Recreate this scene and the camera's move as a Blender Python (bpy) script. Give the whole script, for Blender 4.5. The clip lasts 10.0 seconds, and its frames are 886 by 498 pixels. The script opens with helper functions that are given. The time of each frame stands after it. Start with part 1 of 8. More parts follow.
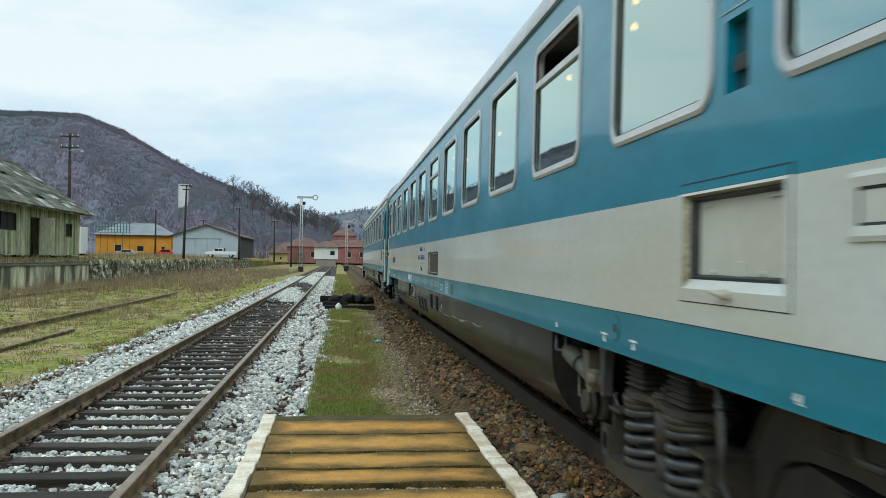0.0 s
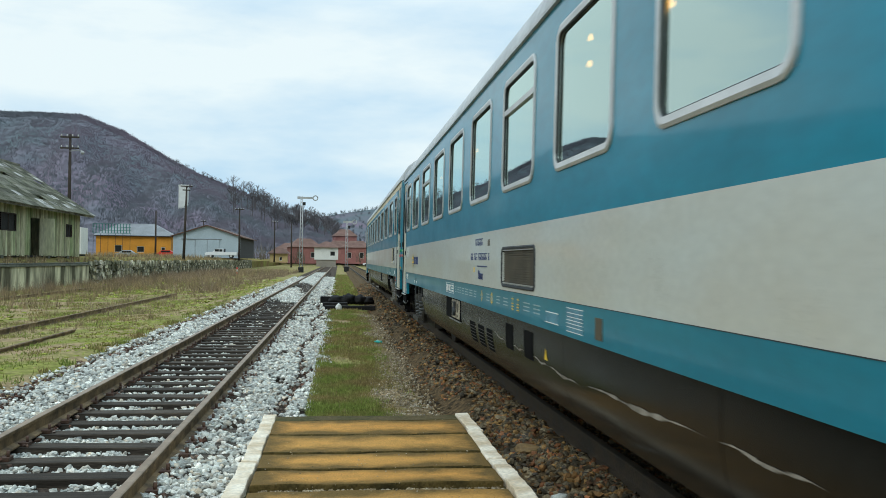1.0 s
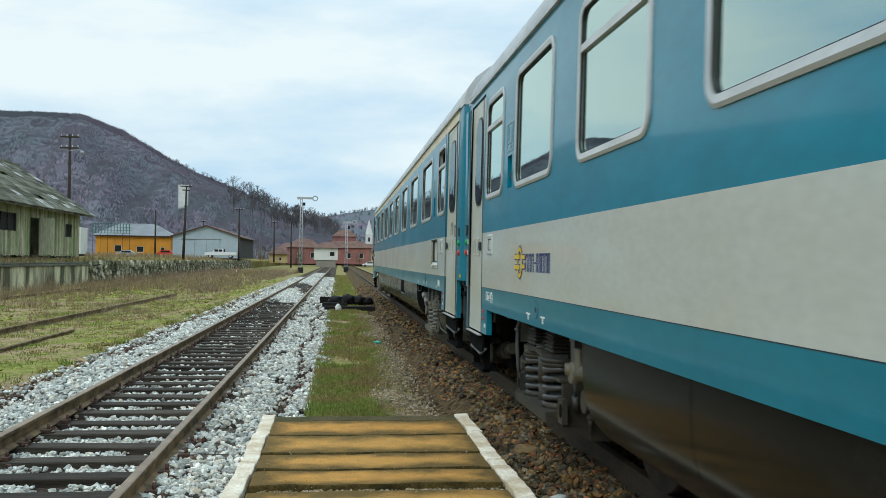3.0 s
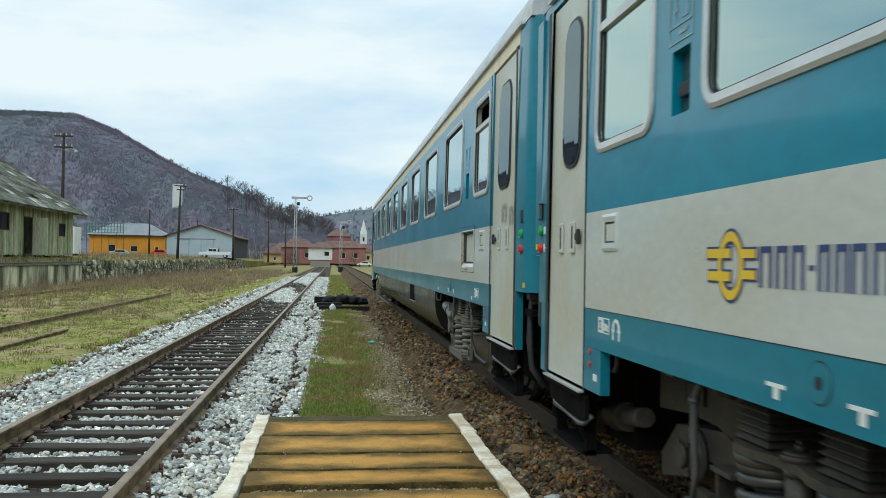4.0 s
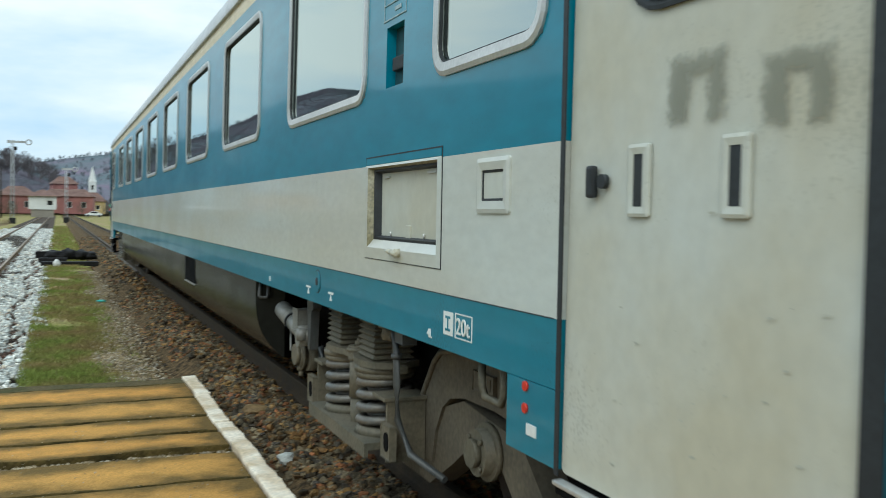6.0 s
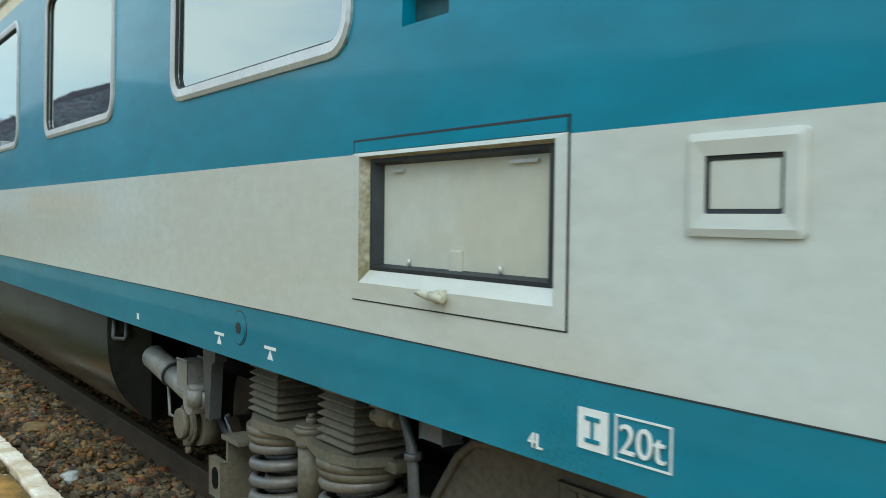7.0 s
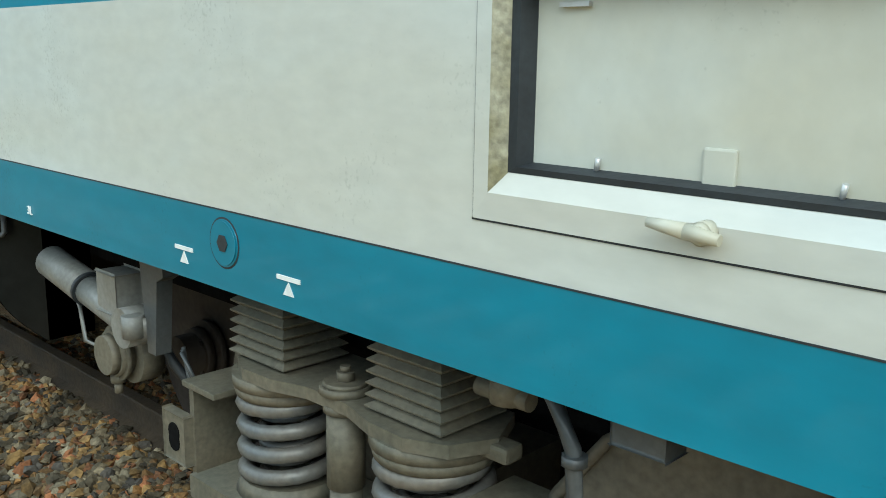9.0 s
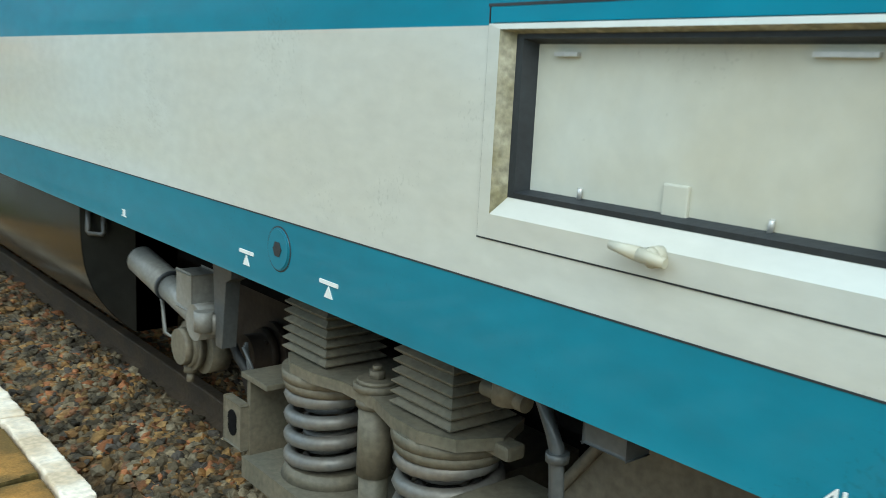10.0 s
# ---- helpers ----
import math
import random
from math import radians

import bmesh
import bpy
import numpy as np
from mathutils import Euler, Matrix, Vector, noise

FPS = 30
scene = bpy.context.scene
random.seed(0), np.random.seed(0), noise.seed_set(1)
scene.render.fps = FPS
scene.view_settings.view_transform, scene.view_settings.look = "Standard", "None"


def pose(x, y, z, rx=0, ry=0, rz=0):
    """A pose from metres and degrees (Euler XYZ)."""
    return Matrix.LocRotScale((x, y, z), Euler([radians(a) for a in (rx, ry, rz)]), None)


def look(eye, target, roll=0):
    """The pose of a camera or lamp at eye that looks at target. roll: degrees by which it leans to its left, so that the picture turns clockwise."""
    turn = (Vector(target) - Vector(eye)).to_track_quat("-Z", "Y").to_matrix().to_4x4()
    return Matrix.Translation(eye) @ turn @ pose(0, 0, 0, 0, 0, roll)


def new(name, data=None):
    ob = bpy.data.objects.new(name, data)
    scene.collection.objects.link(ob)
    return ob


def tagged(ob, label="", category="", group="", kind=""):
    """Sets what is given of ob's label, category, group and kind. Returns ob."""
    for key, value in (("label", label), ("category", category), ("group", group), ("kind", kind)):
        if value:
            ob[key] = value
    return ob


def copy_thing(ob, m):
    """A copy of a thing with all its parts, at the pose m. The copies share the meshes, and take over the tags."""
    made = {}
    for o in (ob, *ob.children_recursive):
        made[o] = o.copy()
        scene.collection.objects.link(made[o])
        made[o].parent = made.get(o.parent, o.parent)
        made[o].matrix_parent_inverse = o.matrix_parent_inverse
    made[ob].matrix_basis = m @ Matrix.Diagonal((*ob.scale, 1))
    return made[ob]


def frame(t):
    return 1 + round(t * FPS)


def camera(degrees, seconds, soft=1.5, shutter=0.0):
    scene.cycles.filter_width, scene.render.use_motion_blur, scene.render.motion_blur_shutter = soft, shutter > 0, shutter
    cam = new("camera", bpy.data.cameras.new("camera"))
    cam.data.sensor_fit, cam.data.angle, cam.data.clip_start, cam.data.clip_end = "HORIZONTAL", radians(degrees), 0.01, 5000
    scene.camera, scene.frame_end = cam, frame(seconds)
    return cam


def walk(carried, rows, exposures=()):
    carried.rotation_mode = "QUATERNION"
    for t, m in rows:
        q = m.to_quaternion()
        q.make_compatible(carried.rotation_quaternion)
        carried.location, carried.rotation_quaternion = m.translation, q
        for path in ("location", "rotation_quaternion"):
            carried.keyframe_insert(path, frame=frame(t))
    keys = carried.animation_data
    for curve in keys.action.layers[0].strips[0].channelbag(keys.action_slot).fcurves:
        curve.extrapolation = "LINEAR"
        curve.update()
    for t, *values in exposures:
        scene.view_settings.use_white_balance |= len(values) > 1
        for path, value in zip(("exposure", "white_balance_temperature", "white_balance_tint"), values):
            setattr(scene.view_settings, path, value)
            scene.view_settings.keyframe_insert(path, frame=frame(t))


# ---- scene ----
# ---- camera and its walk ----
cam = camera(52.37, 10.0, soft=0.6, shutter=0.3)
PATH = [
    (0, pose(-0.000, 0.000, 1.600, 90.72, -0.76, -6.62)),
    (0.5, pose(-0.000, -0.000, 1.600, 90.76, -0.74, -6.63)),
    (1, pose(-0.000, -0.000, 1.599, 90.75, -0.73, -6.61)),
    (1.5, pose(0.000, -0.000, 1.599, 90.73, -0.74, -6.58)),
    (2, pose(0.000, -0.000, 1.599, 90.74, -0.75, -6.57)),
    (2.5, pose(0.000, -0.000, 1.599, 90.78, -0.80, -6.57)),
    (2.7, pose(0.000, -0.000, 1.599, 90.80, -0.85, -6.58)),
    (3.8, pose(0.000, -0.000, 1.599, 90.74, -0.84, -6.87)),
    (4, pose(0.001, -0.001, 1.599, 90.79, -0.92, -6.98)),
    (4.5, pose(0.003, -0.084, 1.615, 90.52, -0.29, -9.32)),
    (5, pose(0.023, -0.130, 1.644, 86.96, 0.34, -14.19)),
    (5.5, pose(0.023, -0.125, 1.678, 86.67, -1.17, -17.73)),
    (6, pose(0.043, -0.151, 1.699, 87.89, -1.04, -23.16)),
    (6.2, pose(0.042, -0.140, 1.696, 88.63, -1.62, -25.85)),
    (7.3, pose(0.018, -0.346, 1.748, 87.16, -0.09, -37.46)),
    (7.5, pose(-0.019, -0.415, 1.745, 86.25, 0.20, -37.26)),
    (8, pose(-0.002, -0.660, 1.748, 83.55, 0.83, -39.20)),
    (8.5, pose(0.035, -0.672, 1.764, 80.19, -0.80, -44.93)),
    (9, pose(0.182, -0.583, 1.782, 78.02, -0.85, -45.70)),
    (9.5, pose(0.215, -0.590, 1.787, 77.36, -1.52, -43.98)),
    (10, pose(0.152, -0.898, 1.809, 79.47, -2.85, -38.96)),
]
# the clip's camera opens up as the bright sky leaves its picture
walk(cam, PATH, exposures=[(0.0, 0.12, 6350, 0), (4.5, 0.12, 6350, 0), (5.5, 0.3, 6400, 0), (6.2, 0.25, 6300, 0), (7.3, 0.5, 6150, -2), (8.0, 0.62, 6150, -2), (9.0, 0.83, 6150, -2), (10.0, 0.78, 6150, -2)])

# metres the train still has to roll towards the eye, by time
ROLL = [(0, 31.629), (0.5, 28.295), (1, 25.267), (1.5, 22.459), (2, 19.801), (2.5, 17.365), (2.7, 16.46), (3.8, 12.081), (4, 11.347), (4.5, 9.596), (5, 8.071), (5.5, 6.74), (6, 5.507), (6.2, 5.116), (7.3, 3.179), (7.5, 2.916), (8, 2.325), (8.5, 2.087), (9, 2.069), (9.5, 2.087), (10, 2.052)]

# ---- sky, sun, exposure ----
world = bpy.data.worlds.new("overcast_sky")
scene.world = world
world.use_nodes = True


def build_sky():
    nt = world.node_tree
    nt.nodes.clear()
    out = nt.nodes.new("ShaderNodeOutputWorld")
    bg = nt.nodes.new("ShaderNodeBackground")
    sky = nt.nodes.new("ShaderNodeTexSky")
    sky.sky_type, sky.sun_disc = "NISHITA", False
    sky.sun_elevation, sky.sun_rotation = radians(38), radians(215)
    sky.air_density, sky.dust_density = 1.0, 3.0
    tc = nt.nodes.new("ShaderNodeTexCoord")
    mp = nt.nodes.new("ShaderNodeMapping")
    mp.inputs["Scale"].default_value = (1.3, 1.3, 4.6)
    mp.inputs["Location"].default_value = (0.3, 0.2, 0.1)
    n1 = nt.nodes.new("ShaderNodeTexNoise")
    n1.inputs["Scale"].default_value, n1.inputs["Detail"].default_value, n1.inputs["Roughness"].default_value = 1.6, 6, 0.55
    ramp = nt.nodes.new("ShaderNodeValToRGB")
    ramp.color_ramp.elements[0].position, ramp.color_ramp.elements[1].position = 0.38, 0.60
    ramp.color_ramp.elements[0].color = (0.50, 0.68, 0.89, 1)
    ramp.color_ramp.elements[1].color = (0.88, 0.92, 0.97, 1)
    # an overcast sky is brighter overhead than at the horizon
    sep = nt.nodes.new("ShaderNodeSeparateXYZ")
    rise = nt.nodes.new("ShaderNodeMapRange")
    rise.inputs["From Min"].default_value, rise.inputs["From Max"].default_value = 0.25, 1.0
    rise.inputs["To Min"].default_value, rise.inputs["To Max"].default_value = 1.0, 1.8
    mul = nt.nodes.new("ShaderNodeVectorMath")
    mul.operation = "SCALE"
    mix = nt.nodes.new("ShaderNodeMix")
    mix.data_type = "RGBA"
    mix.inputs["Factor"].default_value = 0.9
    thin = nt.nodes.new("ShaderNodeVectorMath")
    thin.operation = "SCALE"
    thin.inputs["Scale"].default_value = 0.1
    L = nt.links.new
    L(tc.outputs["Generated"], mp.inputs["Vector"])
    L(mp.outputs["Vector"], n1.inputs["Vector"])
    L(n1.outputs["Fac"], ramp.inputs["Fac"])
    L(tc.outputs["Generated"], sep.inputs[0])
    L(sep.outputs["Z"], rise.inputs["Value"])
    L(ramp.outputs["Color"], mul.inputs[0])
    L(rise.outputs["Result"], mul.inputs["Scale"])
    L(sky.outputs["Color"], thin.inputs[0])
    L(thin.outputs["Vector"], mix.inputs["A"])
    L(mul.outputs["Vector"], mix.inputs["B"])
    L(mix.outputs["Result"], bg.inputs["Color"])
    bg.inputs["Strength"].default_value = 1.0
    L(bg.outputs[0], out.inputs[0])


build_sky()
sun = new("sun", bpy.data.lights.new("sun", "SUN"))
sun.data.energy, sun.data.angle, sun.data.color = 0.8, radians(25), (1.0, 0.96, 0.9)
sun.matrix_world = look((-30, -40, 40), (0, 0, 0))


# ---- materials ----
def mat(name, color, rough=0.7, metal=0.0, vary=0.25, scale=6.0, fine=60.0, bump=0.15, second=None, spread=0.5,
        per=None, stretch=(1, 1, 1), spec=0.5, specks=0.0, coat=0.0, bdist=0.01, palette=None, even=False):
    """A surface: base colour varied at two scales, a second colour in patches, bump, and a random shift per piece ('object' or 'island')."""
    m = bpy.data.materials.new(name)
    m.use_nodes = True
    nt = m.node_tree
    b = nt.nodes["Principled BSDF"]
    L = nt.links.new
    tc = nt.nodes.new("ShaderNodeTexCoord")
    mp = nt.nodes.new("ShaderNodeMapping")
    mp.inputs["Scale"].default_value = stretch
    L(tc.outputs["Object"], mp.inputs["Vector"])
    n1, n2 = nt.nodes.new("ShaderNodeTexNoise"), nt.nodes.new("ShaderNodeTexNoise")
    n1.inputs["Scale"].default_value, n1.inputs["Detail"].default_value = scale, 5
    n2.inputs["Scale"].default_value, n2.inputs["Detail"].default_value = fine, 4
    L(mp.outputs["Vector"], n1.inputs["Vector"])
    L(mp.outputs["Vector"], n2.inputs["Vector"])
    mix = nt.nodes.new("ShaderNodeMix")
    mix.data_type = "RGBA"
    c2 = second or tuple(c * (1 - vary) for c in color)
    mix.inputs["A"].default_value, mix.inputs["B"].default_value = (*color, 1), (*c2, 1)
    rm = nt.nodes.new("ShaderNodeMapRange")
    rm.inputs["From Min"].default_value, rm.inputs["From Max"].default_value = 0.5 - spread * 0.3, 0.5 + spread * 0.3
    L(n1.outputs["Fac"], rm.inputs["Value"])
    L(rm.outputs["Result"], mix.inputs["Factor"])
    hsv = nt.nodes.new("ShaderNodeHueSaturation")
    if palette:  # each piece takes one of several stone or tile colours
        geo = nt.nodes.new("ShaderNodeNewGeometry")
        pal = nt.nodes.new("ShaderNodeValToRGB")
        pal.color_ramp.interpolation = "CONSTANT"
        while len(pal.color_ramp.elements) < len(palette):
            pal.color_ramp.elements.new(0.5)
        for i, c in enumerate(palette):
            pal.color_ramp.elements[i].position = i / len(palette)
            pal.color_ramp.elements[i].color = (*c, 1)
        hop = nt.nodes.new("ShaderNodeMath")
        hop.operation = "MULTIPLY"
        hop.inputs[1].default_value = 7.31
        frac = nt.nodes.new("ShaderNodeMath")
        frac.operation = "FRACT"
        L(geo.outputs["Random Per Island"], hop.inputs[0])
        L(hop.outputs[0], frac.inputs[0])
        L(frac.outputs[0], pal.inputs["Fac"])
        L(pal.outputs["Color"], mix.inputs["A"])
    L(mix.outputs["Result"], hsv.inputs["Color"])
    vr = nt.nodes.new("ShaderNodeMapRange")
    vr.inputs["From Min"].default_value, vr.inputs["From Max"].default_value = 0.3, 0.7
    vr.inputs["To Min"].default_value, vr.inputs["To Max"].default_value = 1 - vary * 0.6, 1 + vary * 0.6
    L(n2.outputs["Fac"], vr.inputs["Value"])
    last = vr.outputs["Result"]
    if per:
        src = nt.nodes.new("ShaderNodeObjectInfo") if per == "object" else nt.nodes.new("ShaderNodeNewGeometry")
        pr = nt.nodes.new("ShaderNodeMapRange")
        pr.inputs["To Min"].default_value, pr.inputs["To Max"].default_value = 0.62, 1.38
        L(src.outputs["Random" if per == "object" else "Random Per Island"], pr.inputs["Value"])
        mm = nt.nodes.new("ShaderNodeMath")
        mm.operation = "MULTIPLY"
        L(last, mm.inputs[0])
        L(pr.outputs["Result"], mm.inputs[1])
        last = mm.outputs[0]
    L(last, hsv.inputs["Value"])
    col = hsv.outputs["Color"]
    if specks:  # small dark splashes of road and brake dirt
        n3 = nt.nodes.new("ShaderNodeTexNoise")
        n3.inputs["Scale"].default_value, n3.inputs["Detail"].default_value = 85, 3
        L(tc.outputs["Object"], n3.inputs["Vector"])
        n4 = nt.nodes.new("ShaderNodeTexNoise")
        n4.inputs["Scale"].default_value, n4.inputs["Detail"].default_value = 2.2, 3
        L(tc.outputs["Object"], n4.inputs["Vector"])
        sm = nt.nodes.new("ShaderNodeMath")
        sm.operation = "MULTIPLY"
        L(n3.outputs["Fac"], sm.inputs[0])
        L(n4.outputs["Fac"], sm.inputs[1])
        sr = nt.nodes.new("ShaderNodeMapRange")
        sr.inputs["From Min"].default_value, sr.inputs["From Max"].default_value = 0.35, 0.45
        sr.inputs["To Max"].default_value = specks
        L(sm.outputs[0], sr.inputs["Value"])
        dk = nt.nodes.new("ShaderNodeMix")
        dk.data_type = "RGBA"
        dk.inputs["B"].default_value = (color[0] * 0.45, color[1] * 0.42, color[2] * 0.36, 1)
        L(sr.outputs["Result"], dk.inputs["Factor"])
        L(col, dk.inputs["A"])
        col = dk.outputs["Result"]
    L(col, b.inputs["Base Color"])
    rr = nt.nodes.new("ShaderNodeMapRange")
    rr.inputs["To Min"].default_value, rr.inputs["To Max"].default_value = max(0.02, rough - 0.12), min(1, rough + 0.12)
    L(n1.outputs["Fac"], rr.inputs["Value"])
    L(rr.outputs["Result"], b.inputs["Roughness"])
    b.inputs["Metallic"].default_value = metal
    b.inputs["Specular IOR Level"].default_value = spec
    b.inputs["Coat Weight"].default_value = coat
    b.inputs["Coat Roughness"].default_value = 0.07
    if even:  # twigs too fine to shade one by one take the light of the whole crown
        lean = nt.nodes.new("ShaderNodeCombineXYZ")
        lean.inputs[0].default_value, lean.inputs[1].default_value, lean.inputs[2].default_value = 0.1, -0.5, 0.86
        L(lean.outputs[0], b.inputs["Normal"])
    if bump:
        bp = nt.nodes.new("ShaderNodeBump")
        bp.inputs["Strength"].default_value, bp.inputs["Distance"].default_value = bump, bdist
        L(n2.outputs["Fac"], bp.inputs["Height"])
        L(bp.outputs["Normal"], b.inputs["Normal"])
    return m


def glow(name, color, strength):
    m = bpy.data.materials.new(name)
    m.use_nodes = True
    b = m.node_tree.nodes["Principled BSDF"]
    b.inputs["Base Color"].default_value = (*color, 1)
    b.inputs["Emission Color"].default_value = (*color, 1)
    b.inputs["Emission Strength"].default_value = strength
    return m


def glass_mat(name, tint, mirror, rough=0.015, least=0.50):
    """Sun-protection glass: a metallised coat that mirrors much of the sky, and a dim view inside."""
    m = bpy.data.materials.new(name)
    m.use_nodes = True
    nt = m.node_tree
    nt.nodes.clear()
    out = nt.nodes.new("ShaderNodeOutputMaterial")
    gl = nt.nodes.new("ShaderNodeBsdfGlossy")
    gl.inputs["Color"].default_value, gl.inputs["Roughness"].default_value = (*mirror, 1), rough
    tr = nt.nodes.new("ShaderNodeBsdfTransparent")
    tr.inputs["Color"].default_value = (*tint, 1)
    fr = nt.nodes.new("ShaderNodeFresnel")
    fr.inputs["IOR"].default_value = 1.5
    rm = nt.nodes.new("ShaderNodeMapRange")
    rm.inputs["From Max"].default_value = 0.6
    rm.inputs["To Min"].default_value, rm.inputs["To Max"].default_value = least, 0.97
    mix = nt.nodes.new("ShaderNodeMixShader")
    L = nt.links.new
    L(fr.outputs[0], rm.inputs["Value"])
    L(rm.outputs["Result"], mix.inputs[0])
    L(tr.outputs[0], mix.inputs[1])
    L(gl.outputs[0], mix.inputs[2])
    L(mix.outputs[0], out.inputs[0])
    return m


def clear_mat():
    """The uncoated inner face and edge of a pane."""
    m = bpy.data.materials.new("clear_pane_back")
    m.use_nodes = True
    nt = m.node_tree
    nt.nodes.clear()
    out, tr = nt.nodes.new("ShaderNodeOutputMaterial"), nt.nodes.new("ShaderNodeBsdfTransparent")
    tr.inputs["Color"].default_value = (0.93, 0.96, 0.95, 1)
    nt.links.new(tr.outputs[0], out.inputs[0])
    return m


M = {}
M["blue"] = mat("blue_paint", (0.004, 0.215, 0.32), 0.4, specks=0.25, vary=0.16, scale=1.1, fine=9, bump=0.012, spec=0.3, coat=0.42, stretch=(1, 0.6, 1.6))
M["teal"] = mat("teal_paint", (0.012, 0.185, 0.262), 0.42, vary=0.12, scale=1.5, fine=14, bump=0.02, spec=0.3, coat=0.35, specks=0.3, stretch=(1, 0.6, 1.4))
M["silver"] = mat("silver_paint", (0.55, 0.59, 0.56), 0.45, vary=0.09, scale=1.3, fine=22, bump=0.02, second=(0.515, 0.51, 0.445), metal=0.0, specks=0.32, coat=0.5, stretch=(1, 0.5, 1.2))
M["door"] = mat("pale_door_paint", (0.53, 0.555, 0.51), 0.42, vary=0.08, scale=1.6, fine=18, bump=0.02, second=(0.48, 0.455, 0.35), specks=0.35)
M["alu"] = mat("aluminium_frame", (0.62, 0.62, 0.6), 0.38, metal=0.6, vary=0.12, scale=3, fine=60, bump=0.03)
M["roof"] = mat("grey_roof_paint", (0.55, 0.57, 0.58), 0.5, vary=0.2, scale=1.2, fine=10, bump=0.03)
M["yellow"] = mat("class_stripe", (0.74, 0.64, 0.44), 0.45, vary=0.12, bump=0)
M["rubber"] = mat("black_rubber", (0.022, 0.027, 0.031), 0.6, vary=0.3, bump=0.1)
M["skirt"] = mat("dark_skirt", (0.008, 0.009, 0.008), 0.22, vary=0.35, scale=1.2, fine=16, second=(0.012, 0.012, 0.011), bump=0.008, spec=0.12, specks=0.2)
M["bogie"] = mat("dusty_grey_steel", (0.088, 0.085, 0.062), 0.62, vary=0.35, scale=5, fine=50, second=(0.14, 0.122, 0.085), bump=0.15)
# darkened copies of the bogie and spring steel, deep shade put into colour
M["darksteel"] = mat("darkened_steel", (0.030, 0.030, 0.027), 0.55, vary=0.35, scale=5, fine=50, second=(0.055, 0.048, 0.036), bump=0.15, spec=0.3)
M["darkspring"] = mat("darkened_spring_steel", (0.06, 0.062, 0.062), 0.4, metal=0.3, vary=0.25, scale=8, fine=60, bump=0.05)
M["frame"] = mat("brown_dust_steel", (0.085, 0.075, 0.056), 0.7, vary=0.35, scale=3, fine=40, bump=0.15, second=(0.125, 0.107, 0.075))
M["spring"] = mat("spring_steel", (0.125, 0.13, 0.125), 0.45, metal=0.25, vary=0.25, scale=8, fine=60, bump=0.05, second=(0.16, 0.145, 0.12))
M["hanger"] = mat("blue_grey_steel", (0.052, 0.060, 0.064), 0.45, vary=0.25, scale=6, fine=60, bump=0.05, second=(0.075, 0.078, 0.075))
M["damper"] = mat("grey_damper_paint", (0.20, 0.205, 0.19), 0.42, vary=0.25, scale=6, fine=60, second=(0.15, 0.145, 0.125), bump=0.05)
# underfloor black, lowered further to stand for the shade there
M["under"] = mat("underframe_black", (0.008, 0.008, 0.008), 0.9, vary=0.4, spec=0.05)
M["wheel"] = mat("wheel_steel", (0.05, 0.04, 0.032), 0.7, metal=0.2, vary=0.35, scale=5, fine=40, spec=0.3)
M["white"] = mat("white_marking", (0.75, 0.77, 0.74), 0.5, vary=0.1, bump=0)
M["navy"] = mat("navy_marking", (0.03, 0.05, 0.16), 0.5, vary=0.1, bump=0)
M["yellowmark"] = mat("yellow_marking", (0.75, 0.50, 0.03), 0.5, vary=0.1, bump=0)
M["red"] = mat("red_plastic", (0.62, 0.035, 0.02), 0.35, vary=0.1, bump=0)
M["darkred"] = mat("dull_red_lens", (0.26, 0.014, 0.02), 0.3, vary=0.1, bump=0)
M["green"] = mat("green_plastic", (0.01, 0.36, 0.08), 0.35, vary=0.1, bump=0)
M["inside"] = mat("coach_lining", (0.20, 0.22, 0.20), 0.6, vary=0.2)
M["seat"] = mat("seat_cloth", (0.05, 0.09, 0.13), 0.9, vary=0.2)
M["lamp"] = glow("reading_lamp", (1.0, 0.40, 0.06), 6.0)
M["clear"] = clear_mat()
M["glass"] = glass_mat("sun_protection_glass", (0.42, 0.49, 0.46), (0.70, 0.86, 0.81), least=0.52)
M["glassb"] = glass_mat("grey_sun_glass", (0.16, 0.20, 0.19), (0.72, 0.80, 0.77), least=0.55)
M["doorglass"] = glass_mat("door_glass", (0.10, 0.12, 0.12), (0.34, 0.41, 0.42), least=0.30)
M["ground"] = mat("yard_soil", (0.30, 0.222, 0.125), 0.95, vary=0.6, scale=0.45, fine=9, bump=0.7, second=(0.205, 0.21, 0.055), spread=0.25, bdist=0.04, spec=0.05)
M["grass"] = mat("short_grass", (0.182, 0.226, 0.052), 0.8, vary=0.5, scale=1.1, fine=11, second=(0.235, 0.180, 0.075), spread=0.35, per="island", bump=0, spec=0.1)
M["weed"] = mat("dry_weeds", (0.36, 0.27, 0.15), 0.9, vary=0.4, scale=1.0, fine=15, second=(0.16, 0.13, 0.075), per="island", bump=0, spec=0.05)
M["ballast"] = mat("pale_crushed_stone", (0.62, 0.62, 0.59), 0.85, vary=0.4, scale=9, fine=70, second=(0.34, 0.345, 0.32), per="island", bump=0.3, spec=0.15, palette=[(0.76, 0.75, 0.68), (0.60, 0.62, 0.58), (0.80, 0.77, 0.69), (0.40, 0.42, 0.39), (0.70, 0.70, 0.63), (0.56, 0.48, 0.37)])
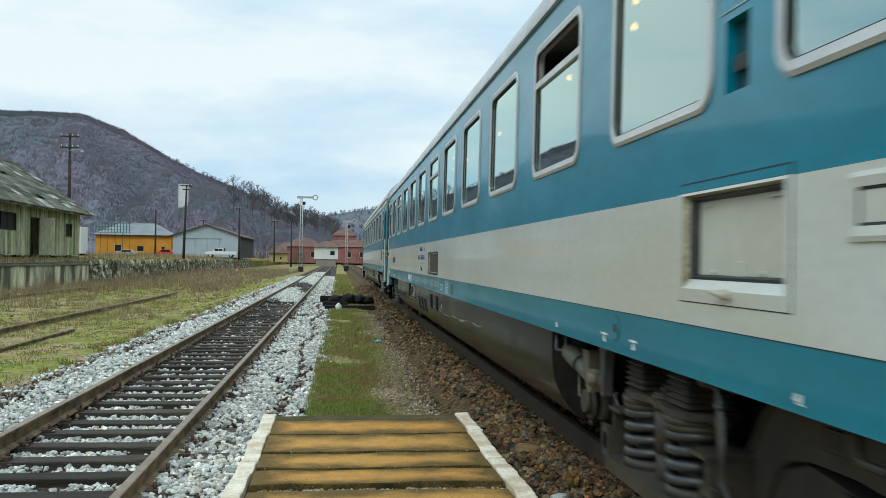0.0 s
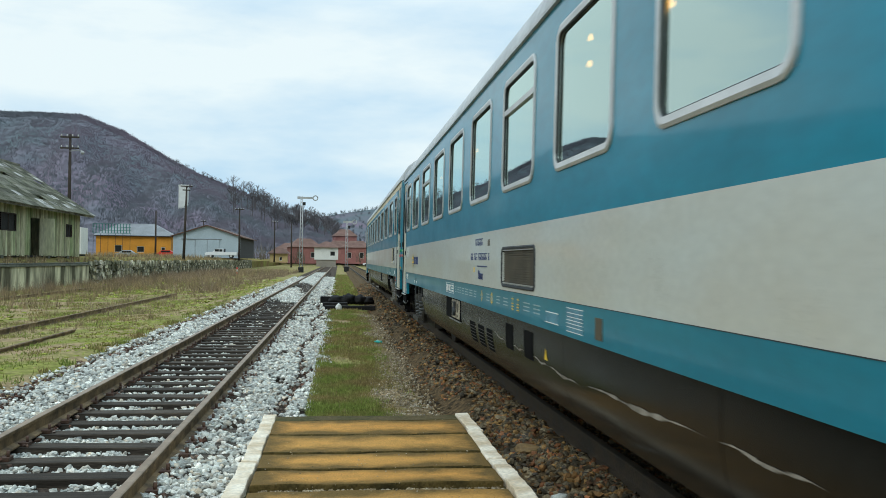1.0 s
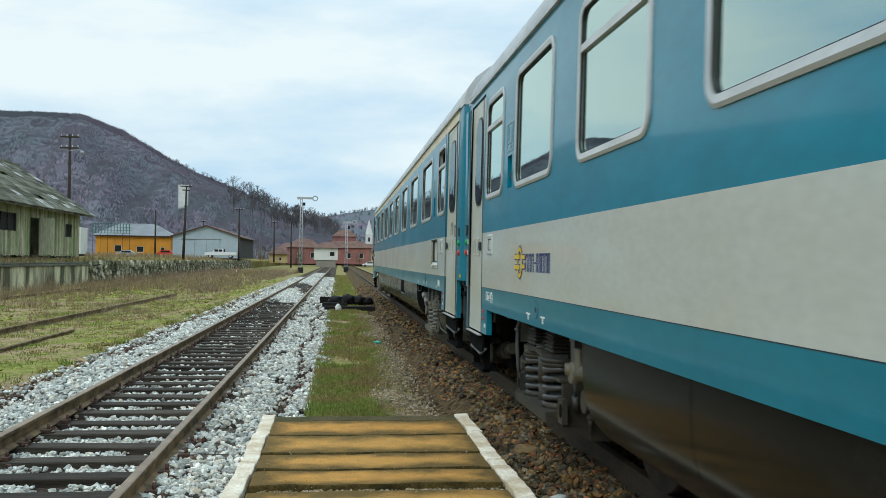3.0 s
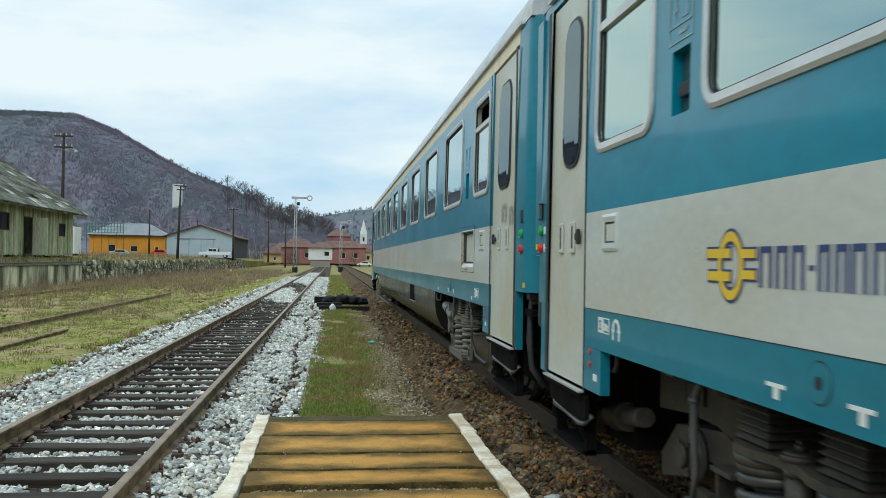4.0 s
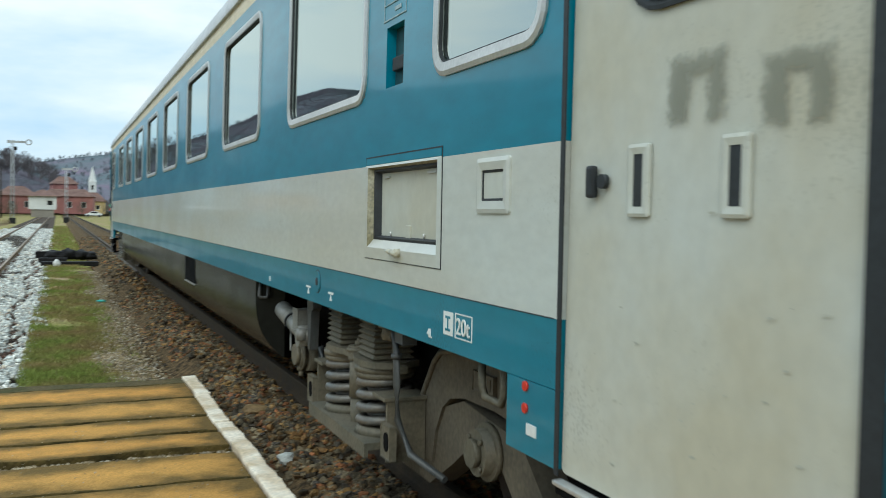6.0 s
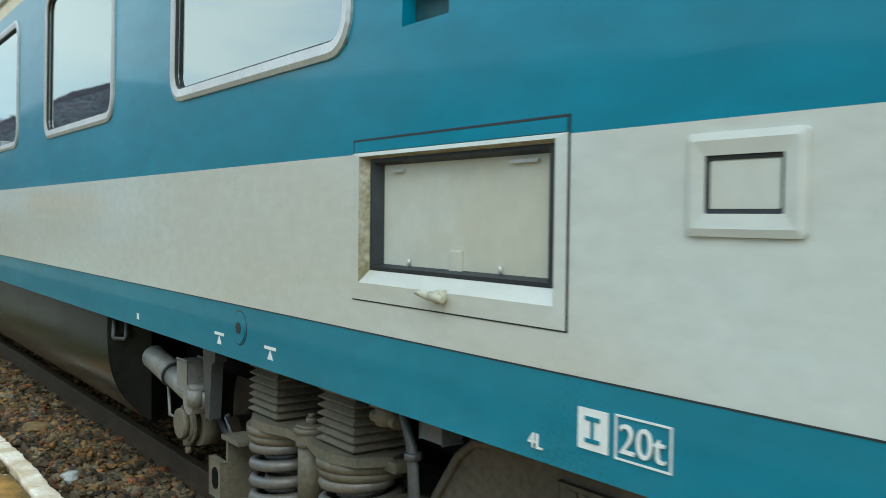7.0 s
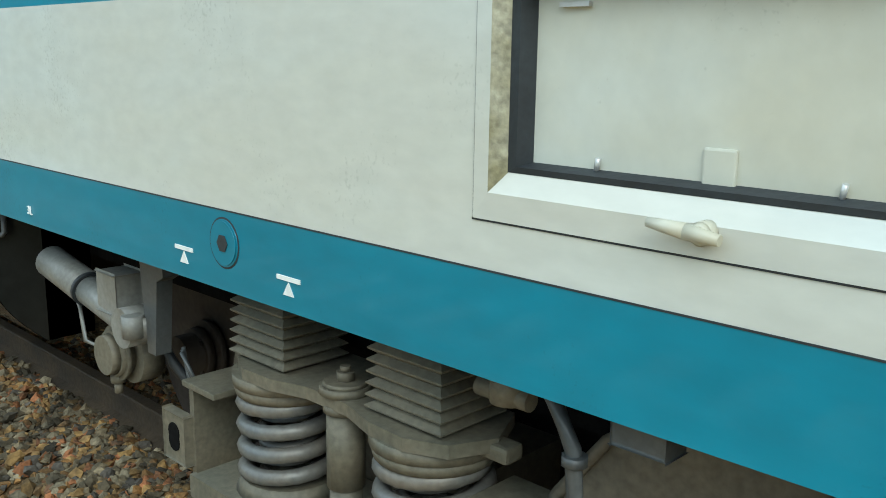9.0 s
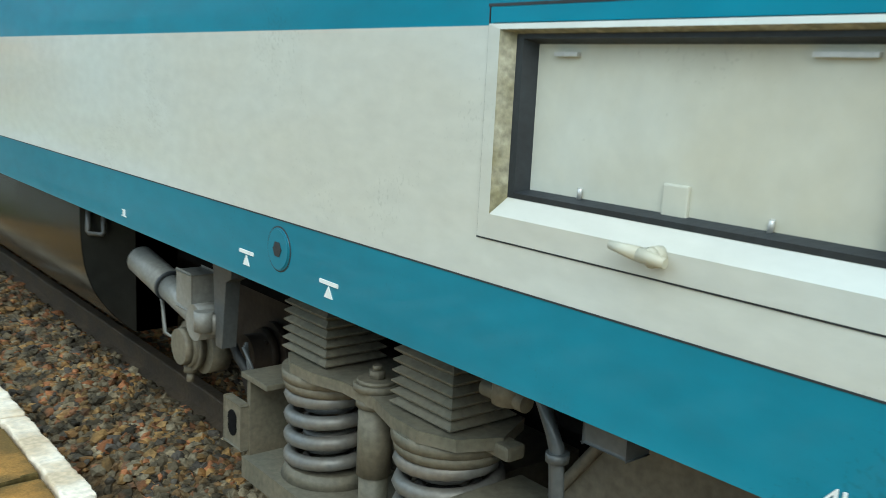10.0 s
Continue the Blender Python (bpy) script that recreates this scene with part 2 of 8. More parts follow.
M["brownstone"] = mat("rusty_crushed_stone", (0.23, 0.145, 0.06), 0.85, vary=0.5, scale=7, fine=60, second=(0.045, 0.038, 0.026), per="island", bump=0.3, spec=0.12, palette=[(0.25, 0.135, 0.05), (0.15, 0.12, 0.075), (0.33, 0.20, 0.075), (0.08, 0.07, 0.058), (0.21, 0.165, 0.10), (0.30, 0.125, 0.055), (0.24, 0.20, 0.13)])
M["ruststone"] = mat("rust_stained_stone", (0.22, 0.13, 0.09), 0.85, vary=0.5, scale=9, fine=60, second=(0.07, 0.045, 0.035), per="island", bump=0.3, spec=0.1, palette=[(0.20, 0.10, 0.07), (0.34, 0.25, 0.19), (0.13, 0.085, 0.065), (0.46, 0.40, 0.34)])
M["palegrit"] = mat("pale_dusty_grit", (0.36, 0.29, 0.19), 0.9, vary=0.4, scale=9, fine=60, second=(0.17, 0.13, 0.08), per="island", bump=0.2, spec=0.1, palette=[(0.38, 0.30, 0.19), (0.46, 0.42, 0.34), (0.25, 0.19, 0.11)])
M["brush"] = mat("bare_brush", (0.30, 0.225, 0.15), 0.9, vary=0.35, scale=0.6, fine=8, second=(0.17, 0.13, 0.09), per="island", bump=0, spec=0.03)
M["litter"] = mat("moss_and_leaves", (0.30, 0.30, 0.06), 0.9, vary=0.4, scale=0.7, fine=10, second=(0.20, 0.23, 0.035), per="island", bump=0, spec=0.05, palette=[(0.25, 0.27, 0.06), (0.40, 0.35, 0.18), (0.20, 0.23, 0.05), (0.32, 0.24, 0.13), (0.27, 0.20, 0.11)])
M["gravelbed"] = mat("gravel_bed", (0.11, 0.085, 0.065), 0.95, vary=0.5, scale=14, fine=40, second=(0.05, 0.04, 0.034), bump=0.9, bdist=0.04, spec=0.05)
M["brownbed"] = mat("dark_gravel_bed", (0.17, 0.115, 0.06), 0.95, vary=0.6, scale=14, fine=45, second=(0.05, 0.038, 0.024), bump=0.9, bdist=0.04, spec=0.05)
M["sleeper"] = mat("tarred_wood", (0.034, 0.028, 0.022), 0.75, vary=0.7, scale=3, fine=30, second=(0.085, 0.07, 0.055), per="object", stretch=(0.4, 6, 6), bump=0.5, spec=0.12)
M["rust"] = mat("rusty_rail", (0.25, 0.17, 0.085), 0.7, vary=0.35, scale=5, fine=50, second=(0.09, 0.065, 0.04), bump=0.2, spec=0.2)
M["railtop"] = mat("worn_rail_head", (0.27, 0.19, 0.12), 0.5, metal=0.15, vary=0.25, scale=5, fine=50, bump=0.05)
# rail steel darkened to stand for the train's shade
M["darkrail"] = mat("shaded_rail", (0.04, 0.032, 0.024), 0.6, vary=0.35, scale=5, fine=50, second=(0.07, 0.052, 0.034), bump=0.2, spec=0.2)
M["clip"] = mat("rusty_clip", (0.10, 0.052, 0.032), 0.8, vary=0.5, scale=8)


def slab_mat():
    """Ochre concrete, worn pale in the middle, with dark moss and dirt creeping in from the joints."""
    m = bpy.data.materials.new("ochre_concrete")
    m.use_nodes = True
    nt = m.node_tree
    b = nt.nodes["Principled BSDF"]
    L = nt.links.new

    def node(kind, **vals):
        n = nt.nodes.new(kind)
        for k, v in vals.items():
            n.inputs[k].default_value = v
        return n

    def math_(op, a, c):
        n = nt.nodes.new("ShaderNodeMath")
        n.operation = op
        for i, v in enumerate((a, c)):
            if isinstance(v, (int, float)):
                n.inputs[i].default_value = v
            else:
                L(v, n.inputs[i])
        return n.outputs[0]

    def blend(f, a, c):
        n = nt.nodes.new("ShaderNodeMix")
        n.data_type = "RGBA"
        L(f, n.inputs["Factor"])
        for v, k in ((a, "A"), (c, "B")):
            if isinstance(v, tuple):
                n.inputs[k].default_value = (*v, 1)
            else:
                L(v, n.inputs[k])
        return n.outputs["Result"]

    def span(v, a, c, lo=0.0, hi=1.0):
        n = node("ShaderNodeMapRange", **{"From Min": a, "From Max": c, "To Min": lo, "To Max": hi})
        L(v, n.inputs["Value"])
        return n.outputs["Result"]
    tc = nt.nodes.new("ShaderNodeTexCoord")
    big = node("ShaderNodeTexNoise", Scale=2.6, Detail=6, Roughness=0.62)
    mid = node("ShaderNodeTexNoise", Scale=11, Detail=5, Roughness=0.6)
    fine = node("ShaderNodeTexNoise", Scale=95, Detail=4, Roughness=0.7)
    for n in (big, mid, fine):
        L(tc.outputs["Object"], n.inputs["Vector"])
    info = nt.nodes.new("ShaderNodeObjectInfo")
    sep = nt.nodes.new("ShaderNodeSeparateXYZ")
    L(tc.outputs["Generated"], sep.inputs[0])
    gx, gy = sep.outputs["X"], sep.outputs["Y"]
    ex = math_("MULTIPLY", math_("MINIMUM", gx, math_("SUBTRACT", 1.0, gx)), 1.6)
    ey = math_("MULTIPLY", math_("MINIMUM", gy, math_("SUBTRACT", 1.0, gy)), 0.62)
    edge = math_("MINIMUM", ex, ey)
    edge = math_("ADD", edge, math_("MULTIPLY", math_("SUBTRACT", big.outputs["Fac"], 0.52), 0.62))
    edge = math_("ADD", edge, math_("MULTIPLY", math_("SUBTRACT", mid.outputs["Fac"], 0.5), 0.14))
    dirt = span(edge, 0.03, 0.23, 0.92, 0.0)
    base = blend(span(mid.outputs["Fac"], 0.35, 0.68), (0.62, 0.30, 0.070), (0.42, 0.215, 0.058))
    base = blend(span(info.outputs["Random"], 0.0, 1.0, 0.0, 0.55), base, (0.58, 0.34, 0.10))
    base = blend(dirt, base, (0.125, 0.085, 0.030))
    hsv = nt.nodes.new("ShaderNodeHueSaturation")
    L(base, hsv.inputs["Color"])
    L(span(fine.outputs["Fac"], 0.3, 0.7, 0.7, 1.28), hsv.inputs["Value"])
    L(hsv.outputs["Color"], b.inputs["Base Color"])
    b.inputs["Roughness"].default_value = 0.88
    b.inputs["Specular IOR Level"].default_value = 0.15
    bp = node("ShaderNodeBump", Strength=0.7, Distance=0.008)
    L(math_("ADD", fine.outputs["Fac"], mid.outputs["Fac"]), bp.inputs["Height"])
    L(bp.outputs["Normal"], b.inputs["Normal"])
    return m


M["slab"] = slab_mat()
M["mossslab"] = mat("mossy_concrete", (0.12, 0.09, 0.045), 0.9, vary=0.5, scale=3, fine=35, second=(0.06, 0.06, 0.025), bump=0.5, spec=0.1)
M["whitewash"] = mat("whitewashed_kerb", (0.84, 0.75, 0.61), 0.85, vary=0.3, scale=5, fine=40, second=(0.60, 0.48, 0.33), spread=0.4, bump=0.4, spec=0.15)
M["stonewall"] = mat("quay_stone", (0.10, 0.10, 0.075), 0.9, vary=0.6, scale=1.2, fine=12, second=(0.05, 0.055, 0.03), bump=0.6, per="object")
M["mortar"] = mat("quay_mortar", (0.56, 0.53, 0.35), 0.95, vary=0.5, scale=0.9, fine=8, stretch=(1, 1, 0.2), second=(0.10, 0.095, 0.06), bump=0.4, spread=0.3, spec=0.1)
M["darkhole"] = mat("dark_interior", (0.012, 0.012, 0.011), 0.9, vary=0.3)
M["orange"] = mat("orange_plaster", (0.62, 0.27, 0.03), 0.85, vary=0.15, scale=0.5, fine=6, bump=0.1)
M["zinc"] = mat("grey_sheet_roof", (0.21, 0.22, 0.23), 0.55, vary=0.3, scale=0.4, fine=6, bump=0.1)
M["netgreen"] = mat("green_netting", (0.04, 0.17, 0.14), 0.8, vary=0.3)
M["sheet"] = mat("pale_blue_sheet", (0.36, 0.43, 0.48), 0.6, vary=0.12, scale=0.5, fine=6, bump=0.1)
M["redroof"] = mat("red_clay_roof", (0.175, 0.095, 0.072), 0.85, vary=0.35, scale=0.6, fine=8, bump=0.3)
M["brickred"] = mat("faded_red_plaster", (0.30, 0.125, 0.11), 0.85, vary=0.3, scale=0.4, fine=6, bump=0.1)
M["plaster"] = mat("white_plaster", (0.66, 0.66, 0.62), 0.85, vary=0.12, scale=0.5, fine=6, bump=0.1)
M["sandwall"] = mat("sand_plaster", (0.48, 0.36, 0.17), 0.85, vary=0.2, scale=0.5, fine=6, bump=0.1)
M["woodpole"] = mat("grey_wood_pole", (0.06, 0.05, 0.042), 0.9, vary=0.35, scale=2, fine=20, stretch=(3, 3, 0.3), bump=0.3, spec=0.1)
M["steelwhite"] = mat("grey_white_lattice", (0.42, 0.43, 0.43), 0.6, vary=0.25, scale=2, fine=12, bump=0.1)
M["carwhite"] = mat("white_car_paint", (0.72, 0.73, 0.73), 0.3, vary=0.06, bump=0, coat=0.5)
M["tar"] = mat("tarred_stack", (0.014, 0.013, 0.013), 0.7, vary=0.5, scale=4, fine=30, bump=0.4, spec=0.2)
# distance haze is mixed into the hill, woods and ridge-tree colours
M["hill"] = mat("hazed_hill", (0.182, 0.150, 0.188), 0.95, vary=0.25, scale=0.010, fine=0.25, second=(0.122, 0.150, 0.162), bump=0, stretch=(1, 1, 0.5), spec=0.0)
M["tree"] = mat("hazed_woods", (0.200, 0.166, 0.207), 0.95, vary=0.15, scale=0.007, fine=0.06, second=(0.136, 0.166, 0.180), bump=0, spec=0.0, even=True)
M["ridgetree"] = mat("hazed_ridge_trees", (0.17, 0.155, 0.16), 0.95, vary=0.25, scale=0.05, fine=0.4, bump=0, spec=0.0)
M["scrub"] = mat("bare_scrub", (0.14, 0.115, 0.095), 0.95, vary=0.3, scale=0.05, fine=0.4, second=(0.09, 0.085, 0.055), bump=0, spec=0.0)
M["farfield"] = mat("far_meadow", (0.21, 0.205, 0.065), 0.95, vary=0.5, scale=0.12, fine=1.5, second=(0.19, 0.135, 0.07), bump=0, spec=0.0)
M["louvre"] = mat("brown_louvre", (0.085, 0.068, 0.042), 0.5, vary=0.3, bump=0.05)
M["cream"] = mat("grimy_cream_paint", (0.50, 0.45, 0.33), 0.6, vary=0.5, scale=7, fine=30, second=(0.16, 0.12, 0.08), bump=0.1)
M["platepaint"] = mat("worn_plate", (0.10, 0.22, 0.22), 0.5, vary=0.35, scale=14, fine=90, bump=0)
M["gridback"] = mat("printed_table", (0.10, 0.27, 0.36), 0.5, vary=0.35, scale=14, fine=90, bump=0)
# pale tone of the skirt streaks, mostly the kerb's reflection painted on
M["skirt_streak"] = mat("pale_skirt_streak", (0.32, 0.29, 0.24), 0.7, vary=0.6, scale=12, fine=60, bump=0.1)
M["stain"] = mat("rubbed_patch", (0.36, 0.365, 0.30), 0.6, vary=0.2, scale=14, fine=60, second=(0.45, 0.455, 0.39), spread=0.8, bump=0)
M["blackcar"] = mat("dark_car_glass", (0.02, 0.022, 0.025), 0.1, vary=0.1, bump=0)
M["stonefar"] = mat("quay_rubble", (0.34, 0.33, 0.24), 0.9, vary=0.5, scale=1.2, fine=9, second=(0.06, 0.062, 0.035), bump=0.4, per="island", spec=0.1, palette=[(0.52, 0.50, 0.36), (0.28, 0.27, 0.17), (0.42, 0.37, 0.23), (0.18, 0.17, 0.11), (0.60, 0.55, 0.43)])
M["plankfar"] = mat("peeling_green_boards", (0.34, 0.38, 0.21), 0.85, vary=0.35, scale=0.5, fine=10, second=(0.50, 0.48, 0.34), per="island", stretch=(1, 1, 0.2), bump=0.3, spec=0.1, palette=[(0.30, 0.36, 0.19), (0.40, 0.42, 0.25), (0.24, 0.31, 0.17), (0.52, 0.48, 0.34), (0.33, 0.38, 0.20)])
M["shinglefar"] = mat("lapped_mossy_tiles", (0.24, 0.235, 0.20), 0.9, vary=0.5, scale=0.9, fine=6, second=(0.075, 0.078, 0.05), per="island", bump=0.4, bdist=0.05, spec=0.1, palette=[(0.16, 0.155, 0.12), (0.14, 0.14, 0.10), (0.20, 0.19, 0.155), (0.13, 0.125, 0.09), (0.50, 0.49, 0.46), (0.165, 0.165, 0.13)])
M["paleboard"] = mat("grey_broken_board", (0.35, 0.34, 0.30), 0.85, vary=0.6, scale=2, fine=12, second=(0.06, 0.06, 0.05), bump=0.2, stretch=(1, 0.5, 2))
# near-black tone for shed sides, scaffold posts and the eaves strip
M["darkside"] = mat("dark_side_tone", (0.03, 0.028, 0.026), 0.9, vary=0.3)
M["rustroof"] = mat("rusty_sheet_roof", (0.13, 0.065, 0.045), 0.75, vary=0.4, scale=0.6, fine=8, bump=0.2)
M["sandpale"] = mat("pale_sand_concrete", (0.30, 0.27, 0.22), 0.85, vary=0.2, scale=0.3, fine=4, bump=0.1)
M["ochrestone"] = mat("ochre_stone", (0.22, 0.14, 0.055), 0.85, vary=0.4, scale=9, fine=60, bump=0.3)
M["tealplastic"] = mat("teal_plastic", (0.05, 0.42, 0.36), 0.3, vary=0.1, bump=0)
# teal darkened to stand for the shade on coach ends and in slots
M["shadedteal"] = mat("shaded_teal", (0.005, 0.062, 0.08), 0.6, vary=0.4, scale=3, fine=20, second=(0.012, 0.06, 0.07), bump=0.05)
M["fadedmark"] = mat("faded_white_marking", (0.33, 0.45, 0.48), 0.5, vary=0.3, scale=20, fine=60, bump=0)
M["mossedge"] = mat("mossy_slab_edge", (0.045, 0.037, 0.016), 0.95, vary=0.5, scale=6, fine=50, second=(0.12, 0.085, 0.03), bump=0.5, spec=0.05)
# olive dirt of the hatch's side bevel; its top bevel shares the tone
M["olive"] = mat("dark_olive_bevel", (0.20, 0.18, 0.10), 0.8, vary=0.5, scale=14, fine=70, second=(0.36, 0.34, 0.25), bump=0.2)



def rubbed_mat():
    """A worn-off grey smudge shaped like an n, fading out to the paint below."""
    m = bpy.data.materials.new("rubbed_smudge")
    m.use_nodes = True
    nt = m.node_tree
    L = nt.links.new
    b, out = nt.nodes["Principled BSDF"], nt.nodes["Material Output"]
    b.inputs["Base Color"].default_value, b.inputs["Roughness"].default_value = (0.25, 0.255, 0.20, 1), 0.7
    tc, sep = nt.nodes.new("ShaderNodeTexCoord"), nt.nodes.new("ShaderNodeSeparateXYZ")
    ns = nt.nodes.new("ShaderNodeTexNoise")
    ns.inputs["Scale"].default_value, ns.inputs["Detail"].default_value = 26, 5
    L(tc.outputs["Object"], ns.inputs["Vector"])
    L(tc.outputs["Generated"], sep.inputs[0])

    def op(kind, a, c):
        n = nt.nodes.new("ShaderNodeMath")
        n.operation, n.use_clamp = kind, False
        for i, v in enumerate((a, c)):
            if isinstance(v, (int, float)):
                n.inputs[i].default_value = v
            else:
                L(v, n.inputs[i])
        return n.outputs[0]
    u, v = sep.outputs["Y"], sep.outputs["Z"]
    edge = op("MINIMUM", op("MINIMUM", u, op("SUBTRACT", 1.0, u)), op("MINIMUM", v, op("SUBTRACT", 1.0, v)))
    mid = op("ABSOLUTE", op("SUBTRACT", u, 0.45), 0.0)
    notch = op("MAXIMUM", op("SUBTRACT", mid, 0.10), op("SUBTRACT", v, 0.62))
    shape = op("MINIMUM", op("MULTIPLY", edge, 6.0), op("MULTIPLY", notch, 9.0))
    shape = op("ADD", shape, op("MULTIPLY", op("SUBTRACT", ns.outputs["Fac"], 0.55), 2.2))
    fade = nt.nodes.new("ShaderNodeMapRange")
    fade.inputs["From Max"].default_value, fade.inputs["To Max"].default_value = 0.7, 0.62
    L(shape, fade.inputs["Value"])
    tr, mx = nt.nodes.new("ShaderNodeBsdfTransparent"), nt.nodes.new("ShaderNodeMixShader")
    L(fade.outputs["Result"], mx.inputs[0])
    L(tr.outputs[0], mx.inputs[1])
    L(b.outputs[0], mx.inputs[2])
    L(mx.outputs[0], out.inputs[0])
    return m


M["rubbed"] = rubbed_mat()


# ---- mesh helpers ----
def part(name, bm, material, parent=None, label="", smooth=False):
    """Link a bmesh as one mesh object, under a thing or a part."""
    me = bpy.data.meshes.new(name)
    bm.to_mesh(me)
    bm.free()
    if smooth:
        me.polygons.foreach_set("use_smooth", [True] * len(me.polygons))
    for m in material if isinstance(material, (list, tuple)) else [material]:
        me.materials.append(m)
    ob = new(name, me)
    if parent:
        ob.parent = parent
    if label:
        ob["label"] = label
    return ob


def thing(name, m, label, category, group="", kind=""):
    ob = new(name)
    ob.empty_display_size = 0.2
    ob.matrix_basis = m
    return tagged(ob, label, category, group, kind)


def box(bm, x0, x1, y0, y1, z0, z1, bevel=0.0, mi=0, m=None):
    r = bmesh.ops.create_cube(bm, size=1.0)
    vs = r["verts"]
    for v in vs:
        v.co = Vector((x0 + (v.co.x + 0.5) * (x1 - x0), y0 + (v.co.y + 0.5) * (y1 - y0), z0 + (v.co.z + 0.5) * (z1 - z0)))
    if bevel:
        es = list({e for v in vs for e in v.link_edges})
        r = bmesh.ops.bevel(bm, geom=es, offset=bevel, segments=2, affect="EDGES", profile=0.6)
        vs = list({v for f in r["faces"] for v in f.verts} | {v for v in vs if v.is_valid})
    if m:
        for v in vs:
            v.co = m @ v.co
    for f in {f for v in vs for f in v.link_faces}:
        f.material_index = mi
    return bm


def boxes(*args, bevel=0.0):
    bm = bmesh.new()
    for a in args:
        box(bm, *a, bevel=bevel)
    return bm


def rod(bm, a, b, r0, r1=None, seg=12, mi=0, caps=True):
    """A round bar from a to b."""
    a, b = Vector(a), Vector(b)
    r1 = r0 if r1 is None else r1
    q = (b - a).to_track_quat("Z", "Y").to_matrix()
    rings = []
    for c, r in ((a, r0), (b, r1)):
        rings.append([bm.verts.new(c + q @ Vector((r * math.cos(2 * math.pi * i / seg), r * math.sin(2 * math.pi * i / seg), 0))) for i in range(seg)])
    for i in range(seg):
        f = bm.faces.new((rings[0][i], rings[0][(i + 1) % seg], rings[1][(i + 1) % seg], rings[1][i]))
        f.smooth, f.material_index = True, mi
    if caps:
        bm.faces.new(rings[0][::-1]).material_index = mi
        bm.faces.new(rings[1]).material_index = mi
    return bm


def tube(bm, pts, r, seg=8, closed=False):
    """A round bar along a line of points."""
    pts = [Vector(p) for p in pts]
    rings = []
    n = len(pts)
    for i, c in enumerate(pts):
        d = (pts[min(i + 1, n - 1)] - pts[max(i - 1, 0)]).normalized()
        q = d.to_track_quat("Z", "Y").to_matrix()
        rings.append([bm.verts.new(c + q @ Vector((r * math.cos(2 * math.pi * k / seg), r * math.sin(2 * math.pi * k / seg), 0))) for k in range(seg)])
    for i in range(n - 1):
        off = min(range(seg), key=lambda k: (rings[i + 1][k].co - rings[i][0].co).length)
        for k in range(seg):
            f = bm.faces.new((rings[i][k], rings[i][(k + 1) % seg], rings[i + 1][(k + 1 + off) % seg], rings[i + 1][(k + off) % seg]))
            f.smooth = True
    bm.faces.new(rings[0][::-1])
    bm.faces.new(rings[-1])
    return bm


def coil(bm, c, radius, r, z0, z1, turns, seg=8):
    n = int(turns * 18)
    return tube(bm, [(c[0] + radius * math.cos(2 * math.pi * turns * i / n), c[1] + radius * math.sin(2 * math.pi * turns * i / n), z0 + (z1 - z0) * i / n) for i in range(n + 1)], r, seg)


def extrude_outline(bm, outline, a, b, axis="x", mi=0):
    """A solid between a and b along an axis, from an outline in the other two axes."""
    def at(p, v):
        return {"x": (v, p[0], p[1]), "y": (p[0], v, p[1]), "z": (p[0], p[1], v)}[axis]
    A, B = [bm.verts.new(at(p, a)) for p in outline], [bm.verts.new(at(p, b)) for p in outline]
    n = len(outline)
    fs = [bm.faces.new((A[i], A[(i + 1) % n], B[(i + 1) % n], B[i])) for i in range(n)]
    fs += [bm.faces.new(A[::-1]), bm.faces.new(B)]
    for f in fs:
        f.material_index = mi
    bmesh.ops.recalc_face_normals(bm, faces=fs)
    return bm


def many(name, verts, faces, material, label="", category="", kind="stuff", smooth=False):
    """One mesh from arrays, for things beyond counting."""
    me = bpy.data.meshes.new(name)
    v, f = np.asarray(verts, "f"), np.asarray(faces, "i")
    k = f.shape[1]
    me.vertices.add(len(v))
    me.vertices.foreach_set("co", v.ravel())
    me.loops.add(f.size)
    me.loops.foreach_set("vertex_index", f.ravel())
    me.polygons.add(len(f))
    me.polygons.foreach_set("loop_start", np.arange(0, f.size, k, dtype="i"))
    me.update(calc_edges=True)
    me.validate()
    me.polygons.foreach_set("use_smooth", [smooth] * len(me.polygons))
    me.materials.append(material)
    return tagged(new(name, me), label, category, kind=kind)


bm0 = bmesh.new()
bmesh.ops.create_icosphere(bm0, subdivisions=1, radius=1.0)
bm0.verts.ensure_lookup_table()
ICO_V = np.array([v.co[:] for v in bm0.verts])
ICO_F = np.array([[v.index for v in f.verts] for f in bm0.faces])
bm0.free()
rng = np.random.default_rng(7)


def stones(xyz, size, flat=0.75, jag=0.42):
    """Crushed stones at the given places: knocked-about twenty-sided lumps."""
    n = len(xyz)
    v = ICO_V[None] * (1 + rng.uniform(-jag, jag, (n, 12, 1)))
    v = v * rng.uniform(0.7, 1.3, (n, 1, 3)) * np.array([1, 1, flat])
    a, b = rng.uniform(0, 6.283, n), rng.uniform(-0.6, 0.6, n)
    ca, sa, cb, sb = np.cos(a), np.sin(a), np.cos(b), np.sin(b)
    R = np.zeros((n, 3, 3))
    R[:, 0, 0], R[:, 0, 1], R[:, 1, 0], R[:, 1, 1] = ca, -sa * cb, sa, ca * cb
    R[:, 0, 2], R[:, 1, 2], R[:, 2, 1], R[:, 2, 2] = sa * sb, -ca * sb, sb, cb
    v = np.einsum("nij,nkj->nki", R, v) * np.asarray(size).reshape(-1, 1, 1) + np.asarray(xyz)[:, None]
    f = ICO_F[None] + 12 * np.arange(n)[:, None, None]
    return v.reshape(-1, 3), f.reshape(-1, 3)


# ---- the ground ----
LEFT, RIGHT = -2.21, 2.81  # middles of the two tracks
RAISED = 0.20  # the main track's rails over the old track's


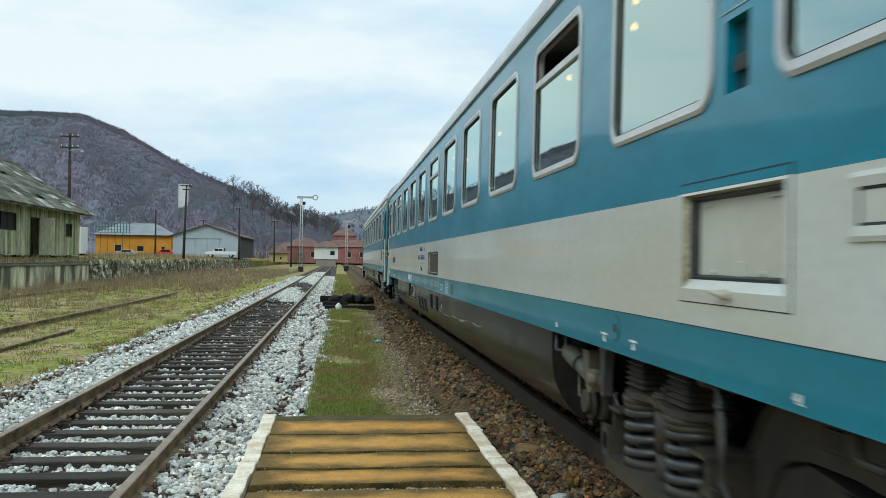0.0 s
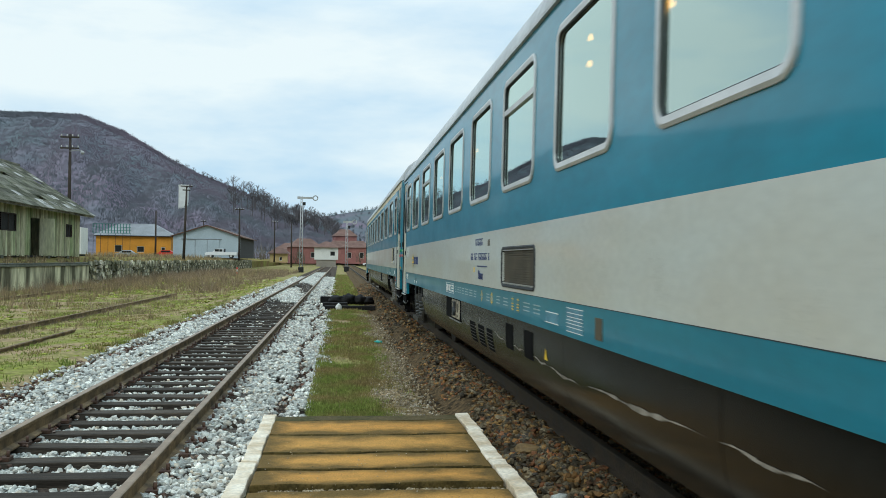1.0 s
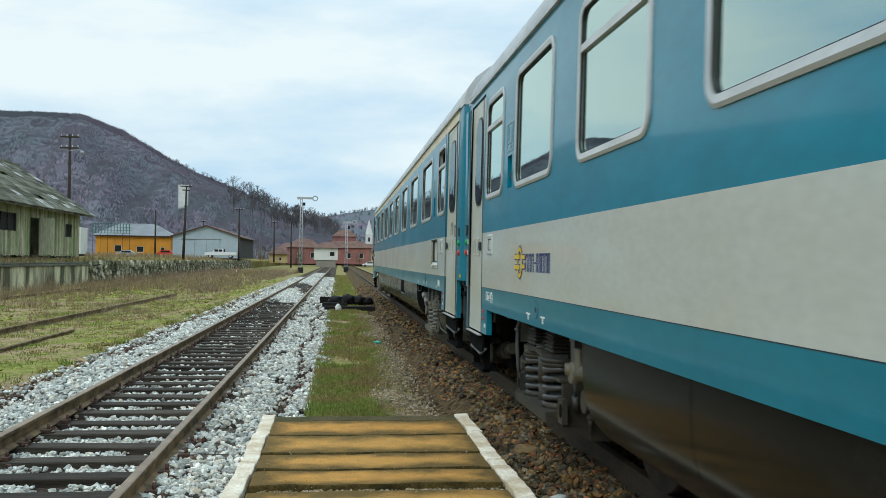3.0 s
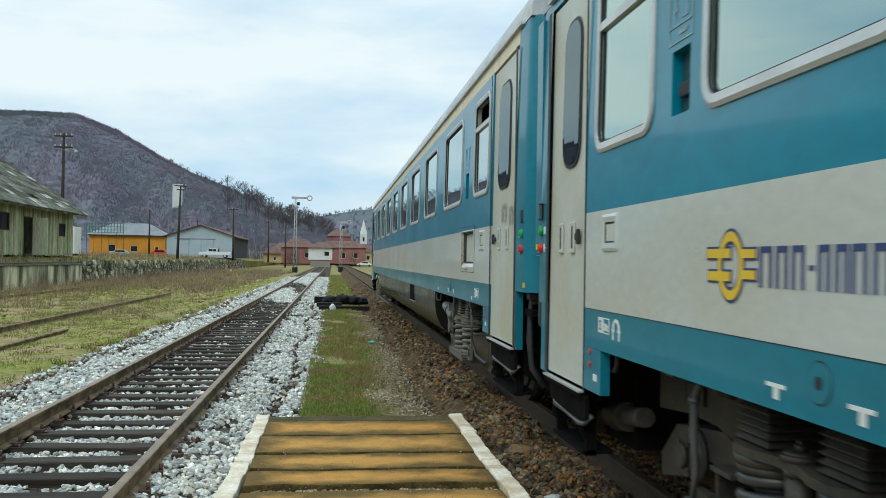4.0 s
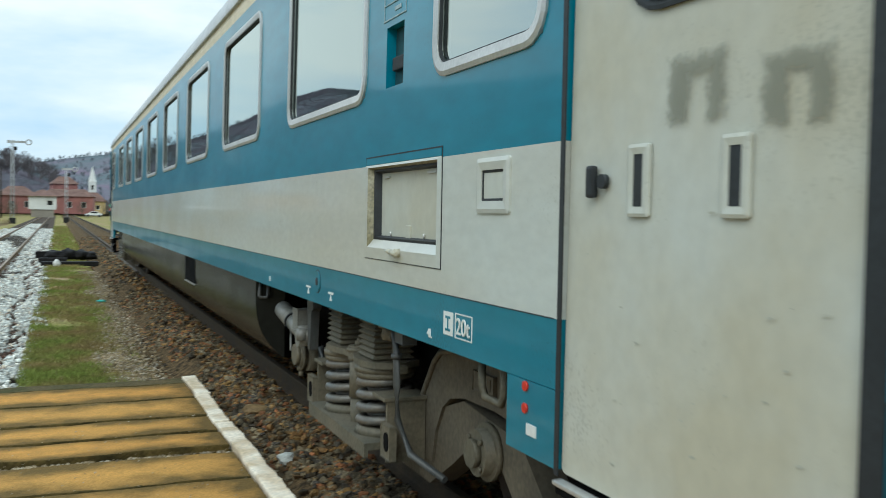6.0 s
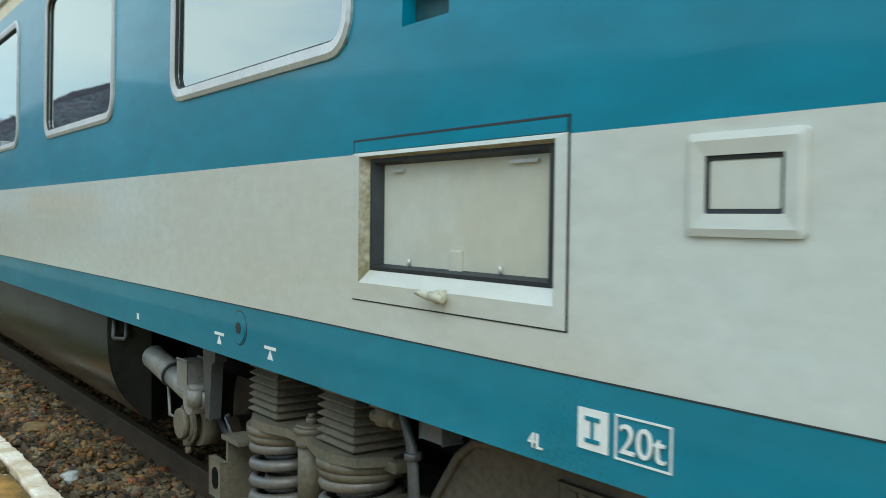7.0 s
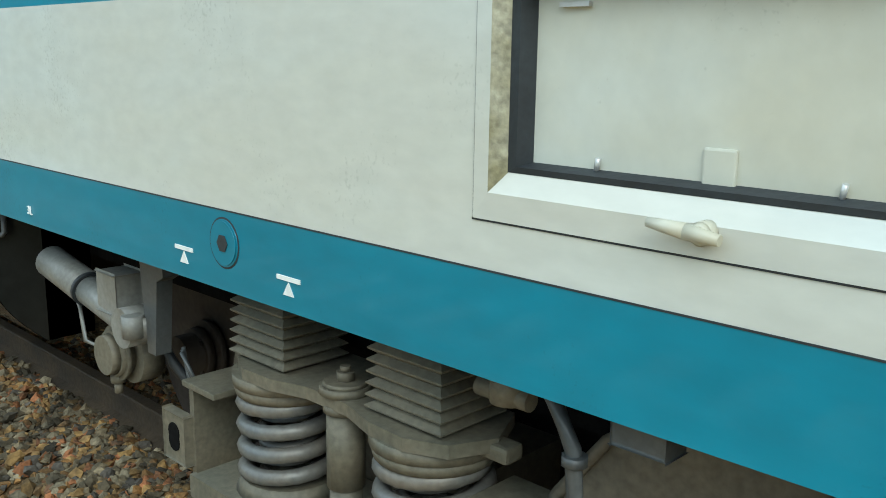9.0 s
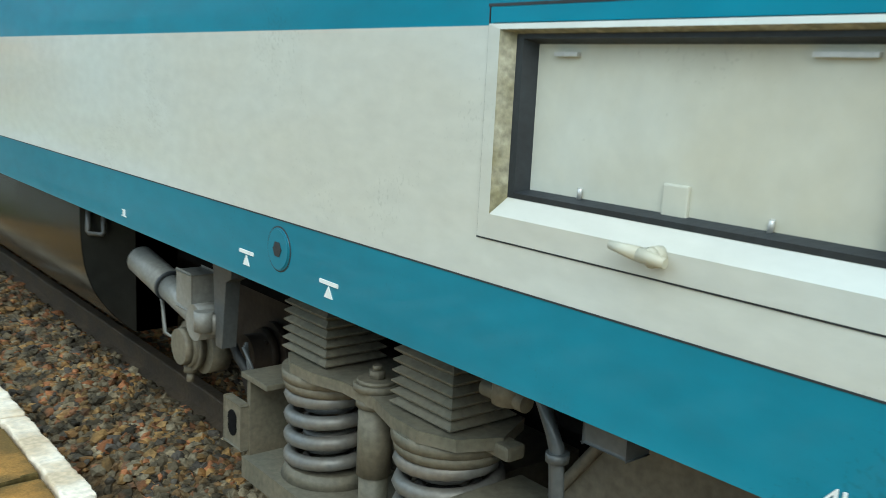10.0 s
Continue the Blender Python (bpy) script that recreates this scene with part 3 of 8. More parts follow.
def ground_z(x, y):
    """Height of the yard: level by the tracks, lower in the old sidings."""
    d = np.clip((-4.6 - x) / 2.2, 0, 1)
    z = -0.14 - 0.12 * d * d * (3 - 2 * d)
    e = np.clip((x - 4.4) / 1.5, 0, 1)
    inside = ((x > -4.2) & (x < -0.35)) | ((x > 1.0) & (x < 4.7))
    return np.where(inside, np.minimum(z, -0.32), z - 0.25 * e)


def make_ground():
    xs = np.concatenate([[-3000, -900, -300, -120, -60], np.arange(-40, -6, 1.5), np.arange(-6, 6.1, 0.4), [8, 12, 20, 40, 120, 400, 3000]])
    ys = np.concatenate([[-3000, -800, -200, -60, -20, -8], np.arange(-4, 30, 0.5), np.arange(30, 80, 2.5), [90, 110, 140, 180, 260, 500, 1200, 3500]])
    X, Y = np.meshgrid(xs, ys)
    Z = ground_z(X, Y) + np.where((np.abs(X) < 60) & (Y < 200), rng.normal(0, 0.012, X.shape), 0)
    v = np.stack([X, Y, Z], -1).reshape(-1, 3)
    nx = len(xs)
    i = (np.arange(len(ys) - 1)[:, None] * nx + np.arange(nx - 1)[None]).ravel()
    f = np.stack([i, i + 1, i + 1 + nx, i + nx], 1)
    many("ground", v, f, M["ground"], "brown soil and thin grass of a station yard", "ground", "structure", True)


make_ground()


def shoulder(name, x0, x1, y0, y1, top, material, label):
    """A ballast bed with sloping shoulders."""
    bm = bmesh.new()
    lo = -0.4
    extrude_outline(bm, [(x0, lo), (x0 + 0.45, top), (x1 - 0.45, top), (x1, lo)], y0, y1, "y")
    ob = part(name, bm, material)
    return tagged(ob, label, "ballast bed", kind="structure")


shoulder("ballast_bed", -4.6, 0.0, -6, 260, -0.235, M["gravelbed"], "pale gravel bed under the old track")
bed = bmesh.new()
extrude_outline(bed, [(1.05, -0.4), (1.1, -0.21), (1.28, -0.15), (1.5, -0.02), (1.85, 0.02), (3.85, 0.02), (4.9, -0.4)], -6, 260, "y")
tagged(part("ballast_bed", bed, M["brownbed"]), "dark rusty gravel bed under the main track", "ballast bed", kind="structure")

RAIL = [(-0.07, -0.16), (0.07, -0.16), (0.07, -0.148), (0.012, -0.128), (0.012, -0.045), (0.035, -0.034), (0.036, -0.006),
        (0.028, 0.0), (-0.028, 0.0), (-0.036, -0.006), (-0.035, -0.034), (-0.012, -0.045), (-0.012, -0.128), (-0.07, -0.148)]


def railway(x, y0, y1, sleepers, label, first=0.0, drop=-0.165, worn=True, z=0.0):
    tr = thing("railway_track", pose(x, 0, z), label, "railway track", kind="structure")
    for sx in (-0.7525, 0.7525):
        bm = bmesh.new()
        extrude_outline(bm, [(sx + a, b) for a, b in RAIL], y0, y1, "y")
        for f in bm.faces:
            if f.normal.z > 0.5 and f.calc_center_median().z > -0.02:
                f.material_index = 1
        # main-track rails carry the train's shade in their colour
        part("rail", bm, [M["rust"] if worn else M["darkrail"], M["railtop"] if worn else M["darkrail"]], tr, "rusty steel rail" if worn else "steel rail coloured dark for the shade under the train")
    bm = bmesh.new()
    box(bm, -1.28, 1.28, -0.115, 0.115, -0.13, 0.0, bevel=0.012)
    base = part("sleeper", bm, M["sleeper"], tr)
    bm = bmesh.new()
    for sx in (-0.7525, 0.7525):
        for k in (-1, 1):
            box(bm, sx + k * 0.085 - 0.045, sx + k * 0.085 + 0.045, -0.06, 0.06, 0, 0.035, bevel=0.006)
            rod(bm, (sx + k * 0.105, 0, 0.02), (sx + k * 0.105, 0, 0.085), 0.016, seg=6)
    clip = part("rail_clip", bm, M["clip"], tr, "rusted clips and screws")
    r = random.Random(3)
    y, n = sleepers[0] + first, 0
    while y < sleepers[1]:
        m = pose(r.uniform(-0.05, 0.05), y + r.uniform(-0.03, 0.03), drop + r.uniform(-0.012, 0.004), 0, r.uniform(-0.6, 0.6), r.uniform(-1.2, 1.2))
        if n == 0:
            base.matrix_basis, clip.matrix_basis = m, m
        else:
            for o in (base, clip) if y < 40 else (base,):
                c = o.copy()
                scene.collection.objects.link(c)
                c.matrix_basis = m
        y, n = y + 0.62, n + 1
    return tr


railway(LEFT, -6, 260, (-5.46, 120), "rusty railway track on dark wooden sleepers")
railway(RIGHT, -6, 260, (-5.7, 40), "main railway track in dark ballast", drop=-0.255, worn=False, z=RAISED)


def scatter_ballast():
    def field(n, x0, x1, y0, y1, size, z0, keep):
        x, y = rng.uniform(x0, x1, n), rng.uniform(y0, y1, n)
        rim = 0.22 * np.sin(y * 1.3) + 0.15 * np.sin(y * 3.7 + 1) + rng.normal(0, 0.12, n)
        k = keep(x, y) & (x > x0 + 0.25 + rim) & (x < x1 - 0.12 + 0.5 * rim)
        x, y = x[k], y[k]
        s = rng.uniform(size[0], size[1], len(x))
        edge0, edge1 = np.clip((x - x0) / 0.45, 0, 1), np.clip((x1 - x) / 0.45, 0, 1)
        z = z0(x) - 0.05 * (1 - np.minimum(edge0, edge1)) + rng.uniform(-0.02, 0.02, len(x))
        return np.stack([x, y, z], 1), s

    def off_rails(c, wood, share):
        def keep(x, y):
            d = np.abs(np.abs(x - c) - 0.7525)
            ph = np.abs(((y - wood + 0.31) % 0.62) - 0.31)
            on = (ph < 0.12) & (np.abs(x - c) < (0.70 if c < 0 else 1.3))
            bare = np.sin(x * 5.1 + 1.3 * np.sin(y * 0.9)) * np.sin(y * 1.7 + x * 2.2) > 0.72
            if c < 0:  # bare soil lines along the shoulders
                bare |= (np.abs(x + 4.02 + 0.12 * np.sin(y * 0.55) + 0.06 * np.sin(y * 2.1)) < 0.20) | (np.abs(x + 0.60 + 0.1 * np.sin(y * 0.8)) < 0.09)
                bare |= (ph < 0.11) & (np.abs(x - c) > 0.85) & (np.abs(x - c) < 1.27) & (np.sin(y * 2.3) > -0.3)
            return (d > 0.06) & (~on | (rng.uniform(size=len(x)) < share)) & (~bare | (rng.uniform(size=len(x)) < 0.15))
        return keep
    P, S = [], []
    for n, y0, y1, sz in ((5500, -6.0, 3.0, (0.03, 0.05)), (27000, 3.0, 11.5, (0.016, 0.036)), (27000, 11.5, 26, (0.02, 0.042)), (20000, 26, 90, (0.035, 0.06))):
        a, b = field(n, -4.6, -0.05, y0, y1, sz, lambda x: np.where(np.abs(x - LEFT) < 0.74, -0.228, np.where(np.abs(x - LEFT) < 1.3, -0.165, -0.16)), off_rails(LEFT, 2.6, 0.02))
        P.append(a), S.append(b)
    n = 12000  # beyond, fresh ballast lies over the sleepers
    y = 36 + 80 * rng.uniform(size=n) ** 0.9
    x = LEFT + rng.uniform(-0.68, 0.68, n)
    k = np.sin(y * 0.19 + 0.8 * np.sin(x * 3)) + 0.02 * (y - 36) + rng.normal(0, 0.3, n) > 0.55
    P.append(np.stack([x[k], y[k], np.full(k.sum(), -0.13)], 1)), S.append(rng.uniform(0.04, 0.06, k.sum()))
    v, f = stones(np.concatenate(P), np.concatenate(S))
    many("track_ballast", v, f, M["ballast"], "pale grey crushed stone between the sleepers", "ballast")
    # rust-stained stones along the rails, and darker ones in the bare lines
    n = 5200
    y = 3.0 + 32 * rng.uniform(size=n) ** 1.6
    side = rng.choice([-1.0, 1.0], n)
    x = LEFT + side * 0.7525 + rng.normal(0, 0.10, n) + side * 0.06
    ph = np.abs(((y - 2.6 + 0.31) % 0.62) - 0.31)
    k = (np.abs(np.abs(x - LEFT) - 0.7525) > 0.05) & ((ph > 0.12) | (rng.uniform(size=n) < 0.5))
    x, y, ph = x[k], y[k], ph[k]
    v1, f1 = stones(np.stack([x, y, np.where(ph < 0.12, -0.155, -0.185) + rng.uniform(-0.015, 0.015, len(x))], 1), rng.uniform(0.012, 0.032, len(x)))
    n = 4200
    y = 6.0 + 40 * rng.uniform(size=n) ** 1.5
    x = np.where(rng.uniform(size=n) < 0.65, -4.02 - 0.12 * np.sin(y * 0.55) - 0.06 * np.sin(y * 2.1), -0.60 - 0.1 * np.sin(y * 0.8)) + rng.normal(0, 0.09, n)
    v2, f2 = stones(np.stack([x, y, np.full(n, -0.175) + rng.uniform(-0.02, 0.015, n)], 1), rng.uniform(0.010, 0.028, n))
    many("stained_ballast", np.concatenate([v1, v2]), np.concatenate([f1, f2 + len(v1)]), M["ruststone"], "rust-stained crushed stone along the rails", "ballast")
    # fine pale grit on the trodden soil beside the main track
    n = 15000
    y = 8.6 + 20 * rng.uniform(size=n) ** 1.4
    x = 0.55 + 0.10 * np.sin(y * 0.9) + np.abs(rng.normal(0, 0.36, n))
    k = x < 1.55
    x, y = x[k], y[k]
    v, f = stones(np.stack([x, y, np.where(x > 1.1, -0.17, -0.143) + rng.uniform(-0.004, 0.010, len(x))], 1), rng.uniform(0.006, 0.019, len(x)))
    many("pale_grit", v, f, M["palegrit"], "pale dusty grit on trodden soil beside the grass", "grit")
    P, S = [], []
    for n, x0, x1, y0, y1, sz in ((5000, 1.1, 4.7, -6, 1.2, (0.03, 0.05)), (24000, 1.1, 2.7, 1.2, 7.5, (0.015, 0.034)), (15000, 1.1, 2.8, 7.5, 18, (0.016, 0.036)), (3500, 0.65, 1.35, 8.6, 22, (0.008, 0.02)), (9000, 1.0, 4.6, 18, 60, (0.026, 0.05)), (3000, 2.7, 4.7, 0, 18, (0.02, 0.04))):
        a, b = field(n, x0, x1, y0, y1, sz, lambda x: np.interp(x, [1.1, 1.28, 1.5, 1.85, 3.85, 4.7], [-0.175, -0.13, 0.0, 0.04, 0.04, -0.28]), off_rails(RIGHT, 0.5, 0.97))
        P.append(a), S.append(b)
    v, f = stones(np.concatenate(P), np.concatenate(S))
    many("track_ballast", v, f, M["brownstone"], "rusty brown crushed stone beside the main track", "ballast")


def blades(places, h, lean, width):
    """Grass: one bent three-sided blade for each place."""
    n = len(places)
    a = rng.uniform(0, 6.283, n)
    d = np.stack([np.cos(a), np.sin(a), np.zeros(n)], 1)
    s = np.stack([-np.sin(a), np.cos(a), np.zeros(n)], 1)
    h, w = np.asarray(h)[:, None], np.asarray(width)[:, None]
    up = np.array([0, 0, 1.0])
    b0, b1, b2 = places - s * w, places + s * w, places + d * w * 1.2
    t = places + up * h + d * h * np.asarray(lean)[:, None]
    v = np.stack([b0, b1, b2, t], 1).reshape(-1, 3)
    i = 4 * np.arange(n)[:, None]
    f = np.concatenate([i + [0, 1, 3], i + [1, 2, 3], i + [2, 0, 3]])
    return v, f


def scatter_grass():
    def spots(n, x0, x1, y0, y1, clump, zf=ground_z):
        m = n // clump
        cx, cy = x0 + (x1 - x0) * rng.beta(1.6, 1.6, m), rng.uniform(y0, y1, m)
        keep = np.sin(cx * 4.3 + 2.0 * np.sin(cy * 0.7)) + np.sin(cy * 1.9 + cx * 3.1) > -0.95
        cx, cy = cx[keep], cy[keep]
        m = len(cx)
        x = np.repeat(cx, clump) + rng.normal(0, 0.004 * clump + 0.02, m * clump)
        y = np.repeat(cy, clump) + rng.normal(0, 0.006 * clump + 0.02, m * clump)
        return np.stack([x, y, zf(x, y) - 0.01], 1)
    P, Hh, Wd = [], [], []
    for n, x0, x1, y0, y1, cl, h, w in ((40000, -0.32, 0.66, 8.6, 17, 24, 0.050, 0.006), (1200, 0.5, 0.95, 8.6, 17, 12, 0.05, 0.006), (17000, -0.25, 0.85, 17, 36, 20, 0.065, 0.011), (8000, -0.3, 1.1, 36, 100, 8, 0.12, 0.03),
                                        (16000, -9.5, -4.6, 13, 40, 30, 0.055, 0.012), (9000, -16, -8.5, 24, 60, 30, 0.08, 0.02), (1500, -4.6, -4.2, 9, 40, 10, 0.1, 0.012)):
        p = spots(n, x0, x1, y0, y1, cl)
        P.append(p), Hh.append(rng.uniform(0.5, 1.3, len(p)) * h), Wd.append(np.full(len(p), w))
    P, Hh, Wd = np.concatenate(P), np.concatenate(Hh), np.concatenate(Wd)
    v, f = blades(P, Hh, rng.uniform(0.1, 0.8, len(P)), Wd)
    many("grass", v, f, M["grass"], "short green grass between the tracks", "grass")
    # cushions of moss and leaf litter over the sidings
    n = 30000
    y = 12.5 + 62 * rng.uniform(size=n) ** 1.3
    x = rng.uniform(-16.5, -4.5, n)
    k = (np.sin(x * 0.9 + 1.7 * np.sin(y * 0.23)) + np.sin(y * 0.51 + x * 0.6) + rng.normal(0, 0.5, n) > 0.1) & (x > -0.36 * y)
    x, y = x[k], y[k]
    v, f = stones(np.stack([x, y, ground_z(x, y) - 0.012], 1), rng.uniform(0.025, 0.075, len(x)) * (0.7 + y / 60), flat=0.38)
    many("moss", v, f, M["litter"], "yellow-green moss cushions and leaf litter", "moss")
    P, Hh, Wd = [], [], []
    for n, x0, x1, y0, y1, cl, h, w in ((6000, -16.5, -9.5, 30, 75, 6, 0.45, 0.010), (8000, -16.3, -5.5, 48, 150, 5, 0.4, 0.016), (5000, -9.5, -4.8, 22, 60, 6, 0.2, 0.007),
                                        (5000, 0.60, 1.25, 8.6, 34, 8, 0.04, 0.005), (2500, -0.25, 1.0, 8.6, 30, 6, 0.07, 0.006), (260, -0.62, 1.2, 8.35, 8.65, 10, 0.07, 0.004)):
        p = spots(n, x0, x1, y0, y1, cl)
        P.append(p), Hh.append(rng.uniform(0.3, 1.2, len(p)) * h), Wd.append(np.full(len(p), w))
    for n, x0, x1, y0, y1, h in ((5000, -21, -17.1, 30, 185, 0.4), (7000, -45, -19, 100, 190, 0.7)):  # along the dock
        p = spots(n, x0, x1, y0, y1, 5, lambda x, y: np.interp(x, [-30, -20.5, -18.4, -17.0], [1.6, 1.5, 1.12, 1.02]))
        P.append(p), Hh.append(rng.uniform(0.3, 1.2, len(p)) * h), Wd.append(np.full(len(p), 0.025))
    P, Hh, Wd = np.concatenate(P), np.concatenate(Hh), np.concatenate(Wd)
    v, f = blades(P, Hh, rng.uniform(0.0, 0.5, len(P)), Wd)
    many("dry_weeds", v, f, M["weed"], "dry brown weeds in the old sidings", "weeds")
    # thickets of bare brush: many thin stalks leaning out of each root
    n = 400
    cx, cy = rng.uniform(-16.6, -5.2, n), 22 + 105 * rng.uniform(size=n) ** 0.9
    along = rng.uniform(size=n) < 0.30
    cx = np.where(along, rng.uniform(-16.9, -14.5, n), cx)
    k = ((np.sin(cy * 0.21 + 1) + np.sin(cx * 0.7 + cy * 0.13) + rng.normal(0, 0.6, n) > 0.0) | (cy > 48)) & (cx > -0.36 * cy) & ((cx < -6.0) | (cy > 45))
    cx, cy = cx[k], cy[k]
    n, q = len(cx), 46
    hh = rng.uniform(0.3, 1.0, n) * np.where(cy < 36, 0.55, 0.9)
    x = np.repeat(cx, q) + rng.normal(0, 0.22, n * q)
    y = np.repeat(cy, q) + rng.normal(0, 0.35, n * q)
    v, f = blades(np.stack([x, y, ground_z(x, y) - 0.02], 1), np.repeat(hh, q) * rng.uniform(0.25, 1.1, n * q), rng.uniform(0.0, 1.3, n * q), np.repeat(0.003 + 0.00011 * cy, q))
    many("bare_brush", v, f, M["brush"], "bare brown brush growing over the sidings", "shrubs")


# ---- platform strip ----
def make_platform():
    pl = thing("platform", pose(0, 0, 0), "low platform of ochre concrete slabs with whitewashed edges", "platform", kind="structure")
    part("core", boxes((-0.64, 1.2, -6, 8.5, -0.3, 0.10)), M["mossslab"], pl)
    r = random.Random(5)
    y = 8.42
    rows = [0.27, 0.65, 0.68, 0.53, 0.54, 0.62, 0.58] + [0.6] * 17
    for i, d in enumerate(rows):
        bm = bmesh.new()
        box(bm, -0.545, 1.105, y - d + {3: 0.06, 4: 0.14}.get(i, r.uniform(0.004, 0.026)), y - 0.010, 0.02, 0.15 + r.uniform(-0.010, 0.006), bevel=0.012)
        bmesh.ops.subdivide_edges(bm, edges=[e for e in bm.edges if e.calc_length() > 1.0], cuts=26)
        for v in bm.verts:
            v.co.z += 0.006 * noise.noise(v.co * 3)
            v.co.y += 0.036 * noise.noise(Vector((v.co.x * 3.3, i * 7.1, v.co.y))) + 0.012 * noise.noise(Vector((v.co.x * 14, i * 3.1, v.co.y)))
        bm.normal_update()
        for fc in bm.faces:
            c = fc.calc_center_median()
            if abs(fc.normal.y) > 0.3 or min(c.y - (y - d), y - c.y) < 0.03 + 0.03 * noise.noise(Vector((c.x * 4, i * 3.3, 0))):
                fc.material_index = 1
        part("slab", bm, [M["mossslab"] if i == 0 else M["slab"], M["mossedge"]], pl)
        y -= d
    n = 2600
    k = rng.uniform(size=n)
    gx, gy = rng.uniform(-0.5, 1.1, n), np.where(k < 0.5, rng.uniform(5.60, 5.87, n), np.where(k < 0.75, 6.28 + rng.normal(0, 0.05, n), rng.uniform(2.5, 8.2, n)))
    v, f = stones(np.stack([gx, gy, np.where(k < 0.75, 0.112, 0.151)], 1), rng.uniform(0.005, 0.013, n) * np.where(k < 0.75, 1, 0.4))
    many("loose_gravel", v, f, M["palegrit"], "loose gravel in the slab joints", "gravel")
    for x0, x1 in ((-0.67, -0.55), (1.11, 1.23)):
        y = 8.5
        while y > -6:
            d = r.uniform(0.9, 1.1)
            bm = bmesh.new()
            sh, sk = r.uniform(-0.014, 0.014), r.uniform(-0.018, 0.018)
            box(bm, x0, x1, y - d + 0.010, y, -0.25, 0.158 + r.uniform(-0.008, 0.008), bevel=0.012)
            bmesh.ops.subdivide_edges(bm, edges=[e for e in bm.edges if e.calc_length() > 0.6], cuts=40)
            for v in bm.verts:
                v.co += noise.noise_vector(v.co * 26) * 0.006 + noise.noise_vector(v.co * 6) * 0.009
                v.co.x += sh + sk * (v.co.y - y + d / 2)
            part("kerb_stone", bm, M["whitewash"], pl, "whitewashed kerb stone")
            y -= d


make_platform()


# ---- the train ----
def half_width(z):
    """Outer half-width of a coach at a height over the rail."""
    if z <= 2.05:
        return 1.41
    if z <= 3.36:
        return 1.41 - 0.02 * ((z - 2.05) / 1.31) ** 1.4
    k = min(1.0, (z - 3.36) / 0.70)
    return 1.39 * (1 - k ** 2.2) ** 0.5 if k < 1 else 0.0


def side_band(y0, y1, z0, z1, holes, depth=0.06):
    """Part of the near side wall between heights, with openings through it."""
    zs = sorted({z0, z1, *[z for h in holes for z in (h[2], h[3]) if z0 < z < z1], *[z for z in (1.6, 2.05, 2.4, 2.7, 3.0, 3.2, 3.36) if z0 < z < z1]})
    ys = sorted({y0, y1, *[y for h in holes for y in (h[0], h[1]) if y0 < y < y1]})
    bm = bmesh.new()
    grid = {}

    def vert(i, j, inner):
        k = (i, j, inner)
        if k not in grid:
            grid[k] = bm.verts.new((-half_width(zs[j]) + (depth if inner else 0), ys[i], zs[j]))
        return grid[k]

    def solid(i, j):
        if not (0 <= i < len(ys) - 1 and 0 <= j < len(zs) - 1):
            return False
        cy, cz = (ys[i] + ys[i + 1]) / 2, (zs[j] + zs[j + 1]) / 2
        return not any(h[0] < cy < h[1] and h[2] < cz < h[3] for h in holes)
    for i in range(len(ys) - 1):
        for j in range(len(zs) - 1):
            if not solid(i, j):
                continue
            q = [(i, j), (i + 1, j), (i + 1, j + 1), (i, j + 1)]
            bm.faces.new([vert(a, b, False) for a, b in q][::-1])
            bm.faces.new([vert(a, b, True) for a, b in q])
            for (da, db), (p, q2) in {(0, -1): (q[0], q[1]), (1, 0): (q[1], q[2]), (0, 1): (q[2], q[3]), (-1, 0): (q[3], q[0])}.items():
                if not solid(i + da, j + db):
                    bm.faces.new([vert(*p, False), vert(*q2, False), vert(*q2, True), vert(*p, True)])
    bmesh.ops.recalc_face_normals(bm, faces=bm.faces[:])
    return bm


def rounded(y0, y1, z0, z1, r, n=5):
    pts = []
    for cy, cz, a0 in ((y1 - r, z1 - r, 0), (y0 + r, z1 - r, 90), (y0 + r, z0 + r, 180), (y1 - r, z0 + r, 270)):
        for k in range(n + 1):
            a = radians(a0 + 90 * k / n)
            pts.append((cy + r * math.cos(a), cz + r * math.sin(a)))
    return pts


def ring(y0, y1, z0, z1, r, w, proud, back=0.05, flat=0.0, xoff=0.0):
    """A rounded frame round an opening in the near side, width w, standing proud of the wall."""
    bm = bmesh.new()
    o = rounded(y0, y1, z0, z1, r)
    mid = rounded(y0 + w * 0.35, y1 - w * 0.35, z0 + w * 0.35, z1 - w * 0.35, max(0.005, r - w * 0.35))
    inn = rounded(y0 + w, y1 - w, z0 + w, z1 - w, max(0.004, r - w))

    def rowv(pts, off):
        return [bm.verts.new((-half_width(z) + xoff - off, y, z)) for y, z in pts]
    rows = [rowv(o, -0.004), rowv(o, proud * 0.6), rowv(mid, proud), rowv(inn, proud * 0.7), rowv(inn, -back)]
    n = len(o)
    for a, b in zip(rows, rows[1:]):
        for i in range(n):
            f = bm.faces.new((a[i], a[(i + 1) % n], b[(i + 1) % n], b[i]))
            f.smooth = False
    bmesh.ops.recalc_face_normals(bm, faces=bm.faces[:])
    return bm


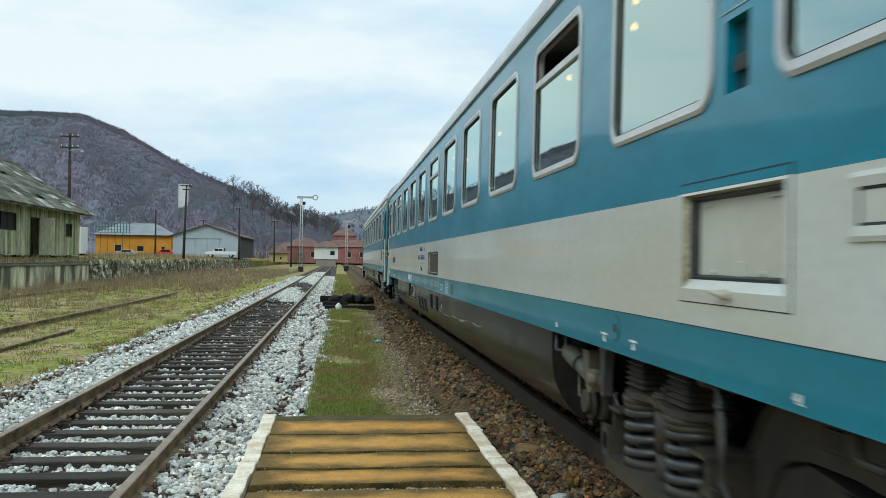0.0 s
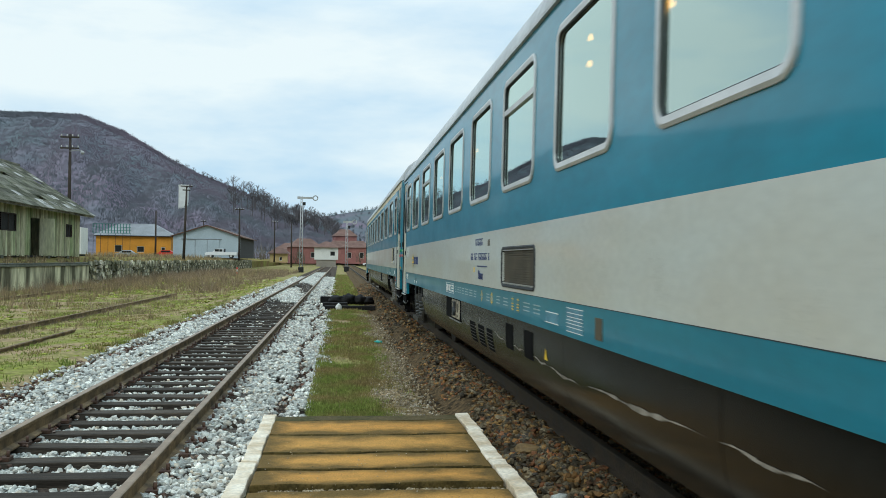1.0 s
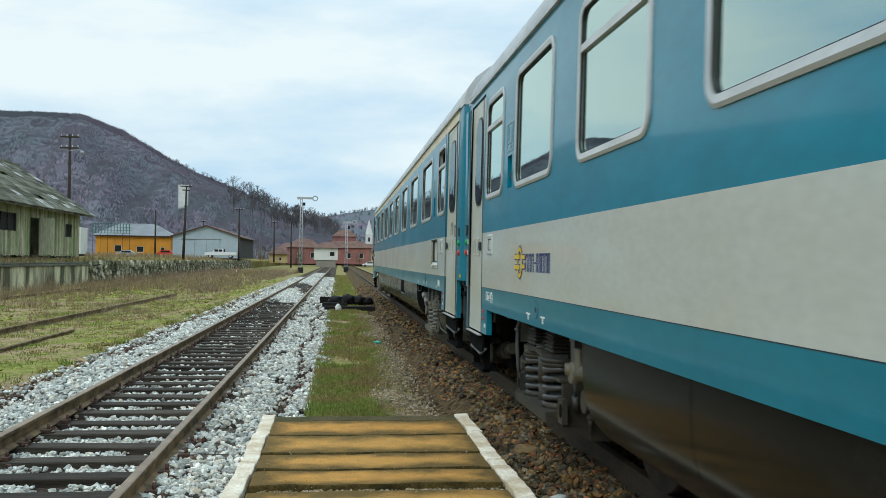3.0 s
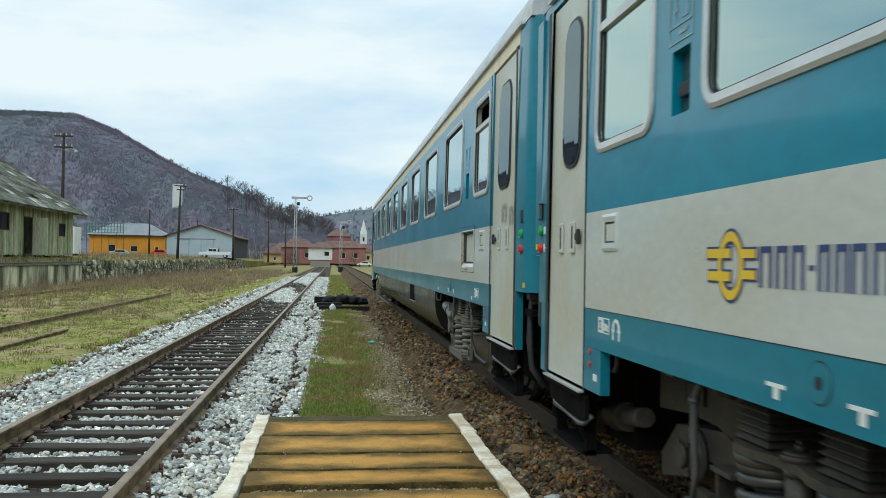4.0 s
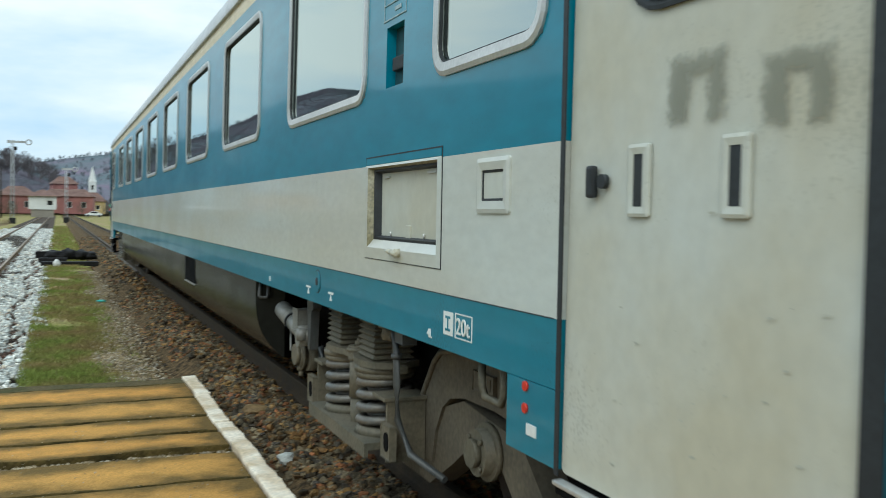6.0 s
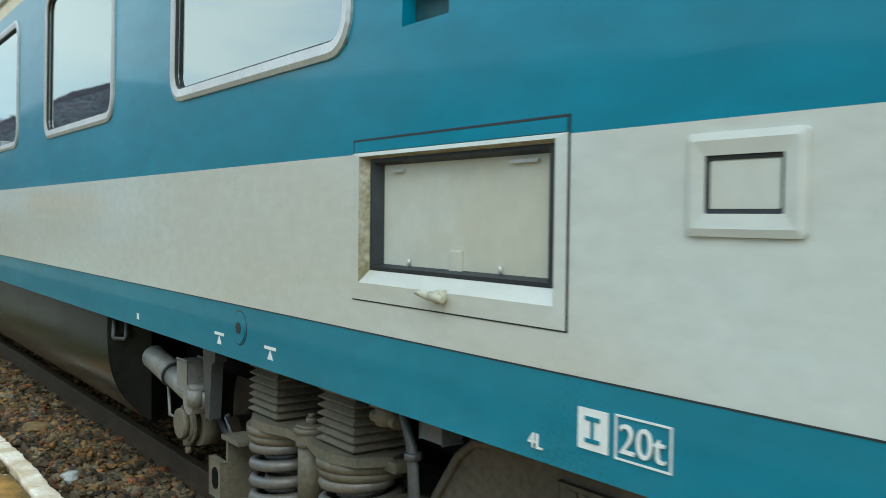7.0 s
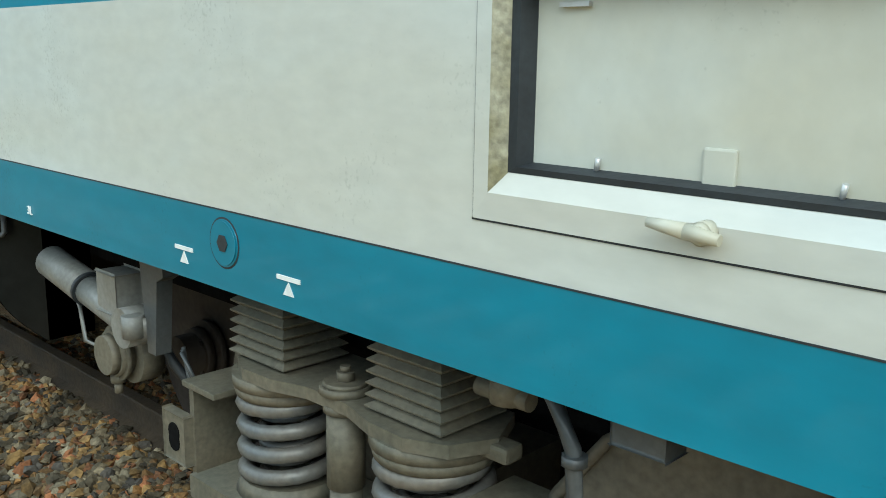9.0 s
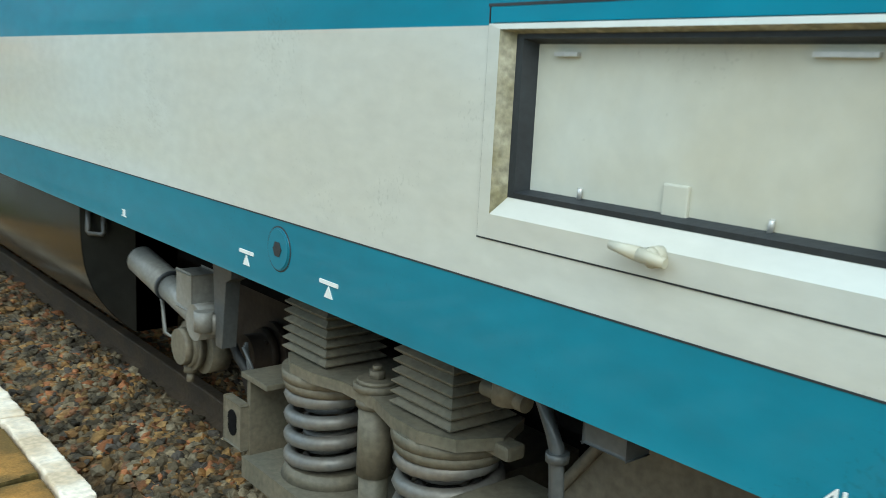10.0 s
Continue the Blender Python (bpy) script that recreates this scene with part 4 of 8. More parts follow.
def rect_frame(o, i, x0=0.0, x1=0.022, flat=0.55):
    """A bevelled rectangular frame: flat outside, falling inwards to the opening."""
    bm = bmesh.new()
    m = tuple(a + (b - a) * flat for a, b in zip(o, i))

    def loop(r, d):
        return [bm.verts.new((-half_width(z) + d, y, z)) for y, z in ((r[0], r[2]), (r[1], r[2]), (r[1], r[3]), (r[0], r[3]))]
    rows = [loop(o, x0 + 0.02), loop(o, x0 - 0.004), loop(m, x0 - 0.006), loop(i, x1), loop(i, x1 + 0.03)]
    for a, b in zip(rows, rows[1:]):
        for k in range(4):
            fc = bm.faces.new((a[k], a[(k + 1) % 4], b[(k + 1) % 4], b[k]))
            # top and one side bevel take the second, darker material
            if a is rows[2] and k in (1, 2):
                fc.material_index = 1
    bmesh.ops.recalc_face_normals(bm, faces=bm.faces[:])
    return bm


def plate(y0, y1, z0, z1, r, x_in, thick=0.01, n=4):
    """A rounded plate parallel to the side wall, its face x_in behind the wall's surface (negative: in front)."""
    bm = bmesh.new()
    pts = rounded(y0, y1, z0, z1, r, n)
    zs = [z0, (z0 + z1) / 2, z1]
    A = [bm.verts.new((-half_width(z) + x_in, y, z)) for y, z in pts]
    B = [bm.verts.new((-half_width(z) + x_in + thick, y, z)) for y, z in pts]
    k = len(pts)
    bm.faces.new(A)
    bm.faces.new(B[::-1]).material_index = 1
    for i in range(k):
        bm.faces.new((A[i], B[i], B[(i + 1) % k], A[(i + 1) % k])).material_index = 1
    bmesh.ops.recalc_face_normals(bm, faces=bm.faces[:])
    return bm


def marks(rects, x_out=0.004):
    """Flat painted marks on the side: rectangles y0, y1, z0, z1."""
    bm = bmesh.new()
    for y0, y1, z0, z1 in rects:
        zm = (z0 + z1) / 2
        box(bm, -half_width(zm) - x_out, -half_width(zm) + 0.001, y0, y1, z0, z1)
    return bm


def lettering(text, y_left, z_base, size, material, coach, name="lettering", x=None, width=None):
    """Letters on the side, read from outside the near wall (from higher y to lower)."""
    cu = bpy.data.curves.new(name, "FONT")
    cu.body, cu.size, cu.extrude, cu.fill_mode = text, size, 0.002, "BOTH"
    tmp = bpy.data.objects.new(name, cu)
    me = bpy.data.meshes.new_from_object(tmp)
    bpy.data.objects.remove(tmp)
    me.materials.clear()
    me.materials.append(material)
    ob = new(name, me)
    ob.parent = coach
    w = max(v.co.x for v in me.vertices) or 1.0
    k = (width / w) if width else 1.0
    ob.matrix_basis = Matrix.Translation((-half_width(z_base) - 0.004 if x is None else x, y_left, z_base)) @ Matrix(((0, 0, -1, 0), (-1, 0, 0, 0), (0, 1, 0, 0), (0, 0, 0, 1))) @ Matrix.Diagonal((k, 1, 1, 1))
    return ob


def skirt_x(z):
    """The skirt's outer face: upright above, rolling under at the foot."""
    return -1.375 + 0.175 * min(1.0, (1.188 - z) / 0.578) ** 4


def skirt_mark(y0, y1, z0, z1, out=0.002, top=None):
    """A patch that follows the skirt's curve; top narrows its upper edge (a triangle at 0)."""
    bm = bmesh.new()
    n = 6
    rows = []
    for k in range(n + 1):
        z = z0 + (z1 - z0) * k / n
        h = (y1 - y0) / 2 * (1 if top is None else 1 + (top - 1) * k / n)
        c = (y0 + y1) / 2
        rows.append([bm.verts.new((skirt_x(z) - out, yy, z)) for yy in (c - h - 0.001, c + h + 0.001)])
    for p, q in zip(rows, rows[1:]):
        bm.faces.new((p[0], q[0], q[1], p[1]))
    return bm


def bogie(coach, yc, mirror, lift=0.0, darksteel=False):
    """One coach bogie: wheelsets, side frames, twin coil springs with bellows, dampers, axle boxes."""
    # the second-class coach takes the darkened steel copies
    steel, rods, side, paint = ("darksteel", "darkspring", "darksteel", "bogie") if darksteel else ("bogie", "spring", "frame", "damper")

    def Y(y):
        return yc + (y if not mirror else -y)
    bg = part("bogie", bmesh.new(), M[side], coach, "dusty grey-brown bogie")
    me = bmesh.new()
    for sx in (-1, 1):
        # side frame: dropped middle, arched over each axle
        top = [(-1.75, 0.62), (-1.55, 0.80), (-1.0, 0.86), (-0.62, 0.74), (-0.5, 0.50), (0.5, 0.50), (0.62, 0.60)]
        low = [(0.62, 0.38), (-0.62, 0.38), (-0.9, 0.55), (-1.12, 0.70), (-1.35, 0.68), (-1.5, 0.55), (-1.75, 0.50)]
        extrude_outline(me, [(Y(a), b) for a, b in top + low], sx * 0.93, sx * 1.07)
    box(me, -1.0, 1.0, Y(-0.25), Y(0.25), 0.5, 0.72)
    me2 = bpy.data.meshes.new("side_frame")
    me.to_mesh(me2)
    me.free()
    bg.data = me2
    me2.materials.append(M[side])
    for dy in (-1.28, 1.28):
        bm = bmesh.new()
        rod(bm, (-1.0, Y(dy), 0.46 + RAISED), (1.0, Y(dy), 0.46 + RAISED), 0.085, seg=14)
        part("axle", bm, M["wheel"], bg)
        for sx in (-1, 1):
            bm = bmesh.new()
            rod(bm, (sx * 0.69, Y(dy), 0.46 + RAISED), (sx * 0.82, Y(dy), 0.46 + RAISED), 0.46, seg=32)
            rod(bm, (sx * 0.66, Y(dy), 0.46 + RAISED), (sx * 0.69, Y(dy), 0.46 + RAISED), 0.49, 0.485, seg=32)
            rod(bm, (sx * 0.82, Y(dy), 0.46 + RAISED), (sx * 0.845, Y(dy), 0.46 + RAISED), 0.34, 0.32, seg=24)
            part("wheel", bm, M["wheel"], bg, "worn steel wheel")
        for sx in (-1, 1):
            bm = bmesh.new()
            reach, zb = (0.93, 0.66) if dy > 0 else (1.14, 0.70)
            rod(bm, (sx * 0.9, Y(dy), zb), (sx * reach, Y(dy), zb), 0.105, 0.10, seg=18)
            rod(bm, (sx * (reach - 0.07), Y(dy), zb), (sx * (reach - 0.045), Y(dy), zb), 0.125, seg=18)
            rod(bm, (sx * reach, Y(dy), zb), (sx * (reach + 0.03), Y(dy), zb), 0.06, seg=14)
            for k in range(4):
                a = math.pi / 4 + k * math.pi / 2
                rod(bm, (sx * reach, Y(dy) + 0.08 * math.cos(a), zb + 0.08 * math.sin(a)), (sx * (reach + 0.014), Y(dy) + 0.08 * math.cos(a), zb + 0.08 * math.sin(a)), 0.013, seg=6)
            part("axle_box", bm, M["wheel"] if dy > 0 else M[steel], bg)
    for sx in (-1, 1):
        x = sx * 1.19
        for ds in (-0.27, 0.31):
            bm = bmesh.new()
            coil(bm, (x, Y(ds)), 0.130, 0.023, 0.605, 0.855, 3.8)
            coil(bm, (x, Y(ds)), 0.078, 0.014, 0.60, 0.86, 6)
            part("coil_spring", bm, M[rods], bg, "grey steel coil spring")
            bm = bmesh.new()
            vs = []
            for k in range(8):  # the folds of the rubber bellows
                z, w, t = 0.955 + k * 0.029, 0.128 - 0.001 * k, 0.112 - 0.001 * k
                for zz, s in ((z, 0.84), (z + 0.012, 1.0), (z + 0.016, 1.0)):
                    vs.append([bm.verts.new((x + a * t * s, Y(ds) + b * w * s, zz)) for a, b in ((-1, -1), (1, -1), (1, 1), (-1, 1))])
            for p, q in zip(vs, vs[1:]):
                for i in range(4):
                    bm.faces.new((p[i], p[(i + 1) % 4], q[(i + 1) % 4], q[i]))
            bmesh.ops.recalc_face_normals(bm, faces=bm.faces[:])
            part("bellows", bm, M[steel], bg, "ribbed rubber bellows")
            bm = bmesh.new()
            rod(bm, (x, Y(ds), 0.86), (x, Y(ds), 0.89), 0.15, 0.158, seg=28)
            rod(bm, (x, Y(ds), 0.89), (x, Y(ds), 0.922), 0.160, 0.160, seg=28)
            part("spring_cap", bm, M[steel], bg)
            bm = bmesh.new()
            rod(bm, (x, Y(ds), 0.57), (x, Y(ds), 0.61), 0.158, 0.14, seg=28)
            part("spring_seat", bm, M[steel], bg)
        bm = bmesh.new()  # plate across the two springs
        o = [(Y(-0.47), 0.0), (Y(-0.42), -0.11), (Y(-0.32), -0.155), (Y(-0.2), -0.15), (Y(-0.08), -0.115), (Y(0.08), -0.115), (Y(0.19), -0.15), (Y(0.31), -0.155), (Y(0.40), -0.11), (Y(0.45), 0.0),
             (Y(0.38), 0.14), (Y(-0.40), 0.14)]
        extrude_outline(bm, [(x + sx * -b, a) for a, b in o], 0.922, 0.955, "z")
        box(bm, x - 0.02, x + 0.04, Y(-0.51), Y(-0.42), 0.905, 0.945, bevel=0.01)
        part("spring_plate", bm, M[steel], bg)
        bm = bmesh.new()
        xo = sx * 1.25
        rod(bm, (xo, Y(-0.01), 0.955), (xo, Y(-0.01), 0.975), 0.068, 0.066, seg=20)
        rod(bm, (xo, Y(-0.01), 0.975), (xo, Y(-0.01), 0.985), 0.060, 0.055, seg=20)
        rod(bm, (xo, Y(-0.01), 0.985), (xo, Y(-0.01), 1.008), 0.024, seg=6)
        rod(bm, (xo, Y(-0.01), 1.008), (xo, Y(-0.01), 1.022), 0.014, seg=8)
        part("damper_bolt", bm, M[steel], bg)
        bm = bmesh.new()
        rod(bm, (xo, Y(-0.01), 0.925), (xo, Y(-0.01), 0.905), 0.058, seg=18)
        rod(bm, (xo, Y(-0.01), 0.905), (xo, Y(-0.01), 0.70), 0.050, seg=18)
        rod(bm, (xo, Y(-0.01), 0.70), (xo, Y(-0.01), 0.52), 0.043, seg=18)
        part("vertical_damper", bm, M[steel], bg)
        bm = bmesh.new()  # trough under the springs
        box(bm, x - 0.17, x + 0.2 if sx > 0 else x + 0.17, Y(-0.50), Y(0.55), 0.535, 0.57)
        box(bm, x + sx * 0.165, x + sx * 0.185, Y(-0.50), Y(0.56), 0.50, 0.57)
        part("spring_trough", bm, M[steel], bg)
        for ye, s in ((0.68, 1), (-0.58, -1)):  # bracket plates beside the trough, with an eye
            bm = bmesh.new()
            box(bm, x - 0.1, x + 0.1, Y(ye) - 0.012, Y(ye) + 0.012, 0.49, 0.80)
            ya, yb = sorted((Y(ye), Y(ye + s * 0.13)))
            box(bm, x + sx * 0.10, x + sx * 0.125, ya, yb, 0.53, 0.69, bevel=0.006)
            yc_, yd_ = sorted((Y(ye + s * 0.02), Y(ye - s * 0.16)))
            box(bm, x - 0.12, x + 0.12, yc_, yd_, 0.79, 0.81, bevel=0.004)
            bk = part("bracket", bm, M[steel], bg)
            bm = bmesh.new()
            ey = Y(ye + s * 0.07)
            rod(bm, (x + sx * 0.125, ey, 0.595), (x + sx * 0.128, ey, 0.595), 0.032, seg=14)
            rod(bm, (x + sx * 0.125, ey, 0.625), (x + sx * 0.1285, ey, 0.625), 0.032, seg=14)
            part("eye", bm, M["under"], bk)
        bm = bmesh.new()  # dusty pointed stay behind the hanger
        extrude_outline(bm, [(Y(0.74), 0.80), (Y(0.46), 0.80), (Y(0.53), 1.05), (Y(0.57), 1.12), (Y(0.62), 1.12), (Y(0.66), 1.05)], sx * 1.06, sx * 1.10)
        stay = part("stay", bm, M[side], bg)
        bm = bmesh.new()
        rod(bm, (sx * 1.10, Y(0.595), 1.06), (sx * 1.103, Y(0.595), 1.06), 0.018, seg=12)
        part("stay_hole", bm, M["under"], stay)
        for k in range(3):  # thin pipes, a plug and a hose below the hanger
            bm = bmesh.new()
            tube(bm, [(sx * (1.22 + 0.015 * k), Y(0.84 - 0.02 * k), 0.86), (sx * 1.23, Y(0.80 - 0.015 * k), 0.78), (sx * 1.22, Y(0.77 - 0.01 * k), 0.70)], 0.007, 6)
            part("thin_pipe", bm, M["hanger"], bg)
        bm = bmesh.new()
        rod(bm, (sx * 1.22, Y(0.77), 0.71), (sx * 1.20, Y(0.73), 0.61), 0.024, 0.022, seg=10)
        part("plug", bm, M["hanger"], bg)
        bm = bmesh.new()
        tube(bm, [(sx * 1.2, Y(1.02), 0.84), (sx * 1.18, Y(0.98), 0.76), (sx * 1.14, Y(0.90), 0.66), (sx * 1.1, Y(0.82), 0.60)], 0.018, 8)
        part("short_hose", bm, M["rubber"], bg)
        # yaw damper with its block and hanger
        bm = bmesh.new()
        xd = sx * 1.27
        rod(bm, (xd, Y(1.70), 1.005), (xd, Y(1.40), 0.955), 0.062, seg=20)
        rod(bm, (xd, Y(1.385), 0.952), (xd, Y(1.08), 0.90), 0.054, seg=20)
        box(bm, xd - 0.05, xd + 0.05, Y(1.21), Y(1.09), 0.93, 1.065, bevel=0.008)
        rod(bm, (xd + sx * 0.06, Y(1.04), 0.90), (xd - sx * 0.06, Y(1.04), 0.90), 0.068, seg=18)
        rod(bm, (xd, Y(0.99), 0.87), (xd, Y(0.99), 0.945), 0.042, seg=14)
        rod(bm, (xd + sx * 0.045, Y(0.985), 0.955), (xd + sx * 0.045, Y(0.985), 0.88), 0.036, seg=16)
        part("yaw_damper", bm, M[paint], bg, "light grey hydraulic damper", smooth=False)
        bm = bmesh.new()
        rod(bm, (xd, Y(1.405), 0.956), (xd, Y(1.39), 0.953), 0.0635, seg=20)
        part("damper_seam", bm, M["rubber"], bg)
        bm = bmesh.new()
        extrude_outline(bm, [(Y(0.98), 1.18), (Y(0.83), 1.18), (Y(0.83), 1.10), (Y(0.87), 1.08), (Y(0.90), 0.83), (Y(0.95), 0.83)], sx * 1.23, sx * 1.285)
        part("damper_hanger", bm, M["hanger"], bg)
        bm = bmesh.new()
        rod(bm, (sx * 1.22, Y(1.25), 0.748), (sx * 1.27, Y(1.25), 0.748), 0.085, seg=24)
        rod(bm, (sx * 1.27, Y(1.25), 0.748), (sx * 1.30, Y(1.25), 0.748), 0.075, 0.07, seg=24)
        rod(bm, (sx * 1.14, Y(1.22), 0.748), (sx * 1.22, Y(1.22), 0.748), 0.11, seg=24)
        rod(bm, (sx * 1.25, Y(1.25), 0.675), (sx * 1.25, Y(1.25), 0.64), 0.028, seg=8)
        rod(bm, (sx * 1.25, Y(1.25), 0.64), (sx * 1.25, Y(1.25), 0.60), 0.016, seg=8)
        rod(bm, (sx * 1.24, Y(1.25), 0.748), (sx * 1.255, Y(1.25), 0.748), 0.10, seg=24)
        part("sensor_housing", bm, M[steel], bg, "round grey housing")
        bm = bmesh.new()
        tube(bm, [(sx * 1.27, Y(1.33), 0.755), (sx * 1.28, Y(1.43), 0.755), (sx * 1.26, Y(1.5), 0.86), (sx * 1.24, Y(1.6), 0.92)], 0.008, 6)
        part("cable", bm, M[paint], bg)
        bm = bmesh.new()
        tube(bm, [(sx * 1.26, Y(-0.64), 1.16), (sx * 1.3, Y(-0.70), 1.14), (sx * 1.31, Y(-0.755), 1.06), (sx * 1.31, Y(-0.77), 0.9), (sx * 1.3, Y(-0.76), 0.74), (sx * 1.27, Y(-0.86), 0.60), (sx * 1.2, Y(-1.1), 0.54)], 0.017, 10)
        rod(bm, (sx * 1.31, Y(-0.76), 1.05), (sx * 1.31, Y(-0.76), 1.03), 0.026, seg=10)
        part("brake_hose", bm, M["hanger"], bg)
        bm = bmesh.new()
        rod(bm, (sx * 1.27, Y(-0.56), 1.09), (sx * 1.27, Y(-0.56), 1.15), 0.04, 0.04, seg=14)
        rod(bm, (sx * 1.27, Y(-0.48), 1.105), (sx * 1.27, Y(-0.62), 1.105), 0.022, seg=12)
        rod(bm, (sx * 1.27, Y(-0.56), 1.15), (sx * 1.27, Y(-0.56), 1.19), 0.06, seg=14)
        part("valve", bm, M[steel], bg)
        bm = bmesh.new()  # dusty guard plate, arched over the wheel
        rim = [(-0.56, 0.50), (-0.53, 0.77), (-0.57, 0.83), (-0.63, 0.91), (-0.69, 0.99), (-0.77, 1.05), (-0.95, 1.085), (-1.24, 1.10), (-1.75, 1.10)]
        arch = [(-1.75, 0.85), (-1.34, 0.885), (-1.04, 0.88), (-0.88, 0.85), (-0.79, 0.79), (-0.71, 0.66), (-0.67, 0.50)]
        extrude_outline(bm, [(Y(a), b) for a, b in rim + arch], sx * 1.0, sx * 1.085)
        tube(bm, [(sx * 1.09, Y(a), b) for a, b in rim], 0.016, 6)
        box(bm, sx * 1.085, sx * 1.10, Y(-1.36), Y(-1.16), 0.95, 1.03, bevel=0.004)
        for k in range(3):
            box(bm, sx * 1.10, sx * 1.104, Y(-1.33 + 0.05 * k), Y(-1.30 + 0.05 * k), 0.965, 1.015)
        part("wheel_guard", bm, M[side], bg)
        bm = bmesh.new()
        box(bm, sx * 1.3, sx * 1.36, Y(-0.98), Y(-0.87), 1.125, 1.2, bevel=0.005)
        part("sill_bracket", bm, M["hanger"], bg)
        bm = bmesh.new()
        tube(bm, [(sx * 1.33, Y(-1.72), 1.2), (sx * 1.33, Y(-1.72), 1.08), (sx * 1.33, Y(-1.75), 1.04), (sx * 1.33, Y(-1.88), 1.04), (sx * 1.33, Y(-1.9), 1.08), (sx * 1.33, Y(-1.9), 1.2)], 0.016, 8)
        part("pull_handle", bm, M[steel], bg)
    bg.location.z = lift
    return bg


NEAR, FAR = -4.93, 21.30  # body ends along the coach


def coach(name, label, windows, vents, opened, doors, first_class, lift=0.0):
    """A passenger coach along y; the near wall faces -x. windows: (y0, y1); doors: (y0, y1, outer side)."""
    co = thing(name, pose(RIGHT, 0, 0), label, "railway coach", "coaches of the train")
    WZ0, WZ1 = 2.23, 3.19
    glass = [M["glassb"] if first_class else M["glass"], M["clear"]]
    HY0, HY1, HZ0, HZ1 = -2.47, -1.55, 1.495, 1.965
    slots = [(-2.02, -1.80, 2.265, 2.535)] if first_class else [(-2.16, -1.965, 2.265, 2.535), (18.59, 18.785, 2.265, 2.535)]
    grip_a, grip_b = (doors[0][0], doors[0][1]), (doors[1][0], doors[1][1])
    holes = [(y0 + 0.03, y1 - 0.03, WZ0 + 0.03, WZ1 - 0.03) for y0, y1 in windows]
    holes += [(HY0 + 0.01, HY1 - 0.01, HZ0 + 0.01, HZ1 - 0.01)]
    holes += [(d[0], d[1], 0.5, 3.30) for d in doors]
    holes += slots
    if not first_class:
        vent_hole = (7.60, 8.87, 1.46, 1.74)
        holes.append(vent_hole)
    e0, e1 = doors[0][0], doors[1][1]
    part("sill_band", side_band(e0, e1, 1.19, 1.40, holes), M["teal"], co, "teal lower band")
    part("waist_band", side_band(e0, e1, 1.40, 1.925, holes), M["silver"], co, "silver-white waist band")
    part("window_band", side_band(e0, e1, 1.925, 3.30 if first_class else 3.36, holes), M["blue"], co, "blue window band")
    part("band_seam", marks([(doors[0][1] + 0.03, doors[1][0] - 0.03, 1.398, 1.4015)], 0.0015), M["rubber"], co, "thin dark seam under the silver band")
    if first_class:
        part("class_stripe", side_band(e0, e1, 3.30, 3.42, []), M["yellow"], co, "yellow first-class stripe")
    # roof with a gutter
    bm = bmesh.new()
    prof = [3.36, 3.45, 3.56, 3.68, 3.8, 3.9, 3.98, 4.03, 4.055]
    up = 0.06 if first_class else 0.0
    sec = [(-half_width(z), z + up) for z in prof] + [(0, 4.06 + up)] + [(half_width(z), z + up) for z in prof[::-1]]
    n = 14
    rows = [[bm.verts.new((x, NEAR + 0.05 + (FAR - NEAR - 0.1) * i / n, z)) for x, z in sec] for i in range(n + 1)]
    for a, b in zip(rows, rows[1:]):
        for k in range(len(sec) - 1):
            bm.faces.new((a[k], a[k + 1], b[k + 1], b[k])).smooth = True
    bm.faces.new(rows[0])
    bm.faces.new(rows[-1][::-1])
    bmesh.ops.recalc_face_normals(bm, faces=bm.faces[:])
    box(bm, -1.415, -1.38, NEAR + 0.3, FAR - 0.3, 3.36 + up, 3.385 + up)
    part("roof", bm, M["roof"], co, "grey coach roof with a gutter")
    # far wall, floor, ends
    bm = bmesh.new()
    zz = [1.185, 2.05, 2.7, 3.0, 3.36]
    ra = [[bm.verts.new((half_width(z) - o, y, z)) for z in zz] for o in (0, 0.06) for y in (NEAR + 0.1, FAR - 0.1)]
    for k in range(len(zz) - 1):
        bm.faces.new((ra[0][k], ra[0][k + 1], ra[1][k + 1], ra[1][k]))
        bm.faces.new((ra[2][k], ra[3][k], ra[3][k + 1], ra[2][k + 1]))
    bmesh.ops.recalc_face_normals(bm, faces=bm.faces[:])
    part("far_wall", bm, M["blue"], co)
    part("floor", boxes((-1.34, 1.35, NEAR + 0.1, FAR - 0.1, 1.20, 1.25)), M["under"], co)
    bm = bmesh.new()
    box(bm, -1.33, 1.33, NEAR + 0.4, FAR - 0.4, 3.19, 3.22)
    box(bm, 0.30, 0.34, NEAR + 1.6, FAR - 1.6, 1.25, 3.19)
    for a in (NEAR + 1.75, FAR - 1.7):
        box(bm, -1.33, 1.33, a - 0.02, a + 0.02, 1.25, 3.19)
    part("lining", bm, M["inside"], co, "grey-green inner lining")
